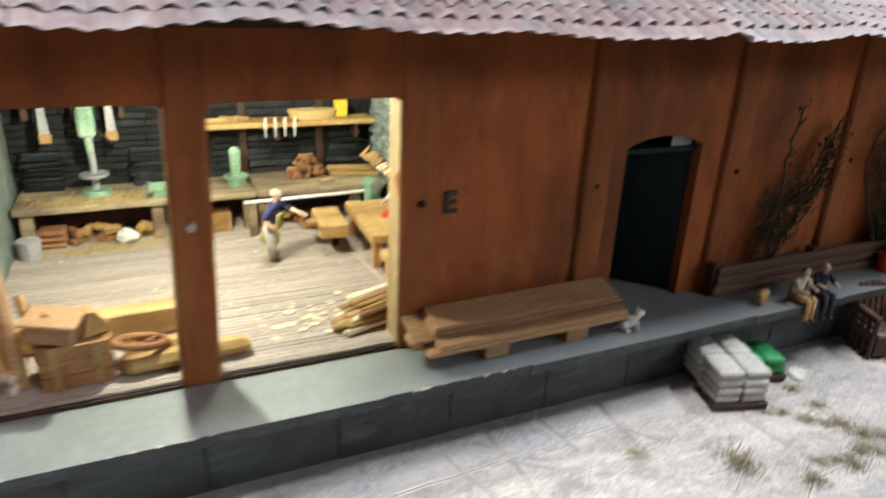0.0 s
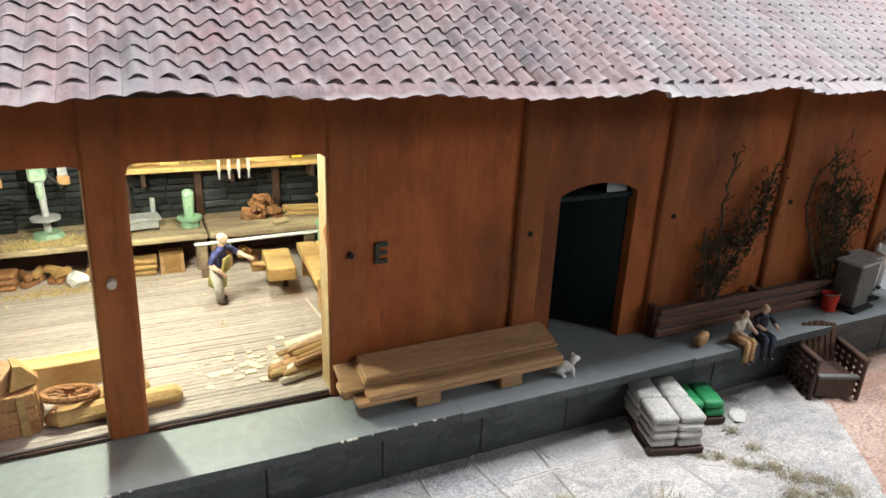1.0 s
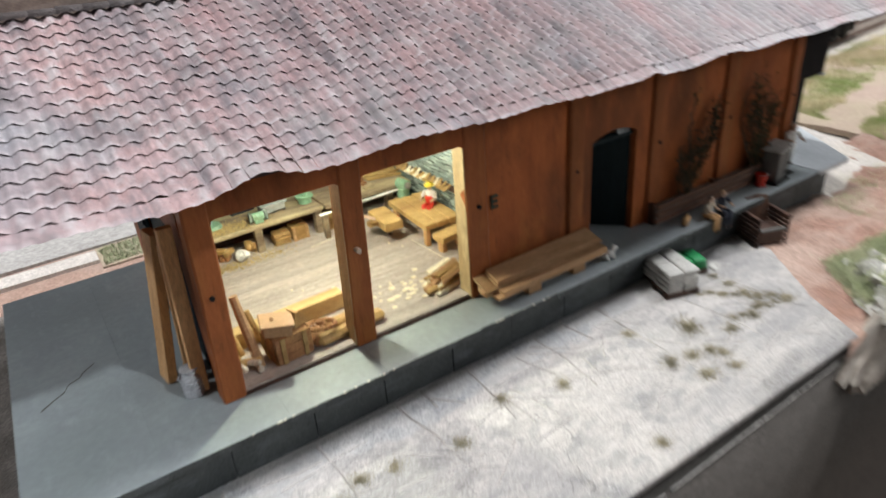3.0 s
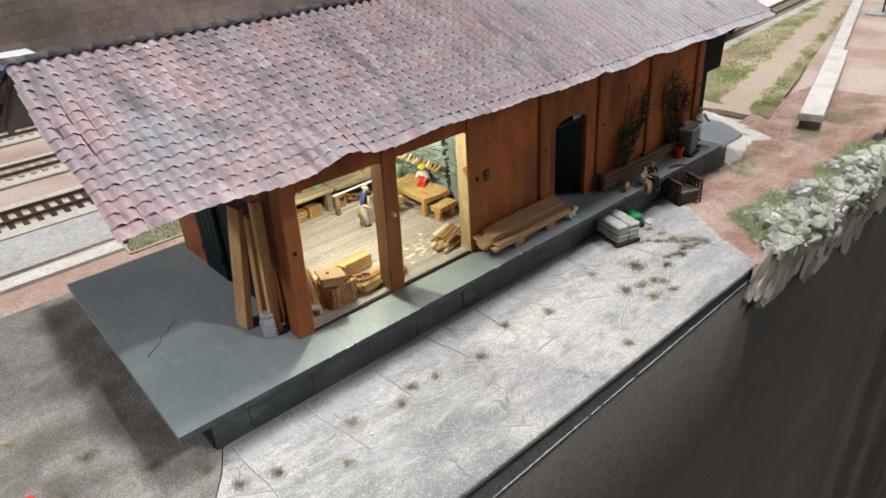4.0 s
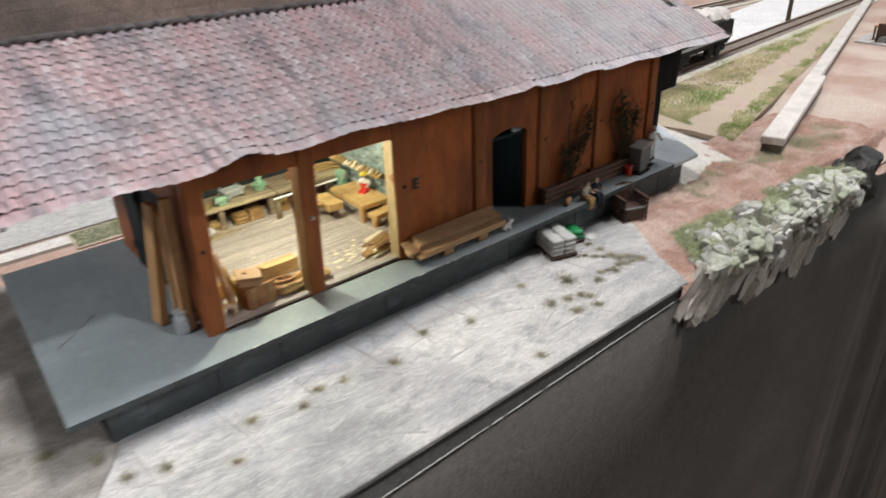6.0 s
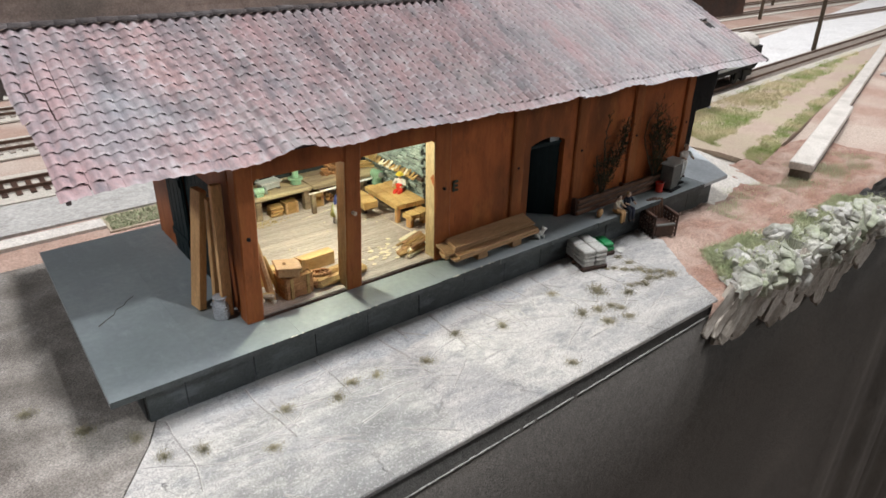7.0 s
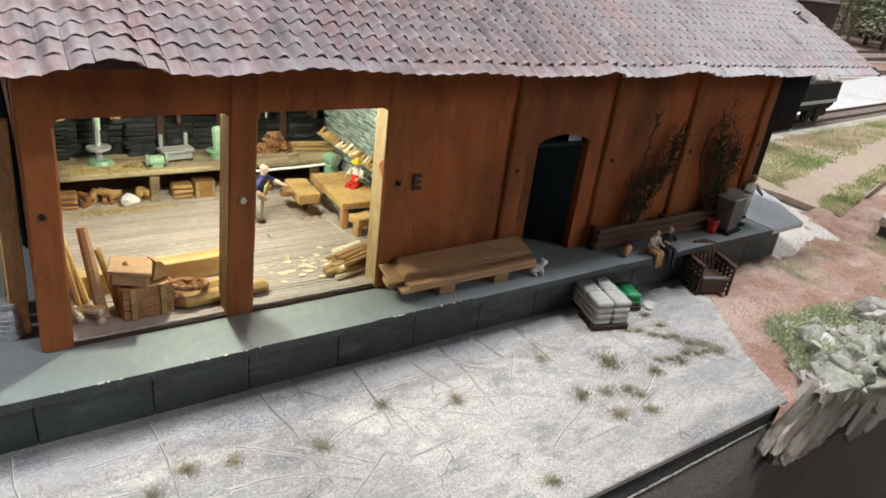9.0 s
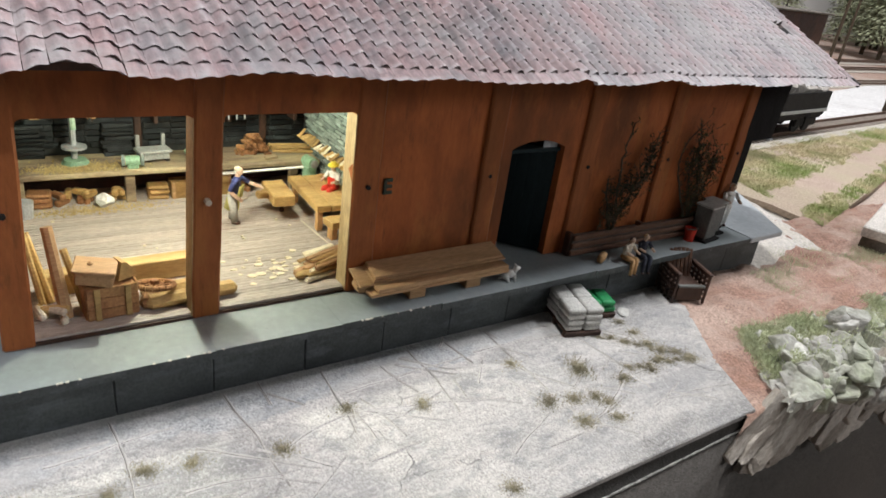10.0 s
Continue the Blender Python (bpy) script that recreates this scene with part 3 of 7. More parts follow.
# a dark cloth skirt: flat along the yard, hanging in loose folds further on, and turning the corner
run = [(-60, front_y(-60))] + [(x, front_y(x)) for x in range(-20, 19, 3)]
for k in range(75):
    x = 19 + 29 * k / 74
    loose = min(1.0, (x - 19) / 12)
    run.append((x, front_y(18) + loose * (0.34 * math.sin(x * 1.15) + 0.16 * math.sin(x * 2.9 + 1.0))))
run += [(48.6, 4), (50, 14)]
for lo, hi in zip(run[:-1], run[1:]):
    rows_ = [[bm.verts.new((p[0] + 0.25 * math.sin(p[0] * 0.7) * d * (p[0] > 20), p[1] + 0.8 * d * (0.3 * math.sin(p[0] * 0.9) if p[0] > 19 else 0), -1.31 - 54.5 * d)) for p in (lo, hi)] for d in (0, 0.08, 0.3, 0.6, 1)]
    for a, b in zip(rows_[:-1], rows_[1:]):
        bm.faces.new((a[0], b[0], b[1], a[1]))
bmesh.ops.remove_doubles(bm, verts=bm.verts, dist=0.001)
bmesh.ops.recalc_face_normals(bm, faces=bm.faces)
bmesh.ops.solidify(bm, geom=bm.faces[:], thickness=0.05)
solo("layout_skirt", bm, M_FASCIA, "dark brown cloth skirt hanging along the front of the layout", "skirt", kind="structure", smooth=True)
bm = bmesh.new()
rng = random.Random(5)
x = -40.0
while x < 5.3:
    n = rng.uniform(0.05, 0.16)
    w = rng.uniform(0.008, 0.019)
    if rng.random() < 0.93:
        box(bm, x, x + n, front_y(x) - 0.012 - w * 0.5, front_y(x) + 0.004, -1.318, -1.318 + w * 1.6, 0, None, 0, 0.005)
    x += n
solo("trim", bm, M_EDGE, "thin worn white edge along the dark front board", "trim", kind="structure")
bm = bmesh.new()
cut = [(-60, 0), (-20, 0)] + [(-20 + 25.5 * k / 60, 1) for k in range(1, 61)]
ring = []
for x, rough_ in cut:
    q = 0.016 * noise.noise((x * 3, 0, 0)) * rough_
    ring.append([bm.verts.new((x, y, z)) for y, z in ((-4.30, GROUND - 0.102), (-4.455 + q, GROUND - 0.102), (-4.47 + q, -1.10), (front_y(x) + 0.012, -1.312), (-4.30, -1.312))])
for a, b in zip(ring[:-1], ring[1:]):
    for k in range(5):
        bm.faces.new((a[k], b[k], b[(k + 1) % 5], a[(k + 1) % 5]))
bm.faces.new(ring[0])
bm.faces.new(ring[-1][::-1])
solo("board_edge", bm, M_BOARD, "dark rough edge of the layout base board", "board edge", kind="structure")

# base ground: one sheet under everything, rising a little away from the yard
bm = bmesh.new()
nx, ny = 90, 60
grid = []
for i in range(nx + 1):
    row = []
    for j in range(ny + 1):
        x = -60 + 225 * (i / nx) ** 1.3
        y = -4.3 + 95 * (j / ny) ** 1.5
        if j == 0 and x > 5:
            y = -4.3
        z = GROUND - 0.05 + 0.05 * noise.noise((x * 0.3, y * 0.3, 0)) - (0.02 if y > 8 or x > 24 else 0.3)
        row.append(bm.verts.new((x, y, z)))
    grid.append(row)
for i in range(nx):
    for j in range(ny):
        bm.faces.new((grid[i][j], grid[i + 1][j], grid[i + 1][j + 1], grid[i][j + 1]))
solo("ground", bm, M_SAND, "pale sandy ballast ground of the model layout", "ground", kind="structure", smooth=True)

# cast concrete yard in front of the platform and round its end
YARD = [(-9.6, -4.5), (5.5, -4.5), (5.75, -4.0), (6.1, -3.3), (6.6, -2.6), (7.0, -2.05), (7.4, -1.5), (7.9, -0.6), (-5, -0.5), (-6.9, -0.4), (-7.3, -1.2), (-8.3, -2.6)]
bm = bmesh.new()
slab(bm, YARD, GROUND - 0.1, GROUND)
bmesh.ops.bevel(bm, geom=[e for e in bm.edges if all(v.co.z > GROUND - 0.01 for v in e.verts)], offset=0.015, segments=2, affect="EDGES")
solo("yard", bm, M_YARD, "cracked pale grey concrete yard with stains", "yard", kind="structure")

# Brownish ground beyond the platform; its dark tone paints the shade there.
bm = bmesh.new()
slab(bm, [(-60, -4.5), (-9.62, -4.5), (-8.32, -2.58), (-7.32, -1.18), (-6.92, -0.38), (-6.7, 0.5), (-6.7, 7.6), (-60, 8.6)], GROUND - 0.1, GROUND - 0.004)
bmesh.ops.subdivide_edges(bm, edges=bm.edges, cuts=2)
solo("yard_end", bm, M_SHADEYARD, "older brownish concrete ground beyond the platform", "yard", kind="structure")

# a bluish strip with the shade at the platform's foot painted in, ragged along its outer side
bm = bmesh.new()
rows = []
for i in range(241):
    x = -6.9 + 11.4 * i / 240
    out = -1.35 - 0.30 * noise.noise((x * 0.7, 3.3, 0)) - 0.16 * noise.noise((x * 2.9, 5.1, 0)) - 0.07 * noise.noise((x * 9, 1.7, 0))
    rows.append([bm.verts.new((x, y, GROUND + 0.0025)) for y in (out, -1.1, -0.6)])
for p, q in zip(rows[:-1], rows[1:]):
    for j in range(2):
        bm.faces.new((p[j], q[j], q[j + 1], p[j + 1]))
solo("paving_strip", bm, M_FOOTSHADE, "older bluish-grey paving worn at the platform's foot", "paving", kind="structure")

# scored joints and wandering cracks, each a dark line between raised pale rims
# The rims' pale tone also stands in for light on their relief.
rng = random.Random(12)
dark_line, pale_rim = bmesh.new(), bmesh.new()


def crack(x, y, heading, length, width):
    a, gone = radians(heading), 0.0
    last = None
    while gone < length and -4.42 < y < -0.62:
        w = width * rng.uniform(0.8, 1.15) * (1 - 0.5 * gone / length)
        nx_, ny_ = -math.sin(a), math.cos(a)
        row = [Vector((x + nx_ * q, y + ny_ * q, GROUND + z)) for q, z in ((-w * 2.4, -0.001), (-w * 1.3, 0.012), (-w * 0.5, 0.004), (w * 0.5, 0.004), (w * 1.7, 0.020), (w * 3.8, -0.001))]
        if last:
            for i in range(5):
                bm_ = dark_line if i == 2 else pale_rim
                bm_.faces.new([bm_.verts.new(p) for p in (last[i], row[i], row[i + 1], last[i + 1])])
        last = row
        step = rng.uniform(0.07, 0.13)
        a += rng.gauss(0, 0.06)
        a += 0.10 * (radians(heading) - a)
        x, y, gone = x + step * math.cos(a), y + step * math.sin(a), gone + step


for x0 in (-6.9, -5.35, -3.79, -2.27, -0.75, 0.85, 2.5, 4.05):
    crack(x0, -0.75, -91 + rng.uniform(-3, 3), rng.uniform(1.2, 2.6), 0.010)
for x0, y0, heading, length in ((-0.6, -1.4, 3, 2.6), (1.9, -1.25, -4, 2.2), (0.2, -1.0, -80, 1.0), (1.6, -0.8, -85, 0.9), (-4.6, -1.3, 4, 1.8), (-2.9, -1.7, -37, 1.9), (-1.43, -2.74, 140, 1.3), (0.3, -2.1, -20, 1.6), (0.34, -2.1, 170, 1.4), (2.3, -1.8, -60, 1.3), (2.3, -1.8, 160, 1.2), (5.36, -1.32, -82, 1.7),
                                (3.95, -2.93, 3, 1.8), (3.95, -2.93, -150, 1.7), (2.47, -3.5, -40, 0.9), (2.24, -2.88, 110, 0.9), (4.4, -1.9, -30, 1.2), (-4.96, -1.8, -15, 2.0), (-1.9, -2.2, 20, 1.5), (-0.75, -1.75, -35, 1.7),
                                (-6.2, -2.2, -10, 1.6), (-7.6, -1.7, -25, 1.8), (1.0, -3.6, 25, 1.4), (-3.2, -2.4, -5, 1.6), (-4.0, -3.0, 10, 2.0), (5.2, -2.4, 150, 1.2)):
    crack(x0, y0, heading, length * 0.9, 0.013)
# pale grit lying along the open front edge, also standing in for the glints there
bm = bmesh.new()
for k in range(1500):
    x, y = 5.35 - abs(rng.gauss(0, 3.2)), -4.5 + abs(rng.gauss(0, 0.55))
    if x < -6 or noise.noise((x * 1.1, y * 1.1, 6)) < rng.uniform(-0.3, 0.2):
        continue
    r, a0 = rng.uniform(0.006, 0.016), rng.uniform(0, 6.3)
    base = [bm.verts.new((x + r * math.cos(a0 + q * 2.1), y + r * math.sin(a0 + q * 2.1), GROUND)) for q in range(3)]
    top = bm.verts.new((x, y, GROUND + r * 1.1))
    for q in range(3):
        bm.faces.new((base[q], base[(q + 1) % 3], top))
solo("yard_grit", bm, M_RIM, "pale loose grit along the yard's open edge", "grit", kind="stuff")
# short straight scored lines, as of tools drawn through the wet plaster
for k in range(58):
    crack(rng.uniform(-6.5, 5.2), rng.uniform(-3.9, -0.8), rng.choice((0, 3, 88, -40, 42, 172)) + rng.uniform(-9, 9), rng.uniform(0.4, 1.2), 0.010)
solo("yard_cracks", dark_line, M_CRACK, "dark wandering cracks and joints in the concrete", "cracks", kind="stuff")
solo("yard_crack_rims", pale_rim, M_RIM, "pale smoothed rims along the cracks", "cracks", kind="stuff")

def ridge_back(x):
    """The inner edge of the rocks, where the earth begins."""
    return -4.5 + 1.75 * min(1, max(0, (x - 6.25) / 1.4)) - 0.35 * min(1, max(0, (x - 8.5) / 2.0)) + 0.1 * math.sin(x * 2.1)


# earth beside the yard
bm = bmesh.new()
nx, ny = 170, 84
grid = []
for i in range(nx + 1):
    row = []
    for j in range(ny + 1):
        v = j / ny
        y = -4.55 + v * 5.6
        left = 5.6 + 2.0 * max(0.0, min(1.0, (y + 4.5) / 3.0)) - 0.4
        x = left + (22 - left) * (i / nx) ** 1.2
        z = GROUND - 0.03 + 0.16 * noise.noise((x * 0.9, y * 0.9, 3)) * min(1, (i + 1) / 17) + 0.07 * noise.noise((x * 2.6, y * 2.6, 5)) + 0.028 * noise.noise((x * 7, y * 7, 2)) + 0.012 * noise.noise((x * 17, y * 17, 4))
        z -= 0.45 * min(1.0, max(0.0, (ridge_back(x) - 0.12 - y) / 0.2)) if x > 6.3 else 0
        z += 0.10 * math.exp(-((y + 2.0 + 0.12 * (x - 8)) / 0.35) ** 2) * min(1, i / 23)
        row.append(bm.verts.new((x, y, z)))
    grid.append(row)
for i in range(nx):
    for j in range(ny):
        bm.faces.new((grid[i][j], grid[i + 1][j], grid[i + 1][j + 1], grid[i][j + 1]))
skirt = [grid[i][0] for i in range(nx + 1)]
low = [bm.verts.new((v.co.x, v.co.y + 0.05, -1.5)) for v in skirt]
for i in range(nx):
    bm.faces.new((skirt[i + 1], skirt[i], low[i], low[i + 1]))
solo("earth_path", bm, M_EARTH, "trodden reddish-brown earth beside the yard", "earth", kind="structure", smooth=True)

# pale dusty apron under the platform's far end: a sheet that sinks into the earth along its outer edge
bm = bmesh.new()
rows = []
for i in range(49):
    x = 10.5 + 6.6 * i / 48
    row = []
    for j in range(49):
        y = -1.25 + 6.85 * j / 48
        d = min(y + 1.05 - 0.02 * (x - 10.5), 15.3 + 0.38 * (y + 0.6) - x) + 0.35 * noise.noise((x * 0.9, y * 0.9, 8)) + 0.15 * noise.noise((x * 3, y * 3, 8))
        row.append(bm.verts.new((x, y, GROUND + 0.05 - 0.30 * (1 - min(1.0, max(0.0, d / 0.7))) + 0.012 * noise.noise((x * 2, y * 2, 1)))))
    rows.append(row)
for i in range(48):
    for j in range(48):
        bm.faces.new((rows[i][j], rows[i + 1][j], rows[i + 1][j + 1], rows[i][j + 1]))
solo("pavement", bm, M_APRONDUST, "pale dusty ground beside the platform", "pavement", kind="structure", smooth=True)

# ---- loading platform ----
platform = thing("loading_platform", "grey concrete loading platform with jointed slabs on a block base", "platform")
EDGE_Y = -0.91
cuts = [-7.72, -5.95, -4.1, -2.4, -0.5, 1.35, 3.2, 5.05, 6.9, 8.75, 10.3]
for a, b in zip(cuts[:-1], cuts[1:]):
    bm = bmesh.new()
    skew = 0.14 if a < -7 else 0
    dz = random.uniform(-0.001, 0.001)
    vs = slab(bm, [(a + 0.0006, EDGE_Y + random.uniform(-0.015, 0.015)), (b - 0.0006, EDGE_Y + random.uniform(-0.015, 0.015)), (b - 0.0006, 6.2), (a + skew + 0.0006, 6.2)], -0.13, 0)
    bmesh.ops.translate(bm, vec=(0, 0, dz - 0.012), verts=vs)
    bmesh.ops.bevel(bm, geom=list(bm.edges), offset=0.0028, segments=2, affect="EDGES")
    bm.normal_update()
    # Slab fronts take the dark block tone, their shade put into the colour.
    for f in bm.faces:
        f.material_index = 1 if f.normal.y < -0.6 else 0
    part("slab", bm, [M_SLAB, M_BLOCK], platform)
# The end slab is paler: the open lamp light is put into its colour.
bm = bmesh.new()
slab(bm, [(10.312, EDGE_Y), (11.72, EDGE_Y + 0.03), (13.5, 1.75), (13.5, 6.2), (10.312, 6.2)], -0.14, -0.005)
bmesh.ops.bevel(bm, geom=list(bm.edges), offset=0.016, segments=2, affect="EDGES")
part("slab", bm, M_SLABEND, platform, "pale dusty end slab")
BASE_Y = -0.62
# a wandering crack across the end slab, and pale chips along the front edge
bm = bmesh.new()
run = [(-6.36, 2.62), (-6.55, 2.46), (-6.62, 2.33), (-6.81, 2.24), (-6.90, 2.05), (-7.08, 1.92), (-7.27, 1.75)]
for (xa, ya), (xb, yb) in zip(run[:-1], run[1:]):
    w = random.uniform(0.014, 0.028)
    bm.faces.new([bm.verts.new(p) for p in ((xa, ya - w, -0.004), (xb, yb - w, -0.004), (xb, yb + w, -0.004), (xa, ya + w, -0.004))])
part("slab_crack", bm, M_CRACK, platform)
bm = bmesh.new()
for i in range(24):
    x = random.choice((random.gauss(-2.6, 0.25), random.gauss(-4.05, 0.2), random.gauss(0.4, 0.6), random.uniform(-5.5, 1.5)))
    sz = random.uniform(0.004, 0.012)
    box(bm, x - sz * 1.8, x + sz * 1.8, EDGE_Y - 0.014, EDGE_Y + sz, -0.012 - sz, -0.006, 0, None, 0, 0.004)
part("edge_chips", bm, M_CONCRETE, platform, kind="stuff")
bm = bmesh.new()
slab(bm, [(-7.1, BASE_Y + 0.06), (11.3, BASE_Y + 0.06), (12.9, 1.8), (12.9, 6), (-7.0, 6)], GROUND - 0.1, -0.14)
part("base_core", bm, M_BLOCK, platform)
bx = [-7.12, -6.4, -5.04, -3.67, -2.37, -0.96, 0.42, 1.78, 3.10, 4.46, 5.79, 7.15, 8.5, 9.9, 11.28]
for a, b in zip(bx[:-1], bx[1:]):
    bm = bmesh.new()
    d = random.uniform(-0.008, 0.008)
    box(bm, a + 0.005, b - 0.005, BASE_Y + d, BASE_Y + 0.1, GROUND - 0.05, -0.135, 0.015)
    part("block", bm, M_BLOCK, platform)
bm = bmesh.new()
box(bm, -7.14, -7.04, BASE_Y + 0.1, 5.9, GROUND - 0.05, -0.135, 0.01)
part("block", bm, M_BLOCK, platform)

# ---- the shed ----
shed = thing("goods_shed", "brown timber goods shed with a tiled roof and open bays", "shed")
def post_lean(x):
    """How far a post leans to one side, for each unit of its height: only the two free-standing ones do."""
    return 0.034 if x < -1 else 0.0


POSTS = [(-4.84, -4.47), (-2.49, -2.10), (-0.03, 0.44), (2.47, 2.86), (4.85, 5.27), (7.26, 7.68), (9.86, 10.22)]
for a, b in POSTS:
    bm = bmesh.new()
    box(bm, a, b, -0.01, 0.36, -0.01, 4.22, 0.03)
    bmesh.ops.subdivide_edges(bm, edges=[e for e in bm.edges if abs(e.verts[0].co.z - e.verts[1].co.z) > 2], cuts=9)
    rough_up(bm, bm.verts, 1.3, 0.02)
    rough_up(bm, bm.verts, 5.0, 0.006)
    for v in bm.verts:
        v.co.x += post_lean(a) * v.co.z
    part("post", bm, M_POST, shed)
# One peg is cream, the light on its end put into the colour.
for x, z, bright in ((-4.61, 1.88, 0), (-2.25, 1.85, 1), (0.22, 1.84, 0), (2.65, 1.84, 0), (5.08, 1.85, 0), (7.5, 1.86, 0), (10.04, 1.87, 0)):
    bm = bmesh.new()
    rod(bm, (x, -0.11 if bright else -0.06 if x < 1 else -0.03, z), (x, 0.02, z), 0.045 if bright else 0.038, n=8)
    part("peg", bm, M_CREAM if bright else M_BLACK, shed)

# Bare wood on the posts' inner sides, the bulb's light in its colour.
for x in (-0.036, -2.496):
    bm = bmesh.new()
    box(bm, x - 0.006, x + 0.012, 0.02, 0.355, 0.0, 3.0, 0.004)
    rough_up(bm, bm.verts, 1.3, 0.008)
    for v in bm.verts:
        v.co.x += post_lean(x) * v.co.z
    part("jamb_board", bm, M_JAMB, shed)

# lintels over the open bays, with rounded corners under them
for a, b in ((-4.36, -2.39), (-1.99, -0.03)):
    bm = bmesh.new()
    r = 0.07
    pts = [(a - 0.16, 4.22), (a - 0.16, 3.0 - r), (a, 3.0 - r)]
    pts += [(a + r - r * math.cos(t), 3.03 - r + r * math.sin(t)) for t in (0.4, 0.9, 1.57)]
    pts += [(b - r + r * math.cos(t), 3.03 - r + r * math.sin(t)) for t in (1.57, 0.9, 0.4)]
    pts += [(b, 3.0 - r), (b + 0.16, 3.0 - r), (b + 0.16, 4.22)]
    prism(bm, pts, 0.03, 0.24)
    part("lintel", bm, M_WALL, shed)

# closed bays: boards between the posts, the doorway with its flat arch
for a, b in ((0.44, 2.47), (5.27, 7.26), (7.68, 9.86)):
    bm = bmesh.new()
    box(bm, a - 0.02, b + 0.02, 0.075, 0.21, -0.01, 4.22)
    part("wall_panel", bm, M_WALL, shed)
D0, D1, DS, DT = 3.14, 4.43, 2.27, 2.42
arch = [(D0 + (D1 - D0) * i / 12, DS + (DT - DS) * math.sin(math.pi * i / 12) ** 0.8) for i in range(13)]
bm = bmesh.new()
prism(bm, [(2.84, -0.01), (D0, -0.01), (D0, DS), (D0, 4.22), (2.84, 4.22)], 0.075, 0.24)
prism(bm, [(D1, -0.01), (4.87, -0.01), (4.87, 4.22), (D1, 4.22), (D1, DS)], 0.075, 0.24)
for p, q in zip(arch[:-1], arch[1:]):
    prism(bm, [p, q, (q[0], 4.22), (p[0], 4.22)], 0.075, 0.24)
bmesh.ops.remove_doubles(bm, verts=bm.verts, dist=0.0005)
part("wall_panel", bm, M_WALL, shed)

leaf = part("door", (lambda b: (box(b, -1.28, 0, -0.03, 0.03, 0.02, 2.16, 0.012), b)[1])(bmesh.new()), M_DOOR, shed, "dark green door standing ajar")
leaf.matrix_basis = at(D1, 0.24, 0, rz=-46)
for i in range(5):
    bm = bmesh.new()
    box(bm, -1.255 + i * 0.2505, -1.018 + i * 0.2505, -0.038, -0.028, 0.06, 2.1, 0.004)
    part("door_board", bm, M_DOOR, leaf)
bm = bmesh.new()
ball(bm, (-1.15, -0.09, 1.02), 0.05)
rod(bm, (-1.15, -0.09, 1.02), (-1.15, -0.03, 1.02), 0.018, n=6)
part("knob", bm, M_WHITE, leaf, "white door knob")
bm = bmesh.new()
box(bm, D0, D1, 0.17, 0.22, 2.16, 2.23, 0.008)
part("transom", bm, M_DOOR, shed)
bm = bmesh.new()
box(bm, 3.98, 4.33, 0.19, 0.2, 2.24, 2.42)
part("window_pane", bm, M_GLASS, shed, "small pale pane over the door")

# end walls, back wall, partition and ceiling
bm = bmesh.new()
box(bm, -4.75, -4.60, 0.36, 0.95, -0.01, 4.22)
box(bm, -4.75, -4.60, 3.2, 5.8, -0.01, 4.22)
box(bm, -4.75, -4.60, 0.95, 3.2, 2.6, 4.22)
prism_pts = [(0.0, 4.22), (5.8, 4.22), (2.83, 5.55)]
a = [bm.verts.new((-4.75, y, z)) for y, z in prism_pts]
b = [bm.verts.new((-4.60, y, z)) for y, z in prism_pts]
bm.faces.new(a), bm.faces.new(b[::-1])
for i in range(3):
    bm.faces.new((a[i], a[(i + 1) % 3], b[(i + 1) % 3], b[i]))
part("end_wall", bm, M_WALL, shed)
bm = bmesh.new()
box(bm, 10.0, 10.15, 0.36, 5.8, -0.01, 4.22)
a = [bm.verts.new((10.0, y, z)) for y, z in prism_pts]
b = [bm.verts.new((10.15, y, z)) for y, z in prism_pts]
bm.faces.new(a), bm.faces.new(b[::-1])
for i in range(3):
    bm.faces.new((a[i], a[(i + 1) % 3], b[(i + 1) % 3], b[i]))
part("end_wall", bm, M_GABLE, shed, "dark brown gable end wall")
bm = bmesh.new()
for i in range(18):
    y = 0.4 + i * 0.3
    box(bm, 10.15, 10.19, y, y + 0.28, 0, 4.2, 0.008)
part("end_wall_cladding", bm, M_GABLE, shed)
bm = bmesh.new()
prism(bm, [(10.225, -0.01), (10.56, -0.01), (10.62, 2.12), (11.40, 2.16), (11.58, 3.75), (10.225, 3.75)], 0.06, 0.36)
part("side_annex", bm, M_ANNEX, shed, "black tarred boxed head over a narrow strip")
bm = bmesh.new()
box(bm, 11.30, 11.46, 0.03, 0.12, 2.10, 2.15, 0.01)
part("bracket_end", bm, M_STEEL, shed, "small pale bracket end")
bm = bmesh.new()
box(bm, -4.6, 10.0, 5.65, 5.8, -0.01, 4.22)
part("back_wall", bm, M_DARKWOOD, shed)
bm = bmesh.new()
box(bm, 1.46, 1.60, 0.21, 5.65, -0.01, 4.2)
part("partition_core", bm, M_MORTAR, shed)
# Unseen ceiling, added to hold the bulbs' light inside.
bm = bmesh.new()
box(bm, -4.6, 10.0, 0.24, 5.65, 3.72, 3.8)
part("loft_floor", bm, M_DARKWOOD, shed)

# Added panel that stops the bulb's light spilling onto the platform.
bm = bmesh.new()
box(bm, -4.68, -4.64, 0.952, 3.198, 0.0, 2.598, 0.01)
end_panel = part("closed_end_door", bm, M_DOOR, shed, "closed dark green plank door in the end wall")
for i in range(8):
    bm = bmesh.new()
    box(bm, -4.72, -4.678, 0.954 + i * 0.281, 1.228 + i * 0.281, 0.01, 2.595, 0.01)
    part("door_board", bm, M_DOOR, end_panel)
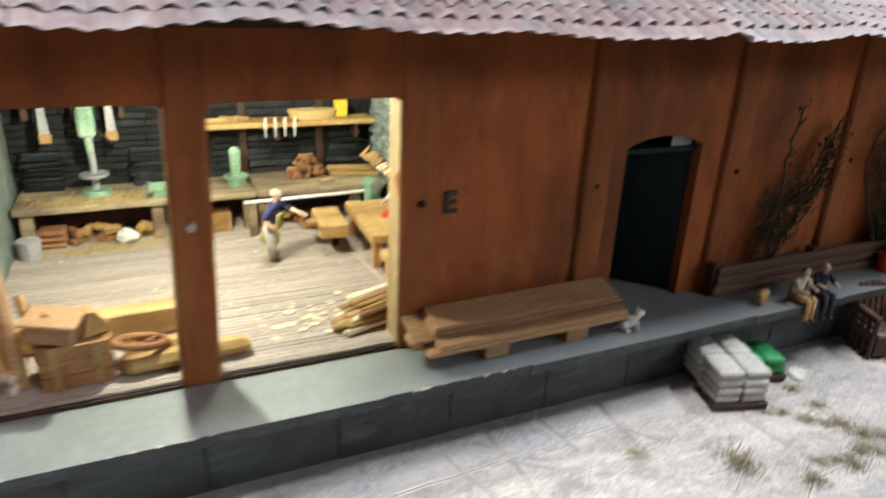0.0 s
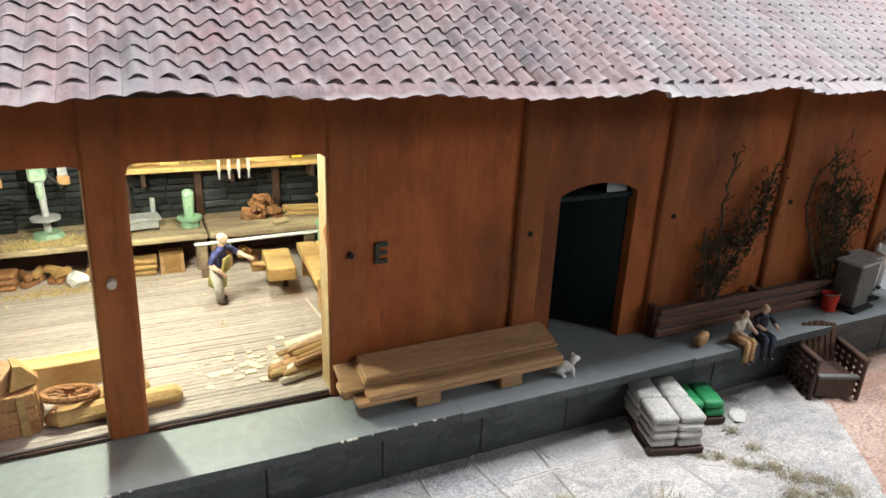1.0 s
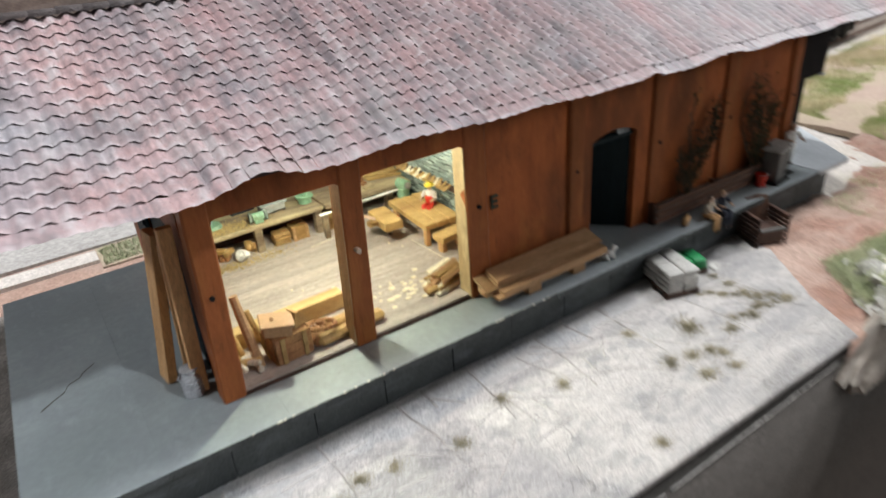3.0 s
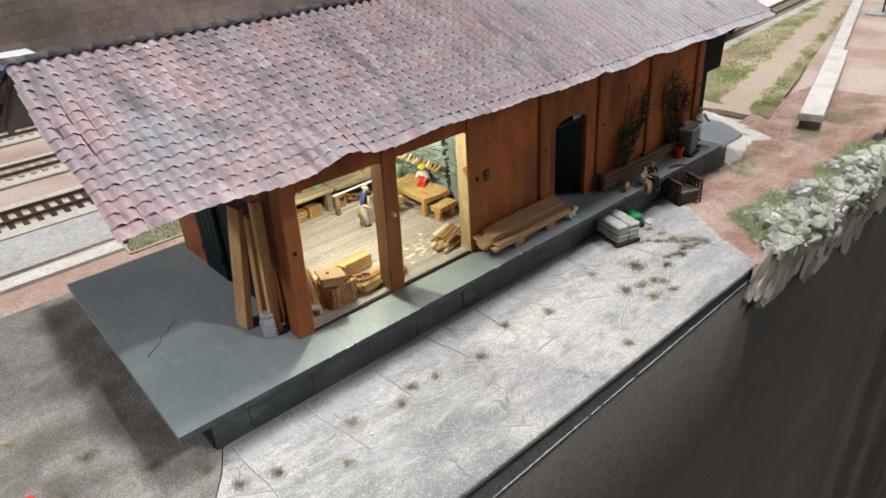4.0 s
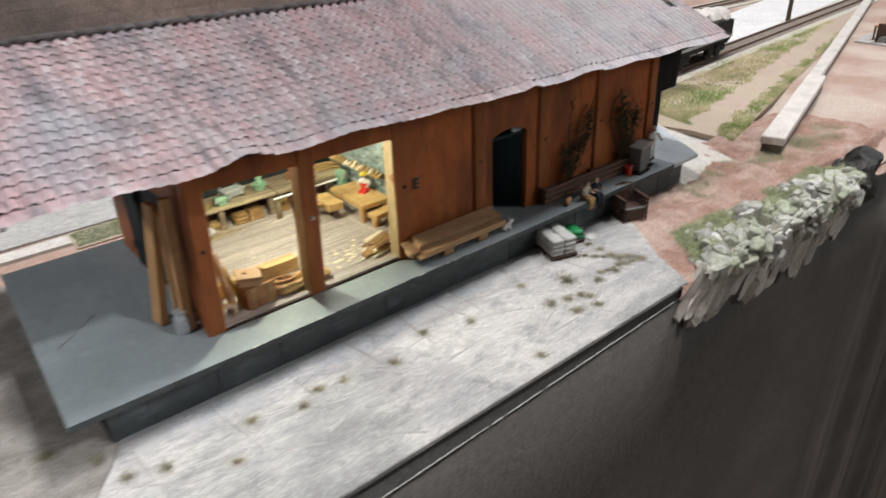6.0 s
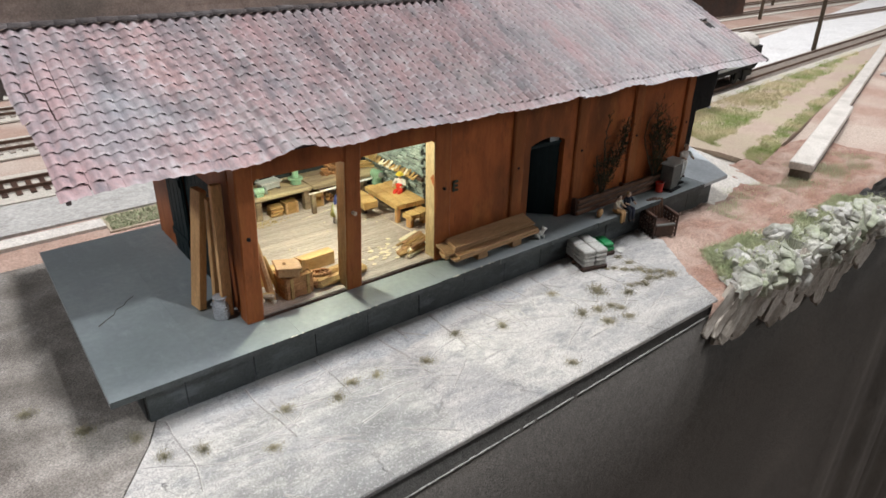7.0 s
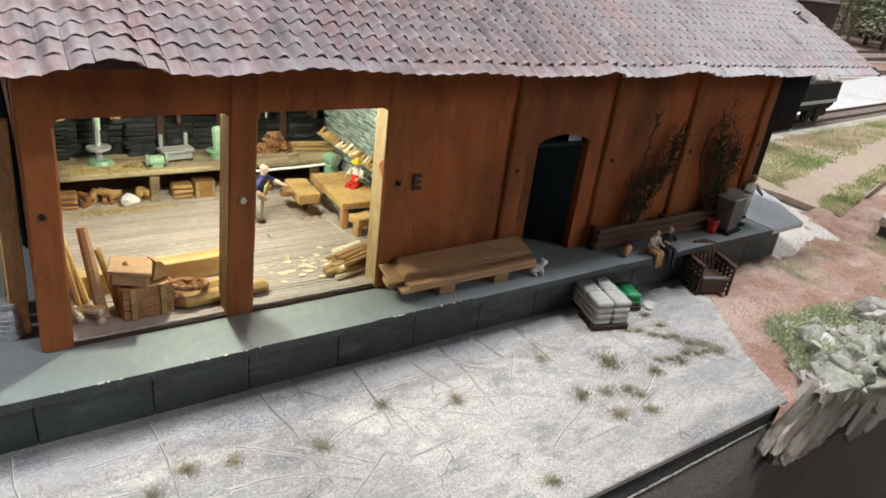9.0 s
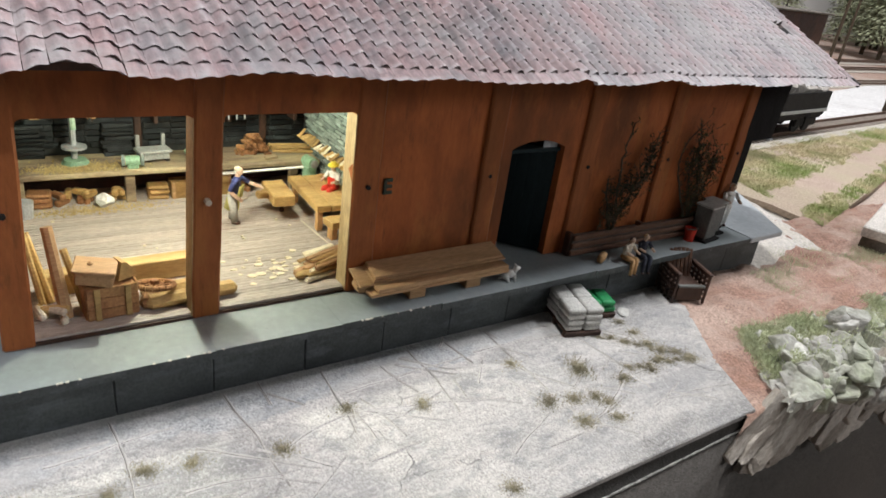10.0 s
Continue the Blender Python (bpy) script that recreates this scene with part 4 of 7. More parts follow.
# green double door folded back against the end wall
bm = bmesh.new()
box(bm, -4.80, -4.755, 3.15, 4.3, 0.05, 2.6, 0.01)
end_door = part("end_door", bm, M_DOOR, shed, "dark green plank door folded open on the end wall")
for i in range(4):
    bm = bmesh.new()
    box(bm, -4.83, -4.797, 3.18 + i * 0.28, 3.43 + i * 0.28, 0.08, 2.57, 0.006)
    part("door_board", bm, M_DOOR, end_door)
for z in (0.5, 2.0):
    bm = bmesh.new()
    box(bm, -4.86, -4.827, 3.18, 4.28, z, z + 0.18, 0.006)
    part("ledge", bm, M_DOOR, end_door)

# sign letter on the wall
cu = bpy.data.curves.new("letter", "FONT")
cu.body, cu.size, cu.extrude, cu.bevel_depth = "E", 0.36 * K, 0.016 * K, 0.010 * K
tmp = new("letter_curve", cu)
me = bpy.data.meshes.new_from_object(tmp)
bpy.data.objects.remove(tmp)
me.materials.append(M_SIGN)
letter = new("letter", me)
letter.matrix_basis = at(0.53, 0.060, 1.67, rx=90)
tagged(letter, "dark green letter fixed on the brown wall", "sign")

# ---- roof ----
RX0, RX1 = -7.72, 12.22
EY, EZ, RY, RZ = -1.15, 3.79, 2.83, 5.66
RUN = math.hypot(RY - EY, RZ - EZ)
PITCH = math.degrees(math.atan2(RZ - EZ, RY - EY))
roof = part("roof", (lambda b: b)(bmesh.new()), M_DARKWOOD, shed)
bm = bmesh.new()
t = 0.09
for s in (1, -1):
    def Y(y):
        return y if s == 1 else 2 * RY - y
    pts = [(EY + 0.3, EZ + 0.07), (RY, RZ - 0.06), (RY, RZ - 0.06 - t), (EY + 0.3, EZ + 0.07 - t)]
    a = [bm.verts.new((RX0 + 0.1, Y(y), z)) for y, z in pts]
    b = [bm.verts.new((RX1 - 0.1, Y(y), z)) for y, z in pts]
    bm.faces.new(a), bm.faces.new(b[::-1])
    for i in range(4):
        bm.faces.new((a[i], a[(i + 1) % 4], b[(i + 1) % 4], b[i]))
part("roof_deck", bm, M_DARKWOOD, roof)
bm = bmesh.new()
for x0 in (-7.5, -6.3, -4.9, 10.5, 11.9):
    for s in (1, -1):
        m = Matrix.Translation((x0, RY + s * (EY - RY), EZ - 0.2)) @ Matrix.Rotation(radians(s * PITCH), 4, "X")
        box(bm, -0.06, 0.06, 0.5 if s == 1 else -RUN, RUN if s == 1 else -0.5, -0.1, 0.04, 0, m)
part("rafter_set", bm, M_DARKWOOD, roof, kind="stuff")

COLS, ROWS_ = 86, 17
CW, RH = (RX1 - RX0) / COLS, RUN / ROWS_
# one tile: a rounded roll with a lip at its lower edge; x across, y up the slope, z out of it
NP = 10


def tile_shape(roll, lift):
    """Points of one tile: how far its roll stands out, and how far its lip lifts in the hollow beside the roll."""
    pts, uv = [], []
    # undercut lip, its upper edge (twice, for a crisp corner), the belly and the covered top
    for y, up, part_lift, dip in ((0.032, -0.016, 0.0, 1.0), (-0.020, 0.003, 1.0, 1.0), (-0.020, 0.003, 1.0, 1.0), (RH * 0.5, 0.002, 0.33, 0.5), (RH + 0.012, 0.0, 0.0, 0.0)):
        for u in (0.0, 0.1, 0.2, 0.32, 0.44, 0.56, 0.68, 0.79, 0.9, 1.0):
            h = -roll * math.cos(2 * math.pi * u) + 0.004 * math.sin(2 * math.pi * u)
            hollow = 0.26 + 0.74 * math.exp(-((u - 0.74) / 0.2) ** 2)
            pts.append((u * CW, y + (0.020 * abs(2 * u - 1) ** 2 - 0.008) * dip, h + up + lift * part_lift * hollow))
            uv.append((u, y / RH))
    return np.array(pts), uv


tf = []
for r in (0, 2, 3):
    for i in range(NP - 1):
        a = r * NP + i
        tf.append((a, a + 1, a + NP + 1, a + NP))


def lay_uv(me, uv):
    """Across and up each tile, for the dry-brushed lips."""
    layer = me.uv_layers.new(name="tile")
    index = np.empty(len(me.loops), dtype=np.int32)
    me.loops.foreach_get("vertex_index", index)
    layer.data.foreach_set("uv", np.asarray(uv, dtype=np.float32)[index % len(uv)].ravel())


# pressed flat along the eave, worn over the open bays, crisper towards the far end
SHAPES, tile_meshes = [], []
for roll, lift in ((0.017, 0.026), (0.031, 0.037), (0.038, 0.040), (0.044, 0.040)):
    TV, tuv = tile_shape(roll, lift)
    tile_mesh = bpy.data.meshes.new("tile")
    tile_mesh.from_pydata([tuple(p) for p in TV * K], [], tf)
    for p in tile_mesh.polygons:
        p.use_smooth = p.index >= NP - 1
    tile_mesh.materials.append(M_TILE)
    lay_uv(tile_mesh, tuv)
    SHAPES.append(TV)
    tile_meshes.append(tile_mesh)


def sag(x, v):
    """How far the old roof sags or curls: long waves, curled edge over the first bay, a step at the joint of two sheets."""
    e = math.exp(-v / 0.55)
    e2 = math.exp(-v / 1.1)
    h = 0.010 * math.sin(x * 2.7) * e - 0.022 * e2

    def curl(c, w):
        return math.exp(-((x - c) / w) ** 2)

    # the edge curls up over the first and second bays and near the shrubs, and droops past the joint of the two sheets
    h += 0.17 * curl(-3.85, 0.42) * e2 + 0.03 * curl(-2.2, 0.4) * e + 0.085 * curl(-1.62, 0.38) * e + 0.05 * curl(-0.95, 0.5) * e + 0.07 * curl(-7.2, 1.3) * e2
    h += 0.028 * curl(0.85, 0.35) * e + 0.09 * curl(5.55, 0.42) * e - 0.035 * e2 * min(1.0, max(0.0, x / 2.0))
    if x < 3.45:
        h += 0.085 * curl(3.38, 0.22) * e
    else:
        h -= 0.012 * e
    return h


jv, jf = [], []
for s in (1, -1):
    for r in range(ROWS_):
        for c in range(COLS):
            x, v = RX0 + c * CW, r * RH
            if s == 1 and abs(x - 11.35) < 0.24 and abs(v - 1.95) < 0.16:
                continue
            h = sag(x, v) + random.uniform(-0.002, 0.001) + 0.012 * noise.noise((x * 0.8, v * 0.8, 1))
            slope = PITCH + math.degrees(math.atan((sag(x, v + RH) - sag(x, v)) / RH))
            dv = random.uniform(-0.012, 0.012) + (0.05 * noise.noise((x * 0.9, 7, 0)) if r == 0 else 0)
            near = s == 1 and r < 6 and -5.6 <= x < 6.0
            y, z = EY + (v + dv) / RUN * (RY - EY) - h * math.sin(radians(PITCH)), EZ + (v + dv) / RUN * (RZ - EZ) + h * math.cos(radians(PITCH))
            if c < 4:
                x += (4 - c) / 4 * 0.055 * math.sin(v * 1.7 + 0.4)
                z -= (4 - c) / 4 * 0.05 * math.exp(-v / 0.6)
            if c < 2 or c > COLS - 3:
                x += random.uniform(-0.022, 0.012)
                z += random.uniform(-0.014, 0.004)
            twist = random.uniform(-0.3, 0.3)
            kind_ = 0 if r == 0 else 1 if x < -2.2 else 2 if x < 1.2 else 3
            across = Matrix.Rotation(-math.atan((sag(x + CW, v) - sag(x, v)) / CW), 4, "Y")
            if near:
                piece("tile", tile_meshes[kind_], roof, at(x, y, z, rx=slope + random.uniform(-0.2, 0.2), rz=twist) @ across)
            else:
                R = Matrix.Rotation(radians(slope), 3, "X") @ across.to_3x3()
                M3 = np.array(R) if s == 1 else np.array(Matrix.Rotation(math.pi, 3, "Z") @ R)
                o = np.array((x, y, z)) if s == 1 else np.array((x + CW, 2 * RY - y, z))
                base = len(jv)
                jv.extend((SHAPES[kind_] @ M3.T + o) * K)
                jf.extend([tuple(i + base for i in f) for f in tf])
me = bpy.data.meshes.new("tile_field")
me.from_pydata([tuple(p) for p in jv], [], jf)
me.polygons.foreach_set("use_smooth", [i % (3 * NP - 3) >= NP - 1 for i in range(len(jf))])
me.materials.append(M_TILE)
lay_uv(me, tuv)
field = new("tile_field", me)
field.parent = roof
tagged(field, "", "", "", "stuff")

# ridge caps
bm = bmesh.new()
cap = []
for i, x in enumerate((0.0, 0.40)):
    r = 0.105 if i == 0 else 0.09
    cap.append([bm.verts.new((x, r * math.cos(a), r * math.sin(a) * 0.9)) for a in [math.pi * k / 8 for k in range(9)]])
for k in range(8):
    bm.faces.new((cap[0][k], cap[0][k + 1], cap[1][k + 1], cap[1][k]))
low = [bm.verts.new((0.0, v.co.y * 0.8, v.co.z * 0.8)) for v in cap[0]]
for k in range(8):
    bm.faces.new((cap[0][k + 1], cap[0][k], low[k], low[k + 1]))
cap_mesh = finish(bm, "ridge_cap", M_RIDGE, True)
x = RX0
while x < RX1 - 0.2:
    piece("ridge_cap", cap_mesh, roof, at(x, RY, RZ + 0.015 + random.uniform(-0.01, 0.01)))
    x += 0.365
# dark verge boards under the tiles at both gables
for x0, x1 in ((RX0 + 0.10, RX0 + 0.17), (RX1 - 0.09, RX1 - 0.02)):
    for s in (1, -1):
        bm = bmesh.new()
        m = Matrix.Translation((0, RY + s * (EY - RY), EZ - 0.02)) @ Matrix.Rotation(radians(s * PITCH), 4, "X")
        box(bm, x0, x1, 0 if s == 1 else -RUN, RUN if s == 1 else 0, -0.10, 0.0, 0.01, m)
        rough_up(bm, bm.verts, 1.5, 0.01)
        part("verge_board", bm, M_RIDGE, roof)
# a stone-sized hole is open in the tiles near the far gable; a black sheet paints its shade
bm = bmesh.new()
m = Matrix.Translation((11.35, EY + 1.95 / RUN * (RY - EY), EZ + 1.95 / RUN * (RZ - EZ) - 0.03)) @ Matrix.Rotation(radians(PITCH), 4, "X")
box(bm, -0.3, 0.3, -0.2, 0.2, -0.01, 0.0, 0, m)
part("hole_backing", bm, M_BLACK, roof)

# ---- inside the open bays ----
FL = 0.07
shop = part("floor", (lambda b: (box(b, -4.6, 1.46, 0.02, 5.65, -0.01, 0.03), b)[1])(bmesh.new()), M_DARKWOOD, shed)
bm = bmesh.new()
box(bm, 0, 6.0, 0, 0.083, 0, 0.04, 0.007)
plank_mesh = finish(bm, "floor_plank", M_FLOOR)
for i in range(65):
    piece("floor_plank", plank_mesh, shop, at(-4.57 + random.uniform(-0.015, 0.015), 0.06 + i * 0.086, FL - 0.04 + random.uniform(-0.006, 0.006)))

# coursed slate on the partition and on the back wall
stones = []
for k in range(5):
    bm = bmesh.new()
    box(bm, 0, 0.06, 0, 0.30, 0, 0.063, 0.010, jitter=0.010)
    stones.append(finish(bm, "stone", M_STONE))
dark = []
for k in range(5):
    bm = bmesh.new()
    box(bm, 0, 0.52, -0.06, 0, 0, 0.105, 0.012, jitter=0.010)
    dark.append(finish(bm, "stone", M_BLACKSTONE))
partition = part("partition_wall", (lambda b: (box(b, 1.445, 1.465, 0.21, 5.65, 0, 3.7), b)[1])(bmesh.new()), M_MORTAR, shed, "partition of coursed grey-green slate")
z = 0.45
while z < 3.05:
    y = 2.35 + random.uniform(0, 0.2)
    while y < 5.2:
        piece("stone", random.choice(stones), partition, at(1.40 + random.uniform(-0.022, 0.012), y, z, rx=random.uniform(-2, 2)))
        y += 0.325
    z += 0.081
bm = bmesh.new()
z = 0.1
while z < 3.6:
    y = 0.26 + random.uniform(0, 0.2)
    while y < 5.3:
        if y < 2.2 or z > 3.05 or z < 0.42:
            box(bm, 1.40 + random.uniform(-0.02, 0.01), 1.46, y, y + 0.31, z, z + 0.07, 0)
        y += 0.325
    z += 0.081
part("stonework", bm, M_STONE, shed, kind="stuff")
backwall = part("back_lining", (lambda b: (box(b, -4.6, 1.44, 5.63, 5.66, 0, 3.7), b)[1])(bmesh.new()), M_MORTAR, shed, "dark slate lining of the back wall")
z = 0.9
while z < 3.3:
    x = -4.58 - random.uniform(0, 0.3)
    while x < 1.3:
        piece("stone", random.choice(dark), backwall, at(x, 5.64 + random.uniform(-0.02, 0.02), z, ry=random.uniform(-1.2, 1.2)))
        x += 0.535
    z += 0.12
part("side_lining", (lambda b: (box(b, -4.62, -4.56, 3.3, 5.65, 0, 3.7), b)[1])(bmesh.new()), M_STONE, shed, "slate lining inside the end wall")

# long workbench against the back wall
bench = thing("workbench", "long grimy wooden workbench along the back wall", "workbench", at(0, 0, 0))
bm = bmesh.new()
box(bm, -4.5, -0.95, 4.45, 5.6, 0.66, 0.76, 0.02)
box(bm, -0.93, 1.36, 4.35, 5.6, 0.68, 0.78, 0.02)
rough_up(bm, bm.verts, 2.0, 0.02)
part("benchtop", bm, M_BENCH, bench)
for x in (-4.35, -2.5, -1.05, 0.85):
    bm = bmesh.new()
    box(bm, x - 0.09, x + 0.09, 4.55, 4.73, FL - 0.01, 0.67, 0.015)
    part("leg", bm, M_BENCH, bench)
for x in (-4.35, -1.05, 1.1):
    bm = bmesh.new()
    box(bm, x - 0.09, x + 0.09, 5.4, 5.58, FL - 0.01, 0.67, 0.015)
    part("leg", bm, M_BENCH, bench)
bm = bmesh.new()
box(bm, -4.4, 1.3, 5.3, 5.36, 0.12, 0.5, 0.01)
part("back_rail", bm, M_DARKWOOD, bench)

# wall shelves
for x0, x1, z in ((-2.15, 1.38, 1.80), (-4.5, -2.55, 2.30)):
    sh = thing("wall_shelf", "rough wooden shelf plank on the dark stone wall", "shelf", at(0, 0, 0), "wall shelves")
    bm = bmesh.new()
    box(bm, x0, x1, 5.05, 5.6, z - 0.09, z, 0.015)
    rough_up(bm, bm.verts, 2, 0.02)
    part("shelf_board", bm, M_YELLOW, sh)
    for x in (x0 + 0.3, (x0 + x1) / 2, x1 - 0.3):
        bm = bmesh.new()
        box(bm, x - 0.04, x + 0.04, 5.2, 5.6, z - 0.35, z - 0.09, 0.01)
        part("bracket", bm, M_DARKWOOD, sh)
for x in (-2.15, -0.95, 0.45):
    bm = bmesh.new()
    box(bm, x - 0.07, x + 0.07, 5.48, 5.58, 0.77, 3.3, 0.015)
    part("wall_stud", bm, M_DARKWOOD, shed)


def drill_press(m, tall, label):
    t = thing("drill_press", label, "drill press", m)
    bm = bmesh.new()
    rod(bm, (0, 0, 0), (0, 0, 0.10), 0.26, 0.20, 14)
    part("base", bm, M_GREEN, t)
    bm = bmesh.new()
    rod(bm, (0, 0.05, 0.1), (0, 0.05, tall), 0.055, n=10)
    part("column", bm, M_STEEL, t)
    bm = bmesh.new()
    rod(bm, (0, 0, tall * 0.22), (0, 0, tall * 0.25), 0.22, n=16)
    part("table", bm, M_STEEL, t, "pale round machine table")
    bm = bmesh.new()
    box(bm, -0.12, 0.12, -0.25, 0.22, tall * 0.68, tall, 0.04)
    rod(bm, (0, -0.16, tall * 0.5), (0, -0.16, tall * 0.7), 0.05, n=10)
    part("head", bm, M_GREEN, t)
    bm = bmesh.new()
    rod(bm, (0, -0.16, tall * 0.36), (0, -0.16, tall * 0.5), 0.02, n=6)
    part("chuck", bm, M_STEEL, t)
    bm = bmesh.new()
    rod(bm, (0.12, -0.1, tall * 0.75), (0.32, -0.2, tall * 0.62), 0.015, n=6)
    ball(bm, (0.32, -0.2, tall * 0.62), 0.035, sub=1)
    part("feed_lever", bm, M_IRON, t)
    return t


drill_press(at(-3.36, 5.05, 0.75), 1.45, "pale green drill press standing on the bench")


def column_machine(m):
    t = thing("mortising_machine", "green column machine with a rounded top on the bench", "machine", m)
    bm = bmesh.new()
    rod(bm, (0, 0, 0), (0, 0, 0.16), 0.20, 0.17, 14)
    part("base", bm, M_GREEN, t)
    bm = bmesh.new()
    rod(bm, (0, 0, 0.16), (0, 0, 0.22), 0.26, n=16)
    part("table", bm, M_GREEN, t)
    bm = bmesh.new()
    rod(bm, (0, 0, 0.22), (0, 0, 0.72), 0.10, 0.12, 12)
    ball(bm, (0, 0, 0.72), 0.13)
    part("column", bm, M_GREEN, t)


column_machine(at(-1.18, 4.95, 0.77) @ Matrix.Scale(0.8, 4))


def bench_grinder(m):
    t = thing("bench_grinder", "green bench grinder on a wooden stand", "grinder", m)
    bm = bmesh.new()
    box(bm, -0.13, 0.13, -0.1, 0.1, 0, 0.12, 0.02)
    part("foot", bm, M_GREEN, t)
    bm = bmesh.new()
    rod(bm, (-0.16, 0, 0.2), (0.16, 0, 0.2), 0.12, n=14)
    part("motor", bm, M_GREEN, t)
    for s in (-1, 1):
        bm = bmesh.new()
        rod(bm, (s * 0.18, 0, 0.2), (s * 0.25, 0, 0.2), 0.14, n=16)
        part("grinding_wheel", bm, M_STONE, t)


bench_grinder(at(-2.42, 4.62, 0.75, rz=-8) @ Matrix.Scale(0.8, 4))


def bandsaw_box(m):
    t = thing("plane_machine", "small grey planing machine with two upright handles", "machine", m)
    bm = bmesh.new()
    box(bm, -0.26, 0.26, -0.15, 0.15, 0.16, 0.21, 0.012)
    box(bm, -0.22, 0.22, -0.12, 0.12, 0.05, 0.16, 0.01)
    part("bed", bm, M_GREYPAINT, t)
    for x in (-0.2, 0.2):
        bm = bmesh.new()
        box(bm, x - 0.03, x + 0.03, -0.1, 0.1, 0, 0.06)
        part("foot", bm, M_IRON, t)
        bm = bmesh.new()
        box(bm, x - 0.03, x + 0.03, 0.08, 0.13, 0.205, 0.42, 0.01)
        part("handle", bm, M_GREYPAINT, t)


bandsaw_box(at(-1.98, 4.98, 0.75, rz=8) @ Matrix.Scale(1.25, 4))


def pedestal_machine(m):
    t = thing("pedestal_grinder", "narrow green pedestal machine with a round motor", "machine", m)
    bm = bmesh.new()
    box(bm, -0.12, 0.12, -0.12, 0.12, 0, 0.66, 0.03)
    part("pedestal", bm, M_GREEN, t)
    bm = bmesh.new()
    box(bm, -0.08, 0.08, -0.135, -0.118, 0.12, 0.55, 0.01)
    part("hatch", bm, M_GREEN, t)
    bm = bmesh.new()
    rod(bm, (0, -0.16, 0.74), (0, 0.16, 0.74), 0.125, n=16)
    part("motor", bm, M_GREEN, t)
    bm = bmesh.new()
    rod(bm, (0, -0.2, 0.74), (0, -0.161, 0.74), 0.085, n=14)
    part("flange", bm, M_GREYPAINT, t)


pedestal_machine(at(1.04, 4.18, FL, rz=10))


def timber(name, label, x, y, z, lx, ly, lz, mat=M_YELLOW, rz=0, rx=0, ry=0, cat="timber", group="", bev=0.015):
    bm = bmesh.new()
    box(bm, -lx / 2, lx / 2, -ly / 2, ly / 2, 0, lz, bev, jitter=0.006)
    return solo(name, bm, mat, label, cat, at(x, y, z, rz, rx, ry), group)


# offcuts piled on the bench
for lay, count in enumerate((13, 12, 10, 8, 6, 4)):
    for i in range(count):
        timber("wood_block", "reddish sawn offcut in a heap on the bench", 0.09 + (i - (count - 1) / 2) * 0.056 + random.uniform(-0.03, 0.03), 5.05 + random.uniform(-0.12, 0.12) + 0.02 * lay, 0.775 + lay * 0.070, random.uniform(0.16, 0.30), 0.075, 0.070, M_BARK, random.uniform(60, 130), rx=random.uniform(-22, 22), ry=random.uniform(-16, 16), group="offcuts on the bench", cat="offcut")
for i in range(4):
    timber("batten", "pale pine batten lying on the bench", 0.95, 4.95 + i * 0.10, 0.785 + (i % 2) * 0.06, 0.9, 0.09, 0.06, M_YELLOW, -14 + i * 2, group="battens on the bench")
timber("wood_block", "small dark block lying on the bench", 0.32, 4.62, 0.785, 0.28, 0.14, 0.07, M_BENCH, 12, cat="offcut")
timber("batten", "long pale batten laid over the trestle", -0.05, 4.2, 0.66, 2.3, 0.07, 0.05, M_WHITE, 2.5)
for x in (-1.05, 1.02):
    timber("wood_block", "square prop under the long batten", x, 4.2, FL, 0.13, 0.13, 0.585 if x < 0 else 0.585, M_BENCH, cat="prop")

# under the bench: crates, split logs, a white bag
UNDER = ((-4.05, 0.42, 0.30), (-3.62, 0.36, 0.32), (-3.30, 0.30, 0.34), (-2.72, 0.22, 0.30), (-1.98, 0.40, 0.26), (-1.55, 0.36, 0.34), (-0.72, 0.30, 0.42), (-0.25, 0.32, 0.26))
for i, (x, w, h) in enumerate(UNDER):
    if i in (4, 0):
        for k in range(3):
            timber("sack", "flat tan sack stacked under the bench", x, 4.72, FL + k * 0.10, w, 0.36, 0.09, M_YELLOW if i == 4 else M_BARK, random.uniform(-8, 8), cat="sack", group="sacks under the bench", bev=0.035)
    elif i in (5, 6):
        t = thing("wooden_crate", "small pine crate under the bench", "crate", at(x, 4.72, FL))
        for s in (-1, 1):
            bm = bmesh.new()
            box(bm, -w / 2, w / 2, s * 0.16 - 0.015, s * 0.16 + 0.015, 0, h, 0.006)
            part("side", bm, M_YELLOW, t)
            bm = bmesh.new()
            box(bm, s * w / 2 - 0.015, s * w / 2 + 0.015, -0.145, 0.145, 0, h, 0.006)
            part("side", bm, M_YELLOW, t)
            bm = bmesh.new()
            box(bm, s * w / 2 - 0.03 - 0.02 * s, s * w / 2 + 0.03 - 0.02 * s, -0.2, -0.176, 0, h, 0.004)
            part("corner_batten", bm, M_RAW, t)
        bm = bmesh.new()
        box(bm, -w / 2 + 0.016, w / 2 - 0.016, -0.143, 0.143, h - 0.06, h - 0.02)
        part("lid", bm, M_YELLOW, t)
    else:
        for k in range(5):
            timber("split_log", "split firewood billet under the bench", x + random.uniform(-0.12, 0.12), 4.75 + random.uniform(-0.1, 0.12), FL + (k // 3) * 0.13, 0.32, 0.12, 0.13, random.choice((M_BARK, M_YELLOW)), random.uniform(30, 150), cat="firewood", group="firewood under the bench", bev=0.03)
bm = bmesh.new()
ball(bm, (0, 0, 0.13), 0.15, sub=3, squash=(1, 0.8, 0.9))
rough_up(bm, bm.verts, 9, 0.05)
solo("plastic_bag", bm, M_WHITE, "crumpled white bag on the floor by the bench", "bag", at(-2.98, 4.45, FL))
bm = bmesh.new()
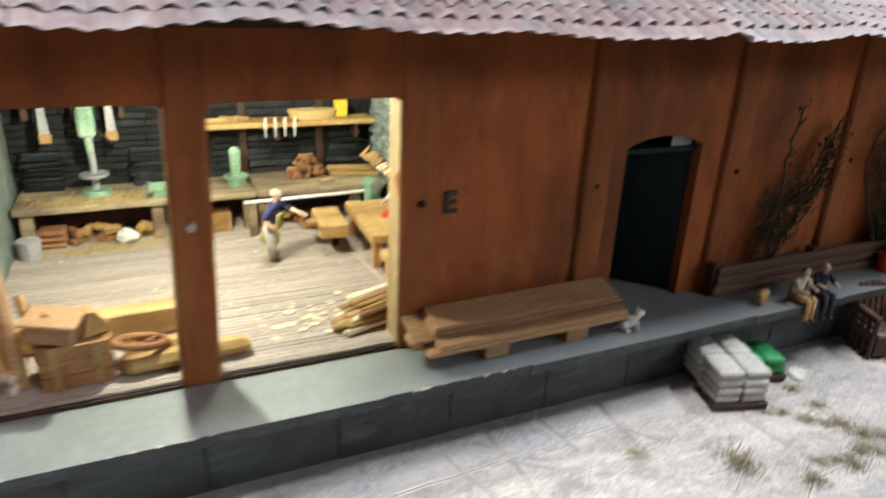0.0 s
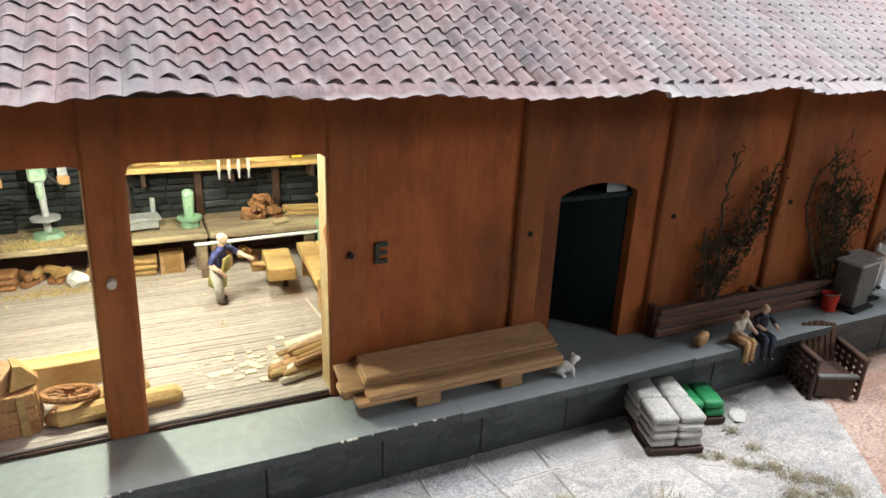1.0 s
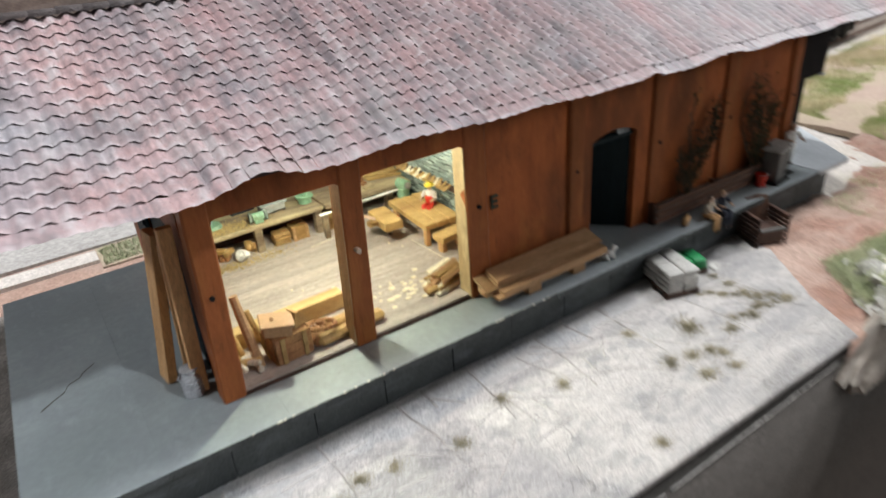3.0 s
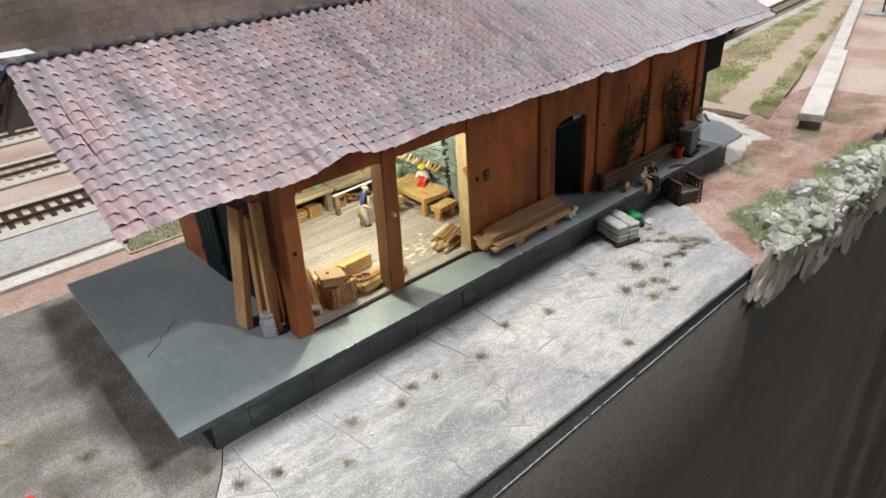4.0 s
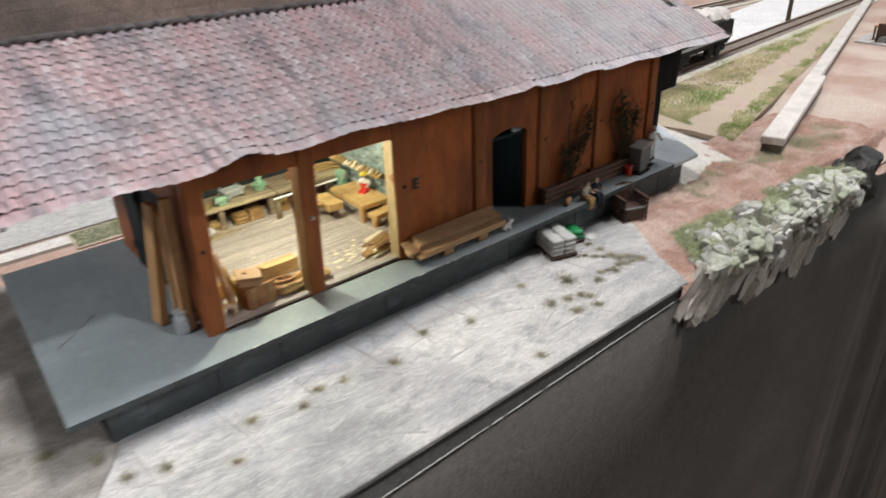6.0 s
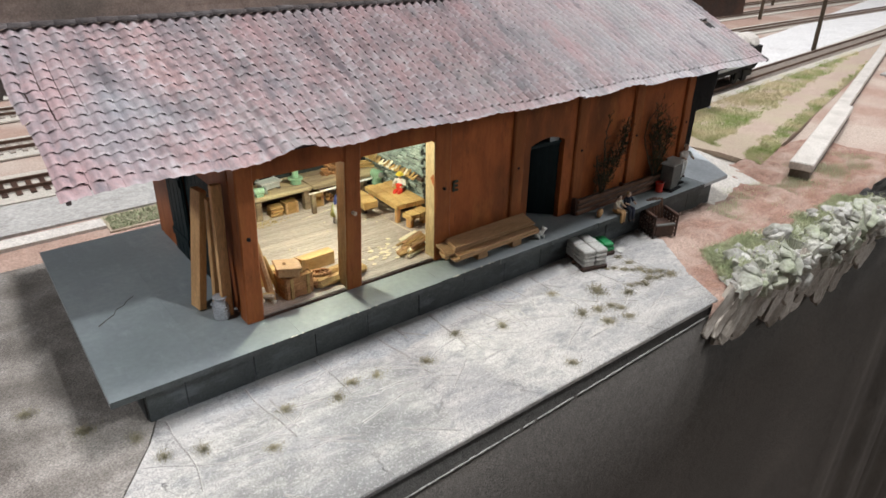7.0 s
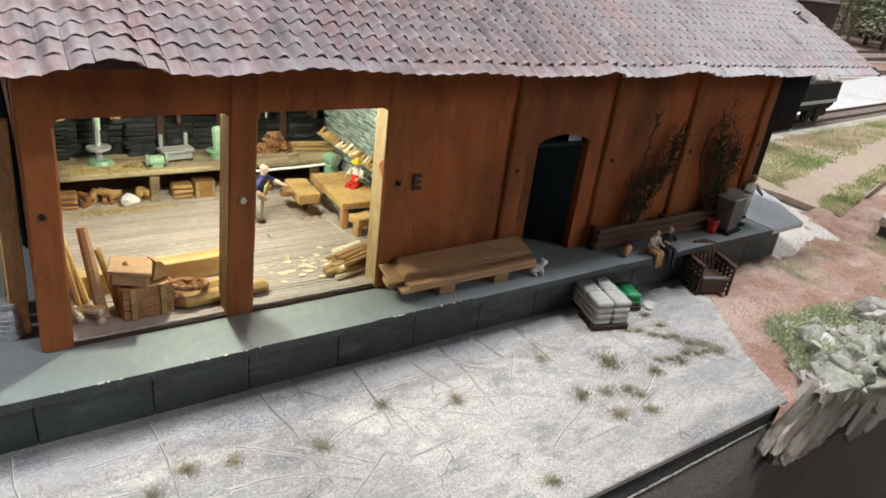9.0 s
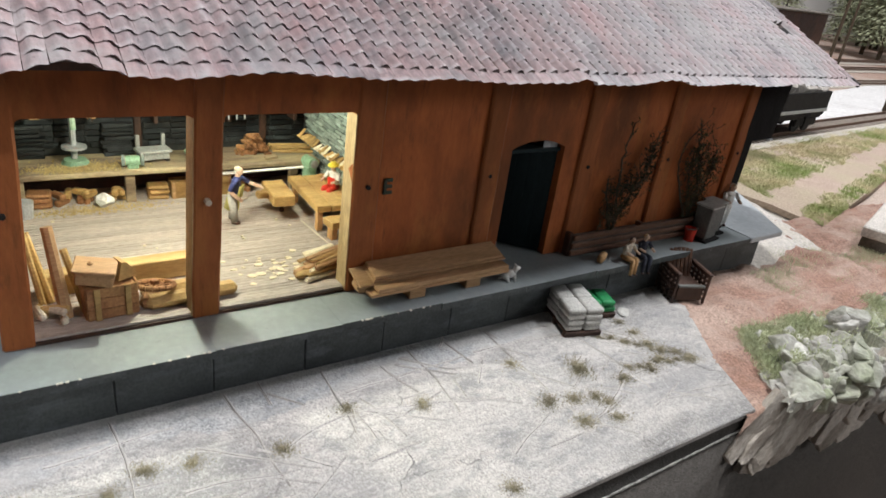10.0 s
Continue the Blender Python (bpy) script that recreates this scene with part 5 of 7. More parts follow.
rod(bm, (0, 0, 0), (0, 0, 0.3), 0.14, 0.17, 14)
solo("pail", bm, M_STEEL, "small grey pail by the bench leg", "pail", at(-4.32, 4.25, FL))

# on the shelves: boards, tubs, jars, a hat-shaped basket
bm = bmesh.new()
rod(bm, (0, 0, 0), (0, 0, 0.16), 0.30, 0.36, 18)
for v in bm.verts:
    v.co.y *= 0.55
    v.co.x *= 1.3
solo("basket", bm, M_PINE, "shallow oval yellow basket on the shelf", "basket", at(0.28, 5.32, 1.805))
timber("wood_block", "yellow box on the shelf", 0.82, 5.38, 1.805, 0.22, 0.2, 0.30, M_HAT, cat="box")
for i in range(5):
    timber("batten", "short pine board on the shelf", -1.85 + i * 0.22, 5.3 + random.uniform(-0.05, 0.1), 1.805, 0.34, 0.1, 0.07, M_YELLOW, random.uniform(-50, 50), group="boards on the shelf")
for i in range(4):
    t = thing("chisel", "pale chisel hanging from the shelf edge", "chisel", at(-0.62 + i * 0.17, 5.035, 1.55), "hanging chisels")
    bm = bmesh.new()
    rod(bm, (0, 0, 0), (0, 0, 0.15), 0.018, 0.024, 6)
    part("blade", bm, M_STEEL, t)
    bm = bmesh.new()
    rod(bm, (0, 0, 0.15), (0, 0, 0.34), 0.035, 0.028, 8)
    part("handle", bm, M_CREAM, t)
for x, w in ((-4.25, 0.5), (-3.0, 0.9)):
    timber("board", "yellow board standing on the high shelf", x, 5.36, 2.305, w, 0.08, 0.34, M_HAT if w > 0.6 else M_YELLOW, cat="board")
for i, x in enumerate((-3.95, -3.02)):
    t = thing("hand_saw", "hand tool with a tan handle hanging on the wall", "tool", at(x, 5.05, 1.62), "hanging tools")
    bm = bmesh.new()
    box(bm, -0.09, 0.09, -0.02, 0.02, 0, 0.16, 0.02)
    part("handle", bm, M_TAN, t)
    bm = bmesh.new()
    prism(bm, [(-0.07, 0.16), (0.07, 0.16), (0.04, 0.66), (-0.05, 0.66)], -0.006, 0.006)
    part("blade", bm, M_STEEL, t)
# dark slabs stacked upright behind the bench
for i in range(16):
    bm = bmesh.new()
    box(bm, -0.28, 0.28, -0.08, 0.08, 0, 0.075, 0.015, jitter=0.015)
    solo("slate_slab", bm, M_BLACKSTONE, "dark slate slab in a stack at the back of the bench", "slate", at(-2.55 + (i % 2) * -1.55 + random.uniform(-0.06, 0.06), 5.45, 0.77 + (i // 2) * 0.082, rz=random.uniform(-5, 5)), "stacked slates")

# a rail along the partition with a row of pine boards hung over it
rack = thing("board_rack", "wall rail with a row of curled pale wood pieces", "rack", at(0, 0, 0))
bm = bmesh.new()
box(bm, 1.27, 1.38, 2.3, 5.2, 1.06, 1.16, 0.012)
part("rail", bm, M_DARKWOOD, rack)
for i in range(20):
    bm = bmesh.new()
    yy = 2.55 + i * 0.135
    hh = random.uniform(0.10, 0.26)
    p = Vector((1.31, yy + random.uniform(-0.04, 0.04), 1.12 + hh * 0.6))
    q = Vector((1.17, yy + 0.02, 1.10))
    rod(bm, p, q, 0.026, 0.045, 7)
    rod(bm, q, q + Vector((-0.05, random.uniform(-0.03, 0.03), random.uniform(0.0, 0.07))), 0.045, 0.018, 7)
    part("board", bm, random.choice((M_SHAVING, M_YELLOW, M_YELLOW)), rack)


# sawing tables of thick planks
def plank_table(label, m, lx, ly, h, planks, mat):
    t = thing("plank_table", label, "table", m)
    for i in range(planks):
        bm = bmesh.new()
        w = lx / planks
        box(bm, -lx / 2 + i * w + 0.006, -lx / 2 + (i + 1) * w - 0.006, -ly / 2, ly / 2 + random.uniform(-0.03, 0.03), h - 0.14, h, 0.015)
        part("top_plank", bm, mat, t)
    for sx in (-1, 1):
        for sy in (-1, 1):
            bm = bmesh.new()
            box(bm, sx * (lx / 2 - 0.12) - 0.06, sx * (lx / 2 - 0.12) + 0.06, sy * (ly / 2 - 0.15) - 0.06, sy * (ly / 2 - 0.15) + 0.06, 0, h - 0.138, 0.01)
            part("leg", bm, M_RAW_UP, t)
    return t


plank_table("heavy orange plank table beside the stone wall", at(0.86, 3.02, FL, rz=-3), 0.92, 1.75, 0.56, 3, M_YELLOW)
plank_table("low sawn plank stool before the table", at(0.80, 1.88, FL, rz=6), 0.72, 0.36, 0.40, 2, M_YELLOW)
t = thing("saw_block", "thick pine block with a peg handle on short feet", "block", at(0.02, 3.28, FL, rz=-4))
bm = bmesh.new()
box(bm, -0.22, 0.22, -0.42, 0.5, 0.32, 0.54, 0.02)
part("body", bm, M_YELLOW, t)
bm = bmesh.new()
box(bm, -0.45, -0.215, -0.08, 0.10, 0.37, 0.50, 0.03)
part("peg_handle", bm, M_YELLOW, t)
for y in (0.1, 0.42):
    bm = bmesh.new()
    box(bm, 0.06, 0.14, y - 0.04, y + 0.04, 0, 0.322, 0.01)
    part("foot", bm, M_DARKWOOD, t)
# Pale strip standing in for the edge between lit and dark floor.
timber("board", "long pale board lying on the floor by the table", 0.36, 2.15, FL, 0.035, 1.3, 0.03, M_CREAM, 4, cat="board")

timber("batten", "thin pale batten lying on the floorboards before the bench", -0.93, 4.10, FL, 1.3, 0.05, 0.03, M_CREAM, 10)

# firewood just inside the opening
for i in range(15):
    lay = i // 5
    bm = bmesh.new()
    n = random.uniform(0.55, 0.85)
    box(bm, -n / 2, n / 2, -0.05, 0.05, 0, 0.075, 0.022, jitter=0.02)
    solo("firewood", bm, random.choice((M_YELLOW, M_SHAVING, M_RAW, M_YELLOW)), "long split yellow firewood heaped by the door post", "firewood", at(-0.28 + 0.12 * lay + random.uniform(-0.05, 0.05), 0.45 + 0.13 * (i % 5) + 0.05 * lay, FL + lay * 0.085 + random.uniform(0, 0.012), rz=random.uniform(6, 26), ry=-random.uniform(0, 6) * (lay > 0)), "firewood by the post")
# first bay: beam on blocks, crates, logs, a spoked wheel, leaning stakes
timber("beam", "long bright pine beam lying across the bay", -3.20, 1.33, FL, 2.2, 0.28, 0.33, M_PINE, 2.0, cat="beam")
timber("split_log", "thick split log lying at the edge of the floor", -2.38, 0.42, FL, 1.35, 0.26, 0.20, M_YELLOW, 4, cat="log", bev=0.07)
timber("split_log", "pale halved log behind the wheel", -2.55, 0.75, FL, 1.0, 0.24, 0.17, M_YELLOW, 8, cat="log", bev=0.06)
timber("split_log", "dark log under the spoked wheel", -2.95, 0.55, FL, 0.5, 0.24, 0.18, M_BARK, 70, cat="log", bev=0.06)
t = thing("spoked_wheel", "wooden spoked wheel lying on a log", "wheel", at(-2.87, 0.62, FL + 0.25, rx=-14, ry=6))
bm = bmesh.new()
for k in range(20):
    a0, a1 = 2 * math.pi * k / 20, 2 * math.pi * (k + 1) / 20
    rod(bm, (0.27 * math.cos(a0), 0.27 * math.sin(a0), 0), (0.27 * math.cos(a1), 0.27 * math.sin(a1), 0), 0.042, n=8)
part("rim", bm, M_BARK, t)
bm = bmesh.new()
rod(bm, (0, 0, -0.06), (0, 0, 0.07), 0.06, n=10)
part("hub", bm, M_BARK, t)
for k in range(8):
    bm = bmesh.new()
    a0 = 2 * math.pi * k / 8
    rod(bm, (0.05 * math.cos(a0), 0.05 * math.sin(a0), 0), (0.25 * math.cos(a0), 0.25 * math.sin(a0), 0), 0.016, n=5)
    part("spoke", bm, M_BARK, t)


def crate(label, m, w, d, h, mat):
    t = thing("wooden_crate", label, "crate", m)
    n = 3
    for s in (-1, 1):
        for i in range(n):
            bm = bmesh.new()
            box(bm, -w / 2, w / 2, s * d / 2 - 0.02, s * d / 2 + 0.02, i * h / n + 0.004, (i + 1) * h / n - 0.004, 0.008)
            part("side_board", bm, mat, t)
            bm = bmesh.new()
            box(bm, s * w / 2 - 0.02, s * w / 2 + 0.02, -d / 2 + 0.022, d / 2 - 0.022, i * h / n + 0.004, (i + 1) * h / n - 0.004, 0.008)
            part("side_board", bm, mat, t)
        bm = bmesh.new()
        box(bm, s * w * 0.3 - 0.04, s * w * 0.3 + 0.04, -d / 2 - 0.045, -d / 2 - 0.02, 0, h, 0.006)
        part("batten", bm, M_YELLOW, t)
    bm = bmesh.new()
    box(bm, -w / 2 + 0.021, w / 2 - 0.021, -d / 2 + 0.021, d / 2 - 0.021, 0, h - 0.03)
    part("lid", bm, mat, t)
    return t


crate("brown wooden crate standing at the edge of the floor", at(-3.50, 0.56, FL, rz=4), 0.66, 0.50, 0.50, M_BARK)
bm = bmesh.new()
box(bm, -0.25, 0.25, -0.19, 0.19, 0, 0.20, 0.025, jitter=0.02)
box(bm, -0.28, 0.27, -0.22, 0.21, 0.20, 0.245, 0.015, jitter=0.025)
ball(bm, (-0.08, 0, 0.255), 0.045, sub=1)
solo("chest", bm, M_RAW, "small tilted wooden chest on top of the crate", "chest", at(-3.66, 0.52, FL + 0.515, rz=-16, ry=9, rx=4))
bm = bmesh.new()
prism(bm, [(-0.14, 0), (0.15, 0), (0.13, 0.07), (0.01, 0.25), (-0.06, 0.27)], -0.12, 0.12)
rough_up(bm, bm.verts, 3, 0.02)
solo("wood_block", bm, M_YELLOW, "pale wedge of wood beside the chest on the crate", "offcut", at(-3.29, 0.58, FL + 0.505, rz=20))
for x0, y0, x1, y1, h, r, m in ((-4.05, 0.50, -4.15, 0.85, 1.25, 0.09, M_RAW), (-3.80, 0.60, -3.98, 0.95, 0.85, 0.06, M_YELLOW), (-4.3, 0.9, -4.45, 1.2, 1.15, 0.05, M_YELLOW), (-4.2, 1.0, -4.4, 1.3, 1.0, 0.06, M_YELLOW)):
    bm = bmesh.new()
    rod(bm, (x0, y0, FL), (x1, y1, FL + h), r, r * 0.85, 8)
    solo("stake", bm, m, "rough wooden stake leaning inside the corner", "stake", group="leaning stakes")
for i in range(7):
    timber("split_log", "tumbled pale firewood behind the corner post", -4.25 + random.uniform(-0.12, 0.2), 0.5 + random.uniform(-0.12, 0.2), FL + (i // 4) * 0.11, 0.36, 0.10, 0.10, random.choice((M_YELLOW, M_CREAM)), random.uniform(0, 180), rx=random.uniform(-8, 8), group="corner firewood", cat="firewood", bev=0.03)

# shavings and sawdust on the floor
bm = bmesh.new()
for i in range(46):
    x, y = random.gauss(-0.90, 0.38), random.gauss(1.05, 0.30)
    if i > 32:
        x, y = random.uniform(-4.2, 0.3), random.uniform(0.9, 4.2)
    r = random.uniform(0.03, 0.10) if i < 33 else random.uniform(0.015, 0.04)
    a0 = random.uniform(0, 6.3)
    pts = [(x + r * random.uniform(0.6, 1.2) * math.cos(a0 + k * 1.05), y + 0.7 * r * random.uniform(0.6, 1.2) * math.sin(a0 + k * 1.05)) for k in range(6)]
    slab(bm, pts, FL - 0.005, FL + 0.007 + 0.0005 * i)
solo("wood_shavings", bm, M_SHAVING, "pale wood shavings scattered over the floorboards", "shavings", kind="stuff")
bm = bmesh.new()
for i in range(2200):
    x, y, z = random.gauss(-3.3, 0.45), random.gauss(4.75, 0.16), 0.765
    if i > 1300:
        x, y, z = random.gauss(-3.2, 0.6), random.gauss(4.35, 0.12), FL
    if not (-4.4 < x < -1.2) or y > 5.4 or (z > 0.5 and y < 4.48):
        continue
    box(bm, x - 0.012, x + 0.012, y - 0.004, y + 0.004, z - 0.004, z + random.uniform(0.006, 0.024), 0, Matrix.Translation((x, y, 0)) @ Matrix.Rotation(random.uniform(0, 6), 4, "Z") @ Matrix.Translation((-x, -y, 0)))
solo("sawdust", bm, M_DUST, "heap of yellow sawdust on and below the bench", "sawdust", kind="stuff")

# ---- figures: plain painted shapes ----
def figure(name, label, m, shirt, legs, hair, stand=True, hat=None, lean=0.0, arms=0.5, apron=None, h=1.2, reach=False):
    mats = [shirt, legs, M_SKIN, hair, M_DARKWOOD, hat or hair, apron or shirt]
    bm = bmesh.new()
    s = h / 1.2
    z0 = 0.54 if stand else 0.08
    T = Matrix.Translation((0, 0, z0)) @ Matrix.Rotation(radians(lean), 4, "X")
    if apron:
        box(bm, -0.12, 0.12, -0.15, -0.10, 0.02, 0.30, 0.02, None, 6)
        if stand:
            rod(bm, (0, -0.01, -0.24), (0, 0, 0.10), 0.15, 0.12, 14, 6)
    ball(bm, (0, 0, 0.22), 0.18, 0, 2, (0.82, 0.58, 1.25))
    ball(bm, (0, -0.01, 0.38), 0.11, 0, 2, (1.35, 0.75, 0.75))
    rod(bm, (0, 0, 0.4), (0, -0.02, 0.54), 0.05, 0.045, 8, 2)
    ball(bm, (0, -0.03, 0.565), 0.078, 2, 2, (0.9, 1.0, 1.15))
    ball(bm, (0, 0.010, 0.59), 0.074, 3, 2, (0.98, 0.95, 0.95))
    if hat:
        rod(bm, (0, -0.02, 0.61), (0, -0.02, 0.635), 0.15, 0.14, 14, 5)
        ball(bm, (0, -0.01, 0.64), 0.095, 5, 2, (1, 1, 0.8))
    for sx in (-1, 1):
        e = (sx * 0.21, -0.10 - 0.12 * arms, 0.24 + 0.06 * arms)
        w = (sx * 0.16, -0.25 - 0.22 * arms, 0.22 + 0.16 * arms)
        if reach:
            e = (0.20, -0.20, 0.32) if sx > 0 else (-0.25, 0.02, 0.20)
            w = (0.15, -0.48, 0.30) if sx > 0 else (-0.18, -0.20, 0.05)
        rod(bm, (sx * 0.15, 0, 0.40), e, 0.055, 0.048, 8, 0)
        rod(bm, e, w, 0.042, 0.034, 8, 2)
        ball(bm, w, 0.042, 2, 1)
    bmesh.ops.transform(bm, matrix=T, verts=bm.verts)
    if stand:
        for sx in (-1, 1):
            rod(bm, (sx * 0.10, 0.06 * sx, 0.05), (sx * 0.065, 0, 0.60), 0.065, 0.10, 10, 1)
            ball(bm, (sx * 0.105, -0.03 + 0.06 * sx, 0.045), 0.065, 4, 1, (0.85, 1.6, 0.75))
        ball(bm, (0, 0, 0.58), 0.13, 1, 2, (1.15, 0.85, 0.9))
    else:
        for sx in (-1, 1):
            rod(bm, (sx * 0.075, -0.02, 0.08), (sx * 0.085, -0.36, 0.10), 0.085, 0.07, 10, 1)
            rod(bm, (sx * 0.085, -0.36, 0.11), (sx * 0.09, -0.38, -0.32), 0.065, 0.052, 10, 1)
            ball(bm, (sx * 0.09, -0.42, -0.34), 0.05, 4, 1, (0.9, 1.7, 0.75))
        ball(bm, (0, 0, 0.08), 0.13, 1, 2, (1.1, 0.9, 0.7))
    for v in bm.verts:
        v.co *= s
    return solo(name, bm, mats, label, "figurine", m, smooth=True)


figure("worker_figurine", "painted worker figurine in blue shirt and yellow apron", at(-0.95, 3.10, FL, rz=56), M_BLUE, M_SACK, M_CREAM, True, None, 10, 0.8, M_APRON, h=1.16, reach=True)
figure("worker_figurine", "seated figurine in red and white with a yellow hat", at(1.12, 3.05, FL + 0.52, rz=-60), M_WHITE, M_RED, M_DARKWOOD, False, M_HAT, 8, 0.3, M_RED, h=0.95)
figure("seated_figurine", "seated figurine in cream shirt and tan trousers", at(6.05, -0.68, 0.0, rz=6), M_CREAM, M_TAN, M_DARKWOOD, False, None, 10, 0.2, h=0.88)
figure("seated_figurine", "seated figurine in dark navy clothes", at(6.52, -0.70, 0.0, rz=-14), M_NAVY, M_NAVY, M_TAN, False, None, 6, 0.3, h=0.88)
figure("standing_figurine", "pale painted figurine beside the grey boxes", at(10.15, -0.10, -0.005, rz=-20), M_WHITE, M_WHITE, M_WHITE, True, None, 2, 0.1, h=1.15)

# bag beside the seated pair
bm = bmesh.new()
box(bm, -0.15, 0.15, -0.07, 0.07, 0, 0.22, 0.035)
bmesh.ops.subdivide_edges(bm, edges=bm.edges, cuts=2)
rough_up(bm, bm.verts, 5, 0.03)
for v in bm.verts:
    v.co.z = max(v.co.z, 0)
solo("bag", bm, M_TAN, "small tan bag lying on the platform", "bag", at(5.42, -0.62, 0, rz=20) @ Matrix.Scale(0.85, 4), smooth=True)

# ---- stack of planks on two bearers ----
for x in (1.02, 2.18):
    bm = bmesh.new()
    box(bm, x - 0.16, x + 0.16, -0.62, -0.05, 0, 0.17, 0.012)
    solo("bearer", bm, M_RAW, "square timber bearer under the plank stack", "bearer", group="bearers")
PL = [(1.60, -0.53, 0.17, 3.0, 0.22, 0.07, 0.5, 0), (1.66, -0.52, 0.24, 2.85, 0.22, 0.07, 1.0, 0), (1.50, -0.30, 0.17, 3.0, 0.22, 0.07, 0.2, 0),
      (1.46, -0.30, 0.24, 3.0, 0.22, 0.07, 0.4, 0), (1.58, -0.08, 0.17, 3.0, 0.2, 0.07, 0.0, 0), (1.58, -0.08, 0.24, 2.9, 0.2, 0.07, 0.0, 0)]
for x, y, z, lx, ly, lz, rz, rx in PL:
    timber("plank", "sawn light brown plank in a stack on the platform", x - 0.06, y, z, lx * 0.95, ly, lz, M_RAW, rz, rx, cat="plank", group="plank stack", bev=0.01)
for k, (x, lx) in enumerate(((1.42, 2.85), (1.62, 2.75), (1.60, 2.65))):
    timber("plank", "wide sawn plank lying aslant on the stack", x, -0.22, 0.335 + 0.052 * k, lx, 0.46 - 0.03 * k, 0.05, M_RAW, 0.6, 17, cat="plank", group="plank stack", bev=0.008)

# white dog figurine
bm = bmesh.new()
ball(bm, (0, 0, 0.16), 0.10, 0, 2, (1.1, 0.75, 1.0))
ball(bm, (-0.10, 0, 0.10), 0.09, 0, 2)
ball(bm, (0.12, 0, 0.30), 0.065, 0, 2, (1.25, 0.85, 0.9))
rod(bm, (0.07, 0, 0.2), (0.11, 0, 0.3), 0.055, 0.05, 8)
for y in (-0.05, 0.05):
    rod(bm, (0.09, y, 0.16), (0.11, y, 0.0), 0.028, 0.025, 6)
    rod(bm, (-0.10, y * 1.3, 0.08), (-0.03, y * 1.5, 0.0), 0.035, 0.028, 6)
    ball(bm, (0.09, y, 0.355), 0.028, 0, 1)
rod(bm, (-0.17, 0, 0.06), (-0.26, 0.02, 0.03), 0.018, 0.012, 5)
solo("dog_figurine", bm, M_WHITE, "small white sitting dog figurine on the platform", "figurine", at(3.02, -0.62, -0.004, rz=-20) @ Matrix.Scale(0.85, 4), smooth=True)

# ---- planter of stacked half-logs and the climbing shrubs ----
planter = thing("planter", "low planter of three dark brown rails against the wall", "planter", at(0, 0, 0))
for i in range(3):
    bm = bmesh.new()
    box(bm, 4.86 + 0.02 * i, 9.02, -0.26, -0.19, 0.02 + i * 0.165, 0.145 + i * 0.165, 0.025)
    rough_up(bm, bm.verts, 1.1, 0.02)
    part("rail", bm, M_PLANTER, planter)
for x in (4.90, 7.0, 8.98):
    bm = bmesh.new()
    box(bm, x - 0.05, x + 0.05, -0.185, -0.02, 0, 0.5, 0.01)
    part("end_board", bm, M_DARKWOOD, planter)
bm = bmesh.new()
box(bm, 4.95, 8.94, -0.185, -0.015, 0.01, 0.40)
part("soil", bm, M_DARKCONC, planter)


def shrub(label, m, arms, bush, seed):
    """A trained shrub: bent main arms flat on the wall, short side twigs, small clumped leaves."""
    rnd = random.Random(seed)
    t = thing("climbing_shrub", label, "shrub", m)
    twigs, leaves = bmesh.new(), bmesh.new()

    def leaf(c):
        a = Vector((rnd.uniform(-1, 1), rnd.uniform(-1, 1), rnd.uniform(-1, 1))).normalized() * rnd.uniform(0.018, 0.042)
        b = a.cross(Vector((rnd.uniform(-1, 1), rnd.uniform(-1, 1), 0.3))).normalized() * 0.016
        leaves.faces.new([leaves.verts.new(c + q) for q in (-a, b, a, -b)])

    for pts, r, dense in arms:
        p = [Vector((x, rnd.uniform(-0.08, 0.02), z)) for x, z in pts]
        for a, b in zip(p[:-1], p[1:]):
            n = max(2, int((b - a).length / 0.12))
            q0 = a
            for k in range(n):
                q1 = a.lerp(b, (k + 1) / n) + Vector((rnd.gauss(0, 0.02), rnd.gauss(0, 0.01), rnd.gauss(0, 0.012))) * (k + 1 < n)
                rod(twigs, q0, q1, r, r * 0.95, 5, caps=False)
                r = max(r * 0.955, 0.008)
                for _ in range(dense):
                    d = Vector((rnd.choice((-1, 1)) * rnd.uniform(0.3, 1), rnd.uniform(-0.5, 0.1), rnd.uniform(0.0, 1.1))).normalized()
                    e = q1 + d * rnd.uniform(0.06, 0.24)
                    e.y = min(e.y, 0.06)
                    rod(twigs, q1, e, 0.011, 0.006, 4, caps=False)
                    for _ in range(rnd.randint(0, 3)):
                        leaf(q1.lerp(e, rnd.uniform(0.4, 1.1)) + Vector((rnd.gauss(0, 0.03), rnd.uniform(-0.05, 0.0), rnd.gauss(0, 0.03))))
                q0 = q1
    for cx, cz, rx_, rz_, n in bush:
        for _ in range(n):
            c = Vector((cx + rnd.gauss(0, rx_), rnd.uniform(-0.14, 0.05), max(cz + rnd.gauss(0, rz_), 0.0)))
            e = c + Vector((rnd.gauss(0, 0.09), rnd.uniform(-0.04, 0.02), rnd.uniform(0.02, 0.17)))
            rod(twigs, c, e, 0.009, 0.005, 4, caps=False)
            for _ in range(2):
                leaf(e + Vector((rnd.gauss(0, 0.03), rnd.uniform(-0.03, 0.0), rnd.gauss(0, 0.03))))
    part("branchwork", twigs, M_TWIG, t)
    part("leaves", leaves, M_LEAF, t, kind="stuff")


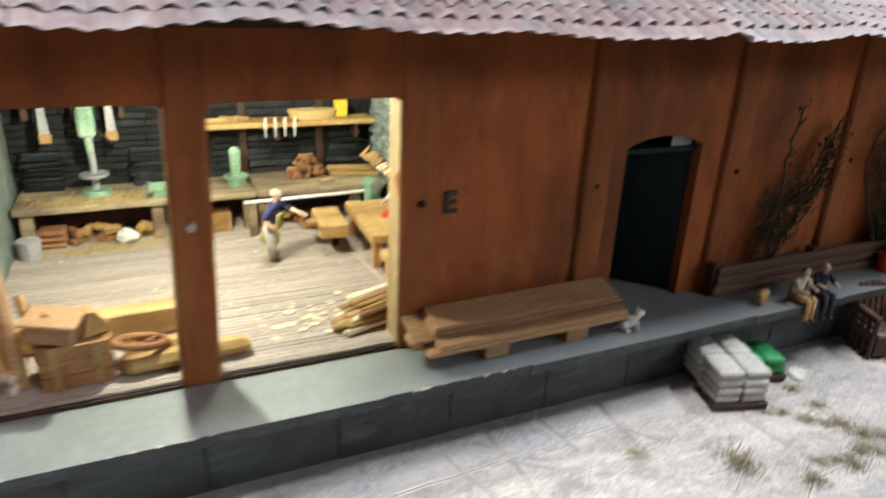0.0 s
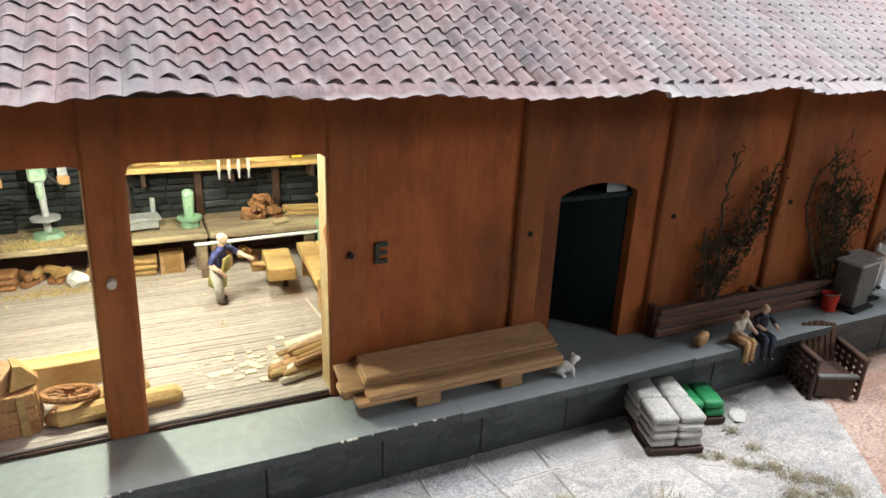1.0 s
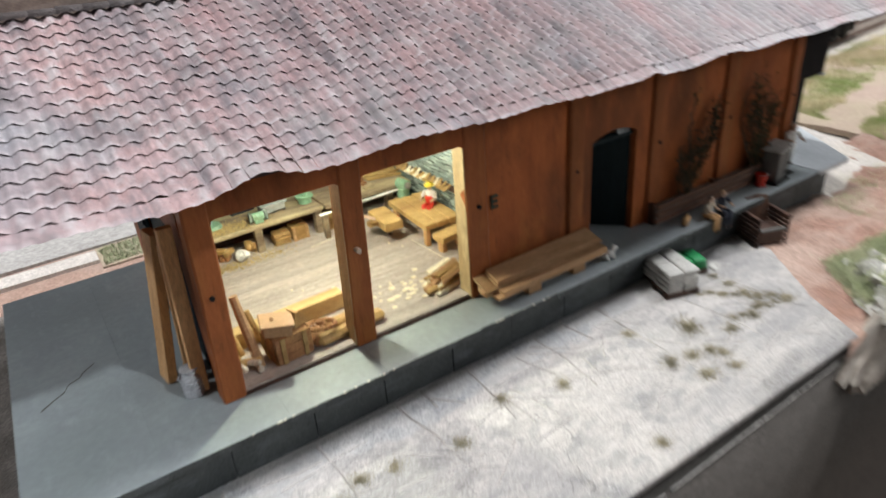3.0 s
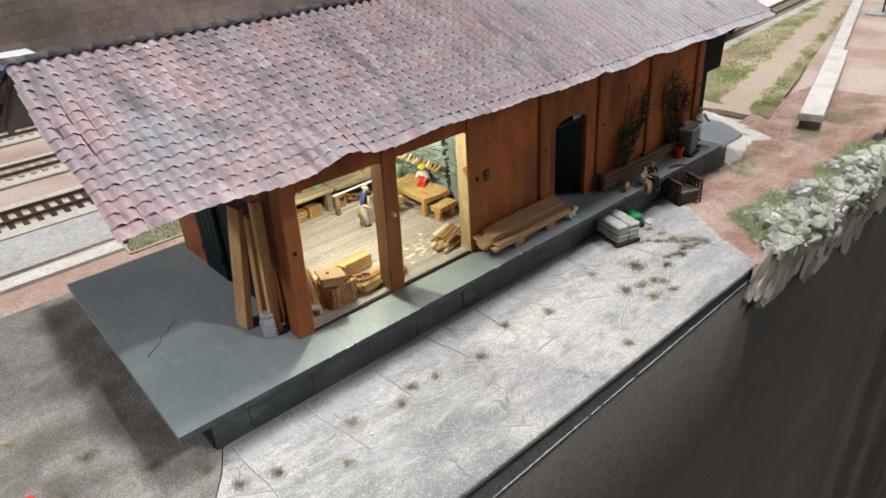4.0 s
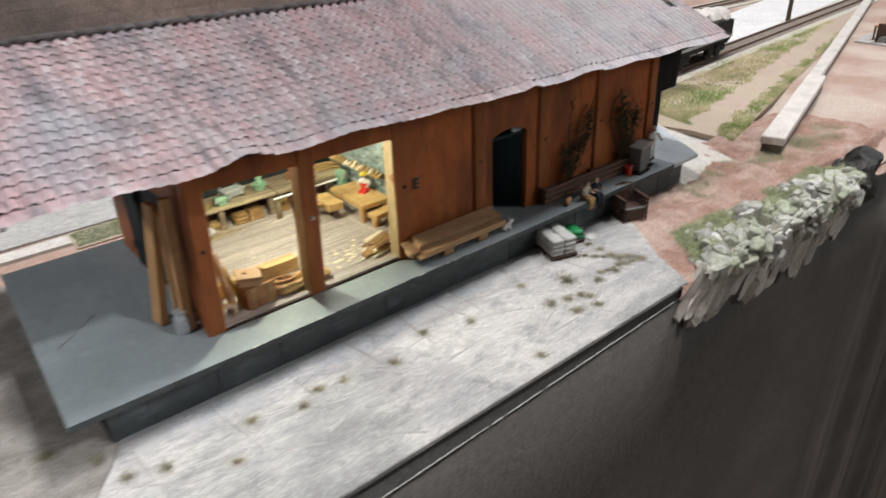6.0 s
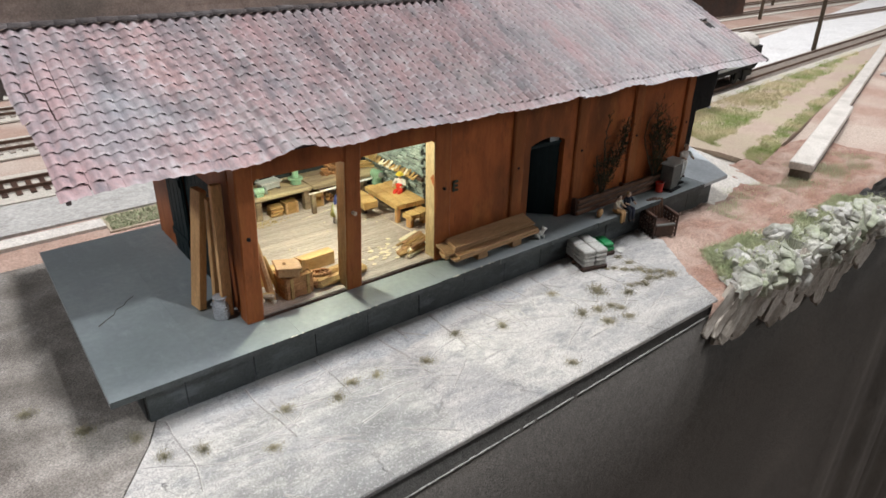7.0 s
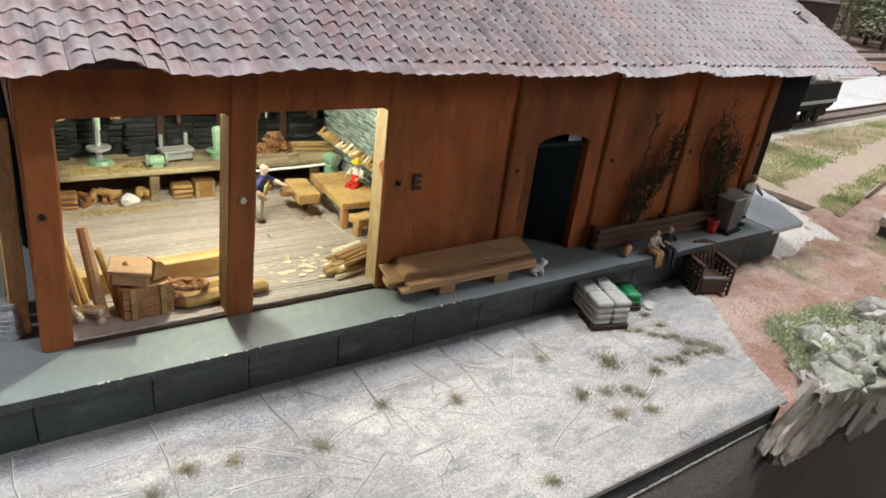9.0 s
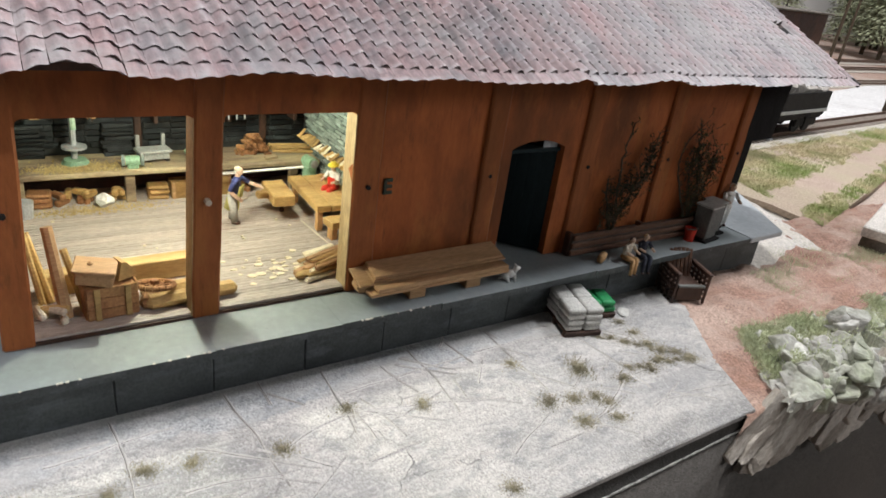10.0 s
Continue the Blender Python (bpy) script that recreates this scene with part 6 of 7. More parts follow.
shrub("bare brown climbing shrub trained in a V on the wall", at(5.95, -0.09, 0.40), (
    (((0.0, 0.0), (0.02, 0.8), (-0.05, 1.5), (0.02, 2.35)), 0.034, 1), (((0.05, 0.0), (0.4, 0.7), (0.75, 1.3), (0.95, 2.1)), 0.034, 3),
    (((0.0, 0.1), (-0.22, 0.6), (-0.28, 1.15)), 0.024, 3), (((0.1, 0.2), (0.55, 1.0), (0.85, 1.2)), 0.024, 3)), ((0.0, 0.45, 0.17, 0.28, 190), (0.45, 0.95, 0.18, 0.22, 160), (0.8, 1.5, 0.12, 0.25, 110)), 4)
shrub("dense climbing shrub with two bowed arms on the wall", at(8.55, -0.09, 0.40), (
    (((0.0, 0.0), (-0.5, 0.75), (-0.85, 1.4), (-0.6, 1.9), (-0.35, 2.25)), 0.032, 1), (((0.05, 0.0), (0.1, 0.8), (-0.1, 1.5), (-0.35, 2.25)), 0.032, 3),
    (((0.1, 0.0), (0.35, 0.6), (0.55, 1.35)), 0.026, 3), (((0.0, 0.1), (-0.2, 0.9), (-0.35, 1.6)), 0.022, 3)), ((0.1, 0.5, 0.17, 0.28, 180), (-0.15, 1.35, 0.2, 0.35, 200), (0.45, 1.2, 0.14, 0.2, 110)), 9)

# ---- by the far end of the platform ----
bm = bmesh.new()
rod(bm, (0, 0, 0), (0, 0, 0.34), 0.12, 0.155, 16, caps=False)
rod(bm, (0, 0, 0), (0, 0, 0.02), 0.14, n=16)
rod(bm, (0, 0, 0.33), (0, 0, 0.35), 0.165, n=16, caps=False)
bucket = thing("bucket", "red bucket standing on the platform", "bucket", at(8.5, -0.42, -0.008) @ Matrix.Scale(0.85, 4))
part("body", bm, M_RED, bucket)
bm = bmesh.new()
for k in range(8):
    a0, a1 = math.pi * k / 8, math.pi * (k + 1) / 8
    rod(bm, (0.18 * math.cos(a0), -0.16 * math.sin(a0), 0.34 + 0.04 * math.sin(a0)), (0.18 * math.cos(a1), -0.16 * math.sin(a1), 0.34 + 0.04 * math.sin(a1)), 0.008, n=4)
part("handle", bm, M_STEEL, bucket)


def cabinet(m, w, d, h, label):
    t = thing("grey_box", label, "box", m)
    bm = bmesh.new()
    box(bm, -w / 2, w / 2, -d / 2, d / 2, 0.05, h, 0.02)
    part("body", bm, M_BOXGREY, t)
    bm = bmesh.new()
    box(bm, -w / 2 - 0.03, w / 2 + 0.03, -d / 2 - 0.03, d / 2 + 0.03, h, h + 0.05, 0.015)
    part("lid", bm, M_SACK, t)
    bm = bmesh.new()
    box(bm, -w / 2 - 0.08, w / 2 + 0.1, -d / 2 - 0.08, d / 2 + 0.08, 0, 0.05, 0.01)
    part("plinth", bm, M_BLACK, t)


cabinet(at(8.98, -0.42, -0.005, rz=8), 0.48, 0.40, 0.80, "tall grey box with a pale lid on the platform")
cabinet(at(9.5, -0.20, -0.005, rz=4), 0.36, 0.40, 0.76, "narrow grey box beside the tall one")

# ---- pallets of sacks in the yard ----


def sack_pallet(name, label, m, cols, rows, layers, sx, sy, sz, mat, words, twine):
    t = thing(name, label, "pallet", m)
    w, d = cols * sx, rows * sy
    for i in range(3):
        bm = bmesh.new()
        y = -d / 2 + 0.06 + i * (d - 0.12) / 2
        box(bm, -w / 2 - 0.02, w / 2 + 0.02, y - 0.05, y + 0.05, 0, 0.09, 0.006)
        part("runner", bm, M_DARKWOOD, t)
    for i in range(5):
        bm = bmesh.new()
        x = -w / 2 + 0.07 + i * (w - 0.14) / 4
        box(bm, x - 0.08, x + 0.08, -d / 2 - 0.02, d / 2 + 0.02, 0.09, 0.12, 0.006)
        part("deck_board", bm, M_DARKWOOD, t)
    bm = bmesh.new()
    geo = box(bm, -sx / 2 + 0.008, sx / 2 - 0.008, -sy / 2 + 0.008, sy / 2 - 0.008, 0, sz - 0.004, 0.032)
    bmesh.ops.bevel(bm, geom=list(bm.edges), offset=0.010, segments=1, affect="EDGES")
    me = finish(bm, "sack", mat, True)
    for k in range(layers):
        for i in range(cols):
            for j in range(rows):
                ob = new("sack", me)
                ob.matrix_basis = m @ at(-w / 2 + (i + 0.5) * sx + random.uniform(-0.015, 0.015), -d / 2 + (j + 0.5) * sy + random.uniform(-0.015, 0.015), 0.12 + k * sz, rz=random.uniform(-2, 2))
                tagged(ob, words, "sack", twine)
    return t


sack_pallet("pallet", "dark wooden pallet loaded with grey sacks in the yard", at(4.36, -1.12, GROUND, rz=-17), 2, 2, 4, 0.37, 0.52, 0.12, M_SACK, "grey paper cement sack stacked on a pallet", "grey sacks")
sack_pallet("pallet", "small wooden pallet loaded with green sacks", at(5.15, -0.95, GROUND, rz=-17), 2, 1, 2, 0.33, 0.58, 0.13, M_GREENSACK, "bright green plastic sack stacked on a pallet", "green sacks")
bm = bmesh.new()
ball(bm, (0, 0, 0.015), 0.17, 0, 3, (1.3, 0.7, 0.18))
rough_up(bm, bm.verts, 6, 0.04)
for v in bm.verts:
    v.co.z = max(v.co.z, 0)
solo("sack", bm, M_SACK, "empty pale sack lying flat on the yard", "sack", at(5.75, -1.25, GROUND, rz=30), smooth=True)


# ---- dark slatted armchair below the platform ----
def armchair(m):
    t = thing("slatted_armchair", "dark brown woven armchair with a slatted back", "armchair", m)
    bm = bmesh.new()
    box(bm, -0.36, 0.36, -0.36, 0.30, 0.30, 0.40, 0.02)
    part("seat", bm, M_DARKWOOD, t)
    bm = bmesh.new()
    box(bm, -0.34, 0.34, -0.42, -0.36, 0.06, 0.42, 0.015)
    part("front_board", bm, M_DARKWOOD, t)
    bm = bmesh.new()
    box(bm, -0.36, 0.36, -0.46, -0.36, 0.40, 0.46, 0.012)
    part("front_rail", bm, M_BOXGREY, t)
    for i in range(6):
        bm = bmesh.new()
        x = -0.27 + i * 0.108
        mm = Matrix.Translation((x, 0.20, 0.38)) @ Matrix.Rotation(radians(-18), 4, "X")
        box(bm, -0.046, 0.046, -0.02, 0.02, 0, 0.72 - 0.02 * abs(i - 2.5), 0.012, mm)
        part("back_slat", bm, M_PLANTER, t)
    for s in (-1, 1):
        bm = bmesh.new()
        for i in range(6):
            rod(bm, (s * 0.42, -0.44, 0.08 + i * 0.115), (s * 0.42, 0.40, 0.08 + i * 0.115), 0.034, n=6)
        part("arm_weave", bm, M_DARKWOOD, t)
        for i in range(6):
            bm = bmesh.new()
            y = -0.42 + i * 0.165
            rod(bm, (s * 0.42, y, 0.0), (s * 0.42, y, 0.72), 0.036, n=6)
            part("arm_stake", bm, M_DARKWOOD, t)
        bm = bmesh.new()
        box(bm, s * 0.42 - 0.06, s * 0.42 + 0.06, -0.46, 0.42, 0.70, 0.76, 0.02)
        part("arm_rest", bm, M_DARKWOOD, t)
    return t


ch = armchair(at(7.66, -1.12, GROUND, rz=-22))
ch.scale = (0.9, 0.9, 0.95)

# ---- boards and can leaning at the gable ----
for x0, y0, x1, y1, w, d, h, rz in ((-5.38, 1.30, -4.98, 1.40, 0.38, 0.16, 2.62, 8), (-5.10, 0.95, -4.95, 1.0, 0.24, 0.12, 2.50, -6), (-5.02, 0.60, -4.90, 0.50, 0.12, 0.22, 2.9, 4)):
    bm = bmesh.new()
    box(bm, -d / 2, d / 2, -w / 2, w / 2, 0, h, 0.012)
    tilt = math.degrees(math.atan2(x1 - x0, h))
    solo("board", bm, M_RAW_UP, "upright sawn board leaning on the gable wall", "board", at(x0, y0, 0.0, rz=rz, ry=tilt), "leaning boards")
can = thing("milk_can", "small dented grey metal milk can on the platform", "milk can", at(-5.13, 0.62, -0.004) @ Matrix.Scale(1.0, 4))
bm = bmesh.new()
rod(bm, (0, 0, 0), (0, 0, 0.34), 0.16, 0.15, 18)
part("body", bm, M_STEEL, can)
for k in range(4):
    bm = bmesh.new()
    rod(bm, (0, 0, 0.05 + k * 0.075), (0, 0, 0.07 + k * 0.075), 0.17, n=18)
    part("rib", bm, M_STEEL, can)
bm = bmesh.new()
rod(bm, (0, 0, 0.34), (0, 0, 0.42), 0.15, 0.11, 18)
rod(bm, (0, 0, 0.42), (0, 0, 0.47), 0.11, 0.14, 18)
part("neck", bm, M_STEEL, can)
bm = bmesh.new()
rod(bm, (0, 0, 0.47), (0, 0, 0.50), 0.145, n=18)
part("lid", bm, M_STEEL, can)
for s in (-1, 1):
    bm = bmesh.new()
    rod(bm, (s * 0.15, 0, 0.32), (s * 0.20, 0, 0.36), 0.012, n=5)
    rod(bm, (s * 0.20, 0, 0.36), (s * 0.15, 0, 0.42), 0.012, n=5)
    part("handle", bm, M_STEEL, can)

# ---- weeds in the cracks ----
tufts = []
for k in range(5):
    bm = bmesh.new()
    for i in range(460):
        a0, lean = random.uniform(0, 6.3), random.uniform(0.1, 1.0)
        r = abs(random.gauss(0, 0.10))
        h = random.uniform(0.02, 0.10)
        p = Vector((r * math.cos(a0), r * math.sin(a0), 0))
        a1 = random.uniform(0, 6.3)
        q = p + Vector((math.cos(a1) * lean * h, math.sin(a1) * lean * h, h * 0.8))
        n = Vector((-math.sin(a1), math.cos(a1), 0)) * 0.0027
        mid = (p + q) / 2 + Vector((0, 0, 0.02))
        bm.faces.new([bm.verts.new(c) for c in (p - n, p + n, mid + n * 0.8, mid - n * 0.8)])
        bm.faces.new([bm.verts.new(c) for c in (mid - n * 0.8, mid + n * 0.8, q)])
    tufts.append(finish(bm, "weed_tuft", M_WEED))
W = [(3.38, -2.40, 1.5), (0.34, -2.12, 0.9), (-1.89, -2.18, 0.9), (3.95, -2.93, 1.0), (2.32, -1.81, 0.8), (-4.96, -1.80, 0.9), (-3.54, -1.84, 0.9), (-4.0, -2.1, 0.9), (-3.0, -1.95, 0.8), (-0.75, -1.75, 0.9),
     (2.7, -3.0, 1.0), (3.1, -3.1, 0.9), (2.24, -2.88, 1.1), (3.2, -3.3, 0.8), (2.47, -3.51, 1.1), (3.05, -3.65, 0.8), (4.66, -2.93, 0.9), (5.1, -2.75, 0.7), (5.65, -2.98, 1.0), (5.25, -2.3, 0.9), (5.35, -2.55, 0.9),
     (5.35, -1.5, 0.7), (5.33, -1.9, 0.8), (4.9, -2.1, 0.7), (5.6, -2.7, 0.7), (0.55, -4.1, 0.8), (-8.9, 1.0, 1.0), (-8.15, -0.15, 1.1), (-7.45, -0.9, 0.9), (-9.6, 0.3, 1.0), (-7.2, -1.65, 0.9), (-6.6, -1.9, 1.0),
     (-9.9, 2.4, 1.0), (-5.6, -2.6, 0.8)]
W += [(4.35 + 0.17 * k + random.uniform(-0.05, 0.05), -1.55 - 0.175 * k + random.uniform(-0.05, 0.05), random.uniform(0.5, 0.8)) for k in range(9)]
W += [(4.3 + 0.22 * k, -2.72 - 0.03 * k + random.uniform(-0.04, 0.04), random.uniform(0.5, 0.75)) for k in range(6)]
for x, y, s in W:
    ob = new("weed_tuft", random.choice(tufts))
    ob.matrix_basis = at(x, y, GROUND - 0.005, rz=random.uniform(0, 360)) @ Matrix.Diagonal((s * 1.25, s, s, 1))
    tagged(ob, "tuft of dry olive weed in a crack of the concrete", "weed", "yard weeds")
# flat moss along the cracks
bm = bmesh.new()
for x, y, s in W[:26]:
    for i in range(60):
        c = Vector((x + random.gauss(0, 0.14), y + random.gauss(0, 0.07), GROUND))
        h = random.uniform(0.008, 0.035)
        a0 = random.uniform(0, 6.3)
        n = Vector((math.cos(a0), math.sin(a0), 0)) * 0.012
        bm.faces.new([bm.verts.new(q) for q in (c - n, c + n, c + Vector((random.uniform(-0.02, 0.02), 0, h)))])
solo("moss", bm, M_WEED, "thin moss and grass along the cracks", "moss", kind="stuff")

# ---- rocks along the edge ----
bm = bmesh.new()
ball(bm, (0, 0, 0.0), 1.0, 0, 4, (0.85, 0.65, 0.9))
rough_up(bm, bm.verts, 1.4, 0.35)
rough_up(bm, bm.verts, 4, 0.12)
solo("dark_boulder", bm, M_LUMP, "black painted lump at the end of the rocks", "boulder", at(16.6, -4.2, GROUND - 0.35))
outcrop = thing("rock_outcrop", "pale plaster rock outcrop with moss along the layout edge", "rocks", at(0, 0, 0))


def broken(x, y, size, seed):
    """Height of a broken rock face: tilted flat pieces, each at a level of its own."""
    d, p = noise.voronoi((x * size + 0.35 * noise.noise((x, y, seed)), y * size * 1.25, seed))
    c = p[0]
    lift = noise.cell(c * 37.7 + Vector((0.5, 0.5, 0.5)))
    tx, ty = noise.cell(c * 17.3 + Vector((3.5, 0.5, 0.5))) - 0.3, noise.cell(c * 23.1 + Vector((0.5, 7.5, 0.5))) - 0.5
    return lift + 0.55 * (tx * (x * size - c.x) + ty * (y * size * 1.25 - c.y)) - 0.3 * math.exp(-((d[1] - d[0]) / 0.10) ** 2)


def ridge_z(x, y):
    b = ridge_back(x)
    f = min(max((y + 4.8) / (b + 4.8), 0), 1)
    body = math.sin(math.pi * min(f * 1.05 + 0.22, 1.0)) ** 0.7
    rise = min(1.0, 0.45 + (x - 6.05) / 1.2)
    return GROUND - 0.06 + rise * body * (0.36 + 0.22 * noise.noise((x * 0.8, y * 0.8, 4.0)) + 0.24 * broken(x, y, 0.95, 2.0) + 0.07 * broken(x, y, 2.2, 5.0) + 0.02 * broken(x, y, 4.6, 7.0) + 0.02 * noise.noise((x * 6, y * 6, 2.0)))


nx, ny = 300, 64
verts, faces = [], []
for i in range(nx + 1):
    x = 6.05 + 9.5 * i / nx
    for j in range(ny + 1):
        y = -4.82 + (ridge_back(x) + 4.82) * j / ny
        z = ridge_z(x, y)
        q = Vector(noise.noise_vector((x * 3, y * 3, 1))) * 0.04
        verts.append((K * (x + q.x), K * (y + q.y), K * (z - (0.25 if j == 0 else 0))))
for i in range(nx):
    for j in range(ny):
        a0 = i * (ny + 1) + j
        faces.append((a0, a0 + ny + 1, a0 + ny + 2, a0 + 1))
me = bpy.data.meshes.new("rock_ridge")
me.from_pydata(verts, [], faces)
me.materials.append(M_ROCKBED)
ridge = new("rock_ridge", me)
ridge.parent = outcrop
rocks = []
for k in range(9):
    # a chunk with broken faces: the hull of a few points, its edges worn off
    bm = bmesh.new()
    for q in range(15):
        d = Vector((random.gauss(0, 1), random.gauss(0, 1), random.gauss(0, 1))).normalized()
        bm.verts.new(d * random.uniform(0.75, 1.15))
    hull = bmesh.ops.convex_hull(bm, input=bm.verts)
    bmesh.ops.delete(bm, geom=[g for g in hull["geom_interior"] if isinstance(g, bmesh.types.BMVert)], context="VERTS")
    bmesh.ops.bevel(bm, geom=list(bm.edges), offset=0.07, segments=1, affect="EDGES")
    bmesh.ops.triangulate(bm, faces=bm.faces)
    bmesh.ops.subdivide_edges(bm, edges=[e for e in bm.edges if e.calc_length() > 0.3], cuts=2)
    bmesh.ops.triangulate(bm, faces=bm.faces)
    rough_up(bm, bm.verts, 1.9, 0.08)
    rough_up(bm, bm.verts, 5.0, 0.03)
    rocks.append(finish(bm, "rock", M_ROCK))
for i in range(175):
    x = 6.35 + 9.0 * random.random() ** 1.15
    b = ridge_back(x)
    # a row of larger pale boulders along the front, smaller ones up to the moss
    y = random.gauss(-4.55, 0.13) if i % 3 == 0 else random.uniform(-4.6, b - 0.15)
    s = random.uniform(0.20, 0.44) if i % 3 == 0 else random.uniform(0.14, 0.36)
    ob = piece("rock", random.choice(rocks), outcrop, at(x, y, ridge_z(x, y) - (0.16 if i % 3 == 0 else 0.0) - 0.25 * random.random() * (i % 6 == 0), rz=random.uniform(0, 360), rx=random.uniform(-30, 30)))
    ob.scale = (s * random.uniform(0.9, 1.5), s, s * random.uniform(0.6, 1.0))
# a few pale chunks hang down the front face further on
for i in range(30):
    x = random.uniform(8.5, 15.4)
    s = random.uniform(0.18, 0.36)
    ob = piece("rock", random.choice(rocks), outcrop, at(x, -4.72, GROUND - random.uniform(0.05, 0.75), rz=random.uniform(0, 360), rx=random.uniform(-30, 30)))
    ob.scale = (s, s * 0.8, s * random.uniform(1.0, 1.7))
# long shaly plates of plaster hanging aslant over the front board
for i in range(38):
    x = 5.95 + i * 0.25 + random.uniform(-0.07, 0.07)
    far = max(0.0, (x - 8.5) / 6.0)
    n = random.uniform(1.0, 1.8) * max(0.75, 1 - 0.3 * far)
    w = random.uniform(0.34, 0.64)
    bm = bmesh.new()
    pts = [(0.35, -w * 0.5), (0.3, w * 0.5), (-n * 0.3, w * random.uniform(0.4, 0.6)), (-n * 0.7, w * random.uniform(0.2, 0.5)), (-n * random.uniform(0.9, 1.0), w * random.uniform(0.05, 0.25)), (-n * random.uniform(0.86, 1.0), -w * random.uniform(0.15, 0.35)), (-n * 0.75, -w * random.uniform(0.35, 0.6)), (-n * 0.3, -w * random.uniform(0.4, 0.6))]
    prism(bm, pts, -0.075, 0.075)
    bmesh.ops.bevel(bm, geom=list(bm.edges), offset=0.015, segments=1, affect="EDGES")
    bmesh.ops.triangulate(bm, faces=bm.faces)
    bmesh.ops.subdivide_edges(bm, edges=bm.edges, cuts=2)
    rough_up(bm, bm.verts, 1.6, 0.05)
    rough_up(bm, bm.verts, 6.0, 0.018)
    ob = part("rock_slab", bm, M_ROCKSLAB, outcrop)
    ob.matrix_basis = at(x, -4.52 - 0.05 * (i % 4), GROUND - 0.14 - 0.20 * (i % 3) - 0.6 * min(1.0, max(0.0, (x - 6.5) / 6.0)) * (i % 3) / 2 + random.uniform(-0.06, 0.06), rz=random.uniform(-4, 5), rx=random.uniform(-26, -10), ry=-random.uniform(36, 47))
bm = bmesh.new()
rng = random.Random(21)
for i in range(52000):
    x = 6.5 + 9 * rng.random()
    if i > 38000:
        # sparse flock on the earth
        x, y = rng.uniform(10.5, 21), rng.gauss(-1.15, 0.65)
        y -= 0.15 * max(0, x - 15)
        if noise.noise((x * 0.7, y * 0.9, 3)) > rng.uniform(-0.25, 0.3) and y < -0.1 and not (x < 12.4 and y > -1.0):
            c, n = Vector((x, y, GROUND - 0.03)), Vector((0.012, 0, 0))
            bm.faces.new([bm.verts.new(q) for q in (c - n, c + n, c + Vector((rng.uniform(-0.05, 0.05), rng.uniform(-0.05, 0.05), rng.uniform(0.08, 0.16))))])
        continue
    b = ridge_back(x)
    if i < 3800:
        # the thick patch on the inner flank
        x = rng.uniform(6.7, 8.4)
        b = ridge_back(x)
        y = b - abs(rng.gauss(0, 0.30)) + 0.02 + rng.gauss(0, 0.13)
        if noise.noise((x * 1.3, y * 1.3, 4)) < -0.25:
            continue
    else:
        y = b - abs(rng.gauss(0, 0.75)) + rng.gauss(0, 0.10)
        if noise.noise((x * 1.1, y * 1.1, 9)) < rng.uniform(-0.25, 0.1) or y < -4.5:
            continue
    c = Vector((x, y, (ridge_z(x, y) if y < b else GROUND) + 0.16 * rng.random() * (y < b)))
    h = rng.uniform(0.03, 0.09)
    a0 = rng.uniform(0, 6.3)
    n = Vector((math.cos(a0), math.sin(a0), 0)) * 0.012
    bm.faces.new([bm.verts.new(q) for q in (c - n, c + n, c + Vector((rng.uniform(-0.05, 0.05), rng.uniform(-0.05, 0.05), h)))])
solo("moss", bm, M_MOSS, "bright green flock moss between the rocks", "moss", kind="stuff")

# ---- red toy truck ----
truck = thing("red_truck", "bright red toy truck with an open tray", "truck", at(-10.5, -0.95, GROUND, rz=14))
bm = bmesh.new()
box(bm, -0.8, 0.8, -0.62, 0.62, 0.42, 0.50, 0.01)
for s in (-1, 1):
    box(bm, -0.8, 0.8, s * 0.60 - 0.03, s * 0.60 + 0.03, 0.50, 0.74, 0.012)
    box(bm, s * 0.78 - 0.03, s * 0.78 + 0.03, -0.57, 0.57, 0.50, 0.74, 0.012)
part("tray", bm, M_RED, truck)
bm = bmesh.new()
box(bm, -1.65, -0.90, -0.52, 0.52, 0.35, 1.15, 0.06)
part("cab", bm, M_RED, truck)
bm = bmesh.new()
box(bm, -1.6, 0.75, -0.35, 0.35, 0.26, 0.418, 0.01)
part("chassis", bm, M_BLACK, truck)
for x in (-1.25, -0.2, 0.45):
    for s in (-1, 1):
        bm = bmesh.new()
        rod(bm, (x, s * 0.42, 0.24), (x, s * 0.60, 0.24), 0.24, n=18)
        w = part("wheel", bm, M_BLACK, truck)
        bm = bmesh.new()
        rod(bm, (x, s * 0.601, 0.24), (x, s * 0.62, 0.24), 0.11, n=12)
        part("rim", bm, M_STEEL, w)

# ---- tracks behind the shed ----


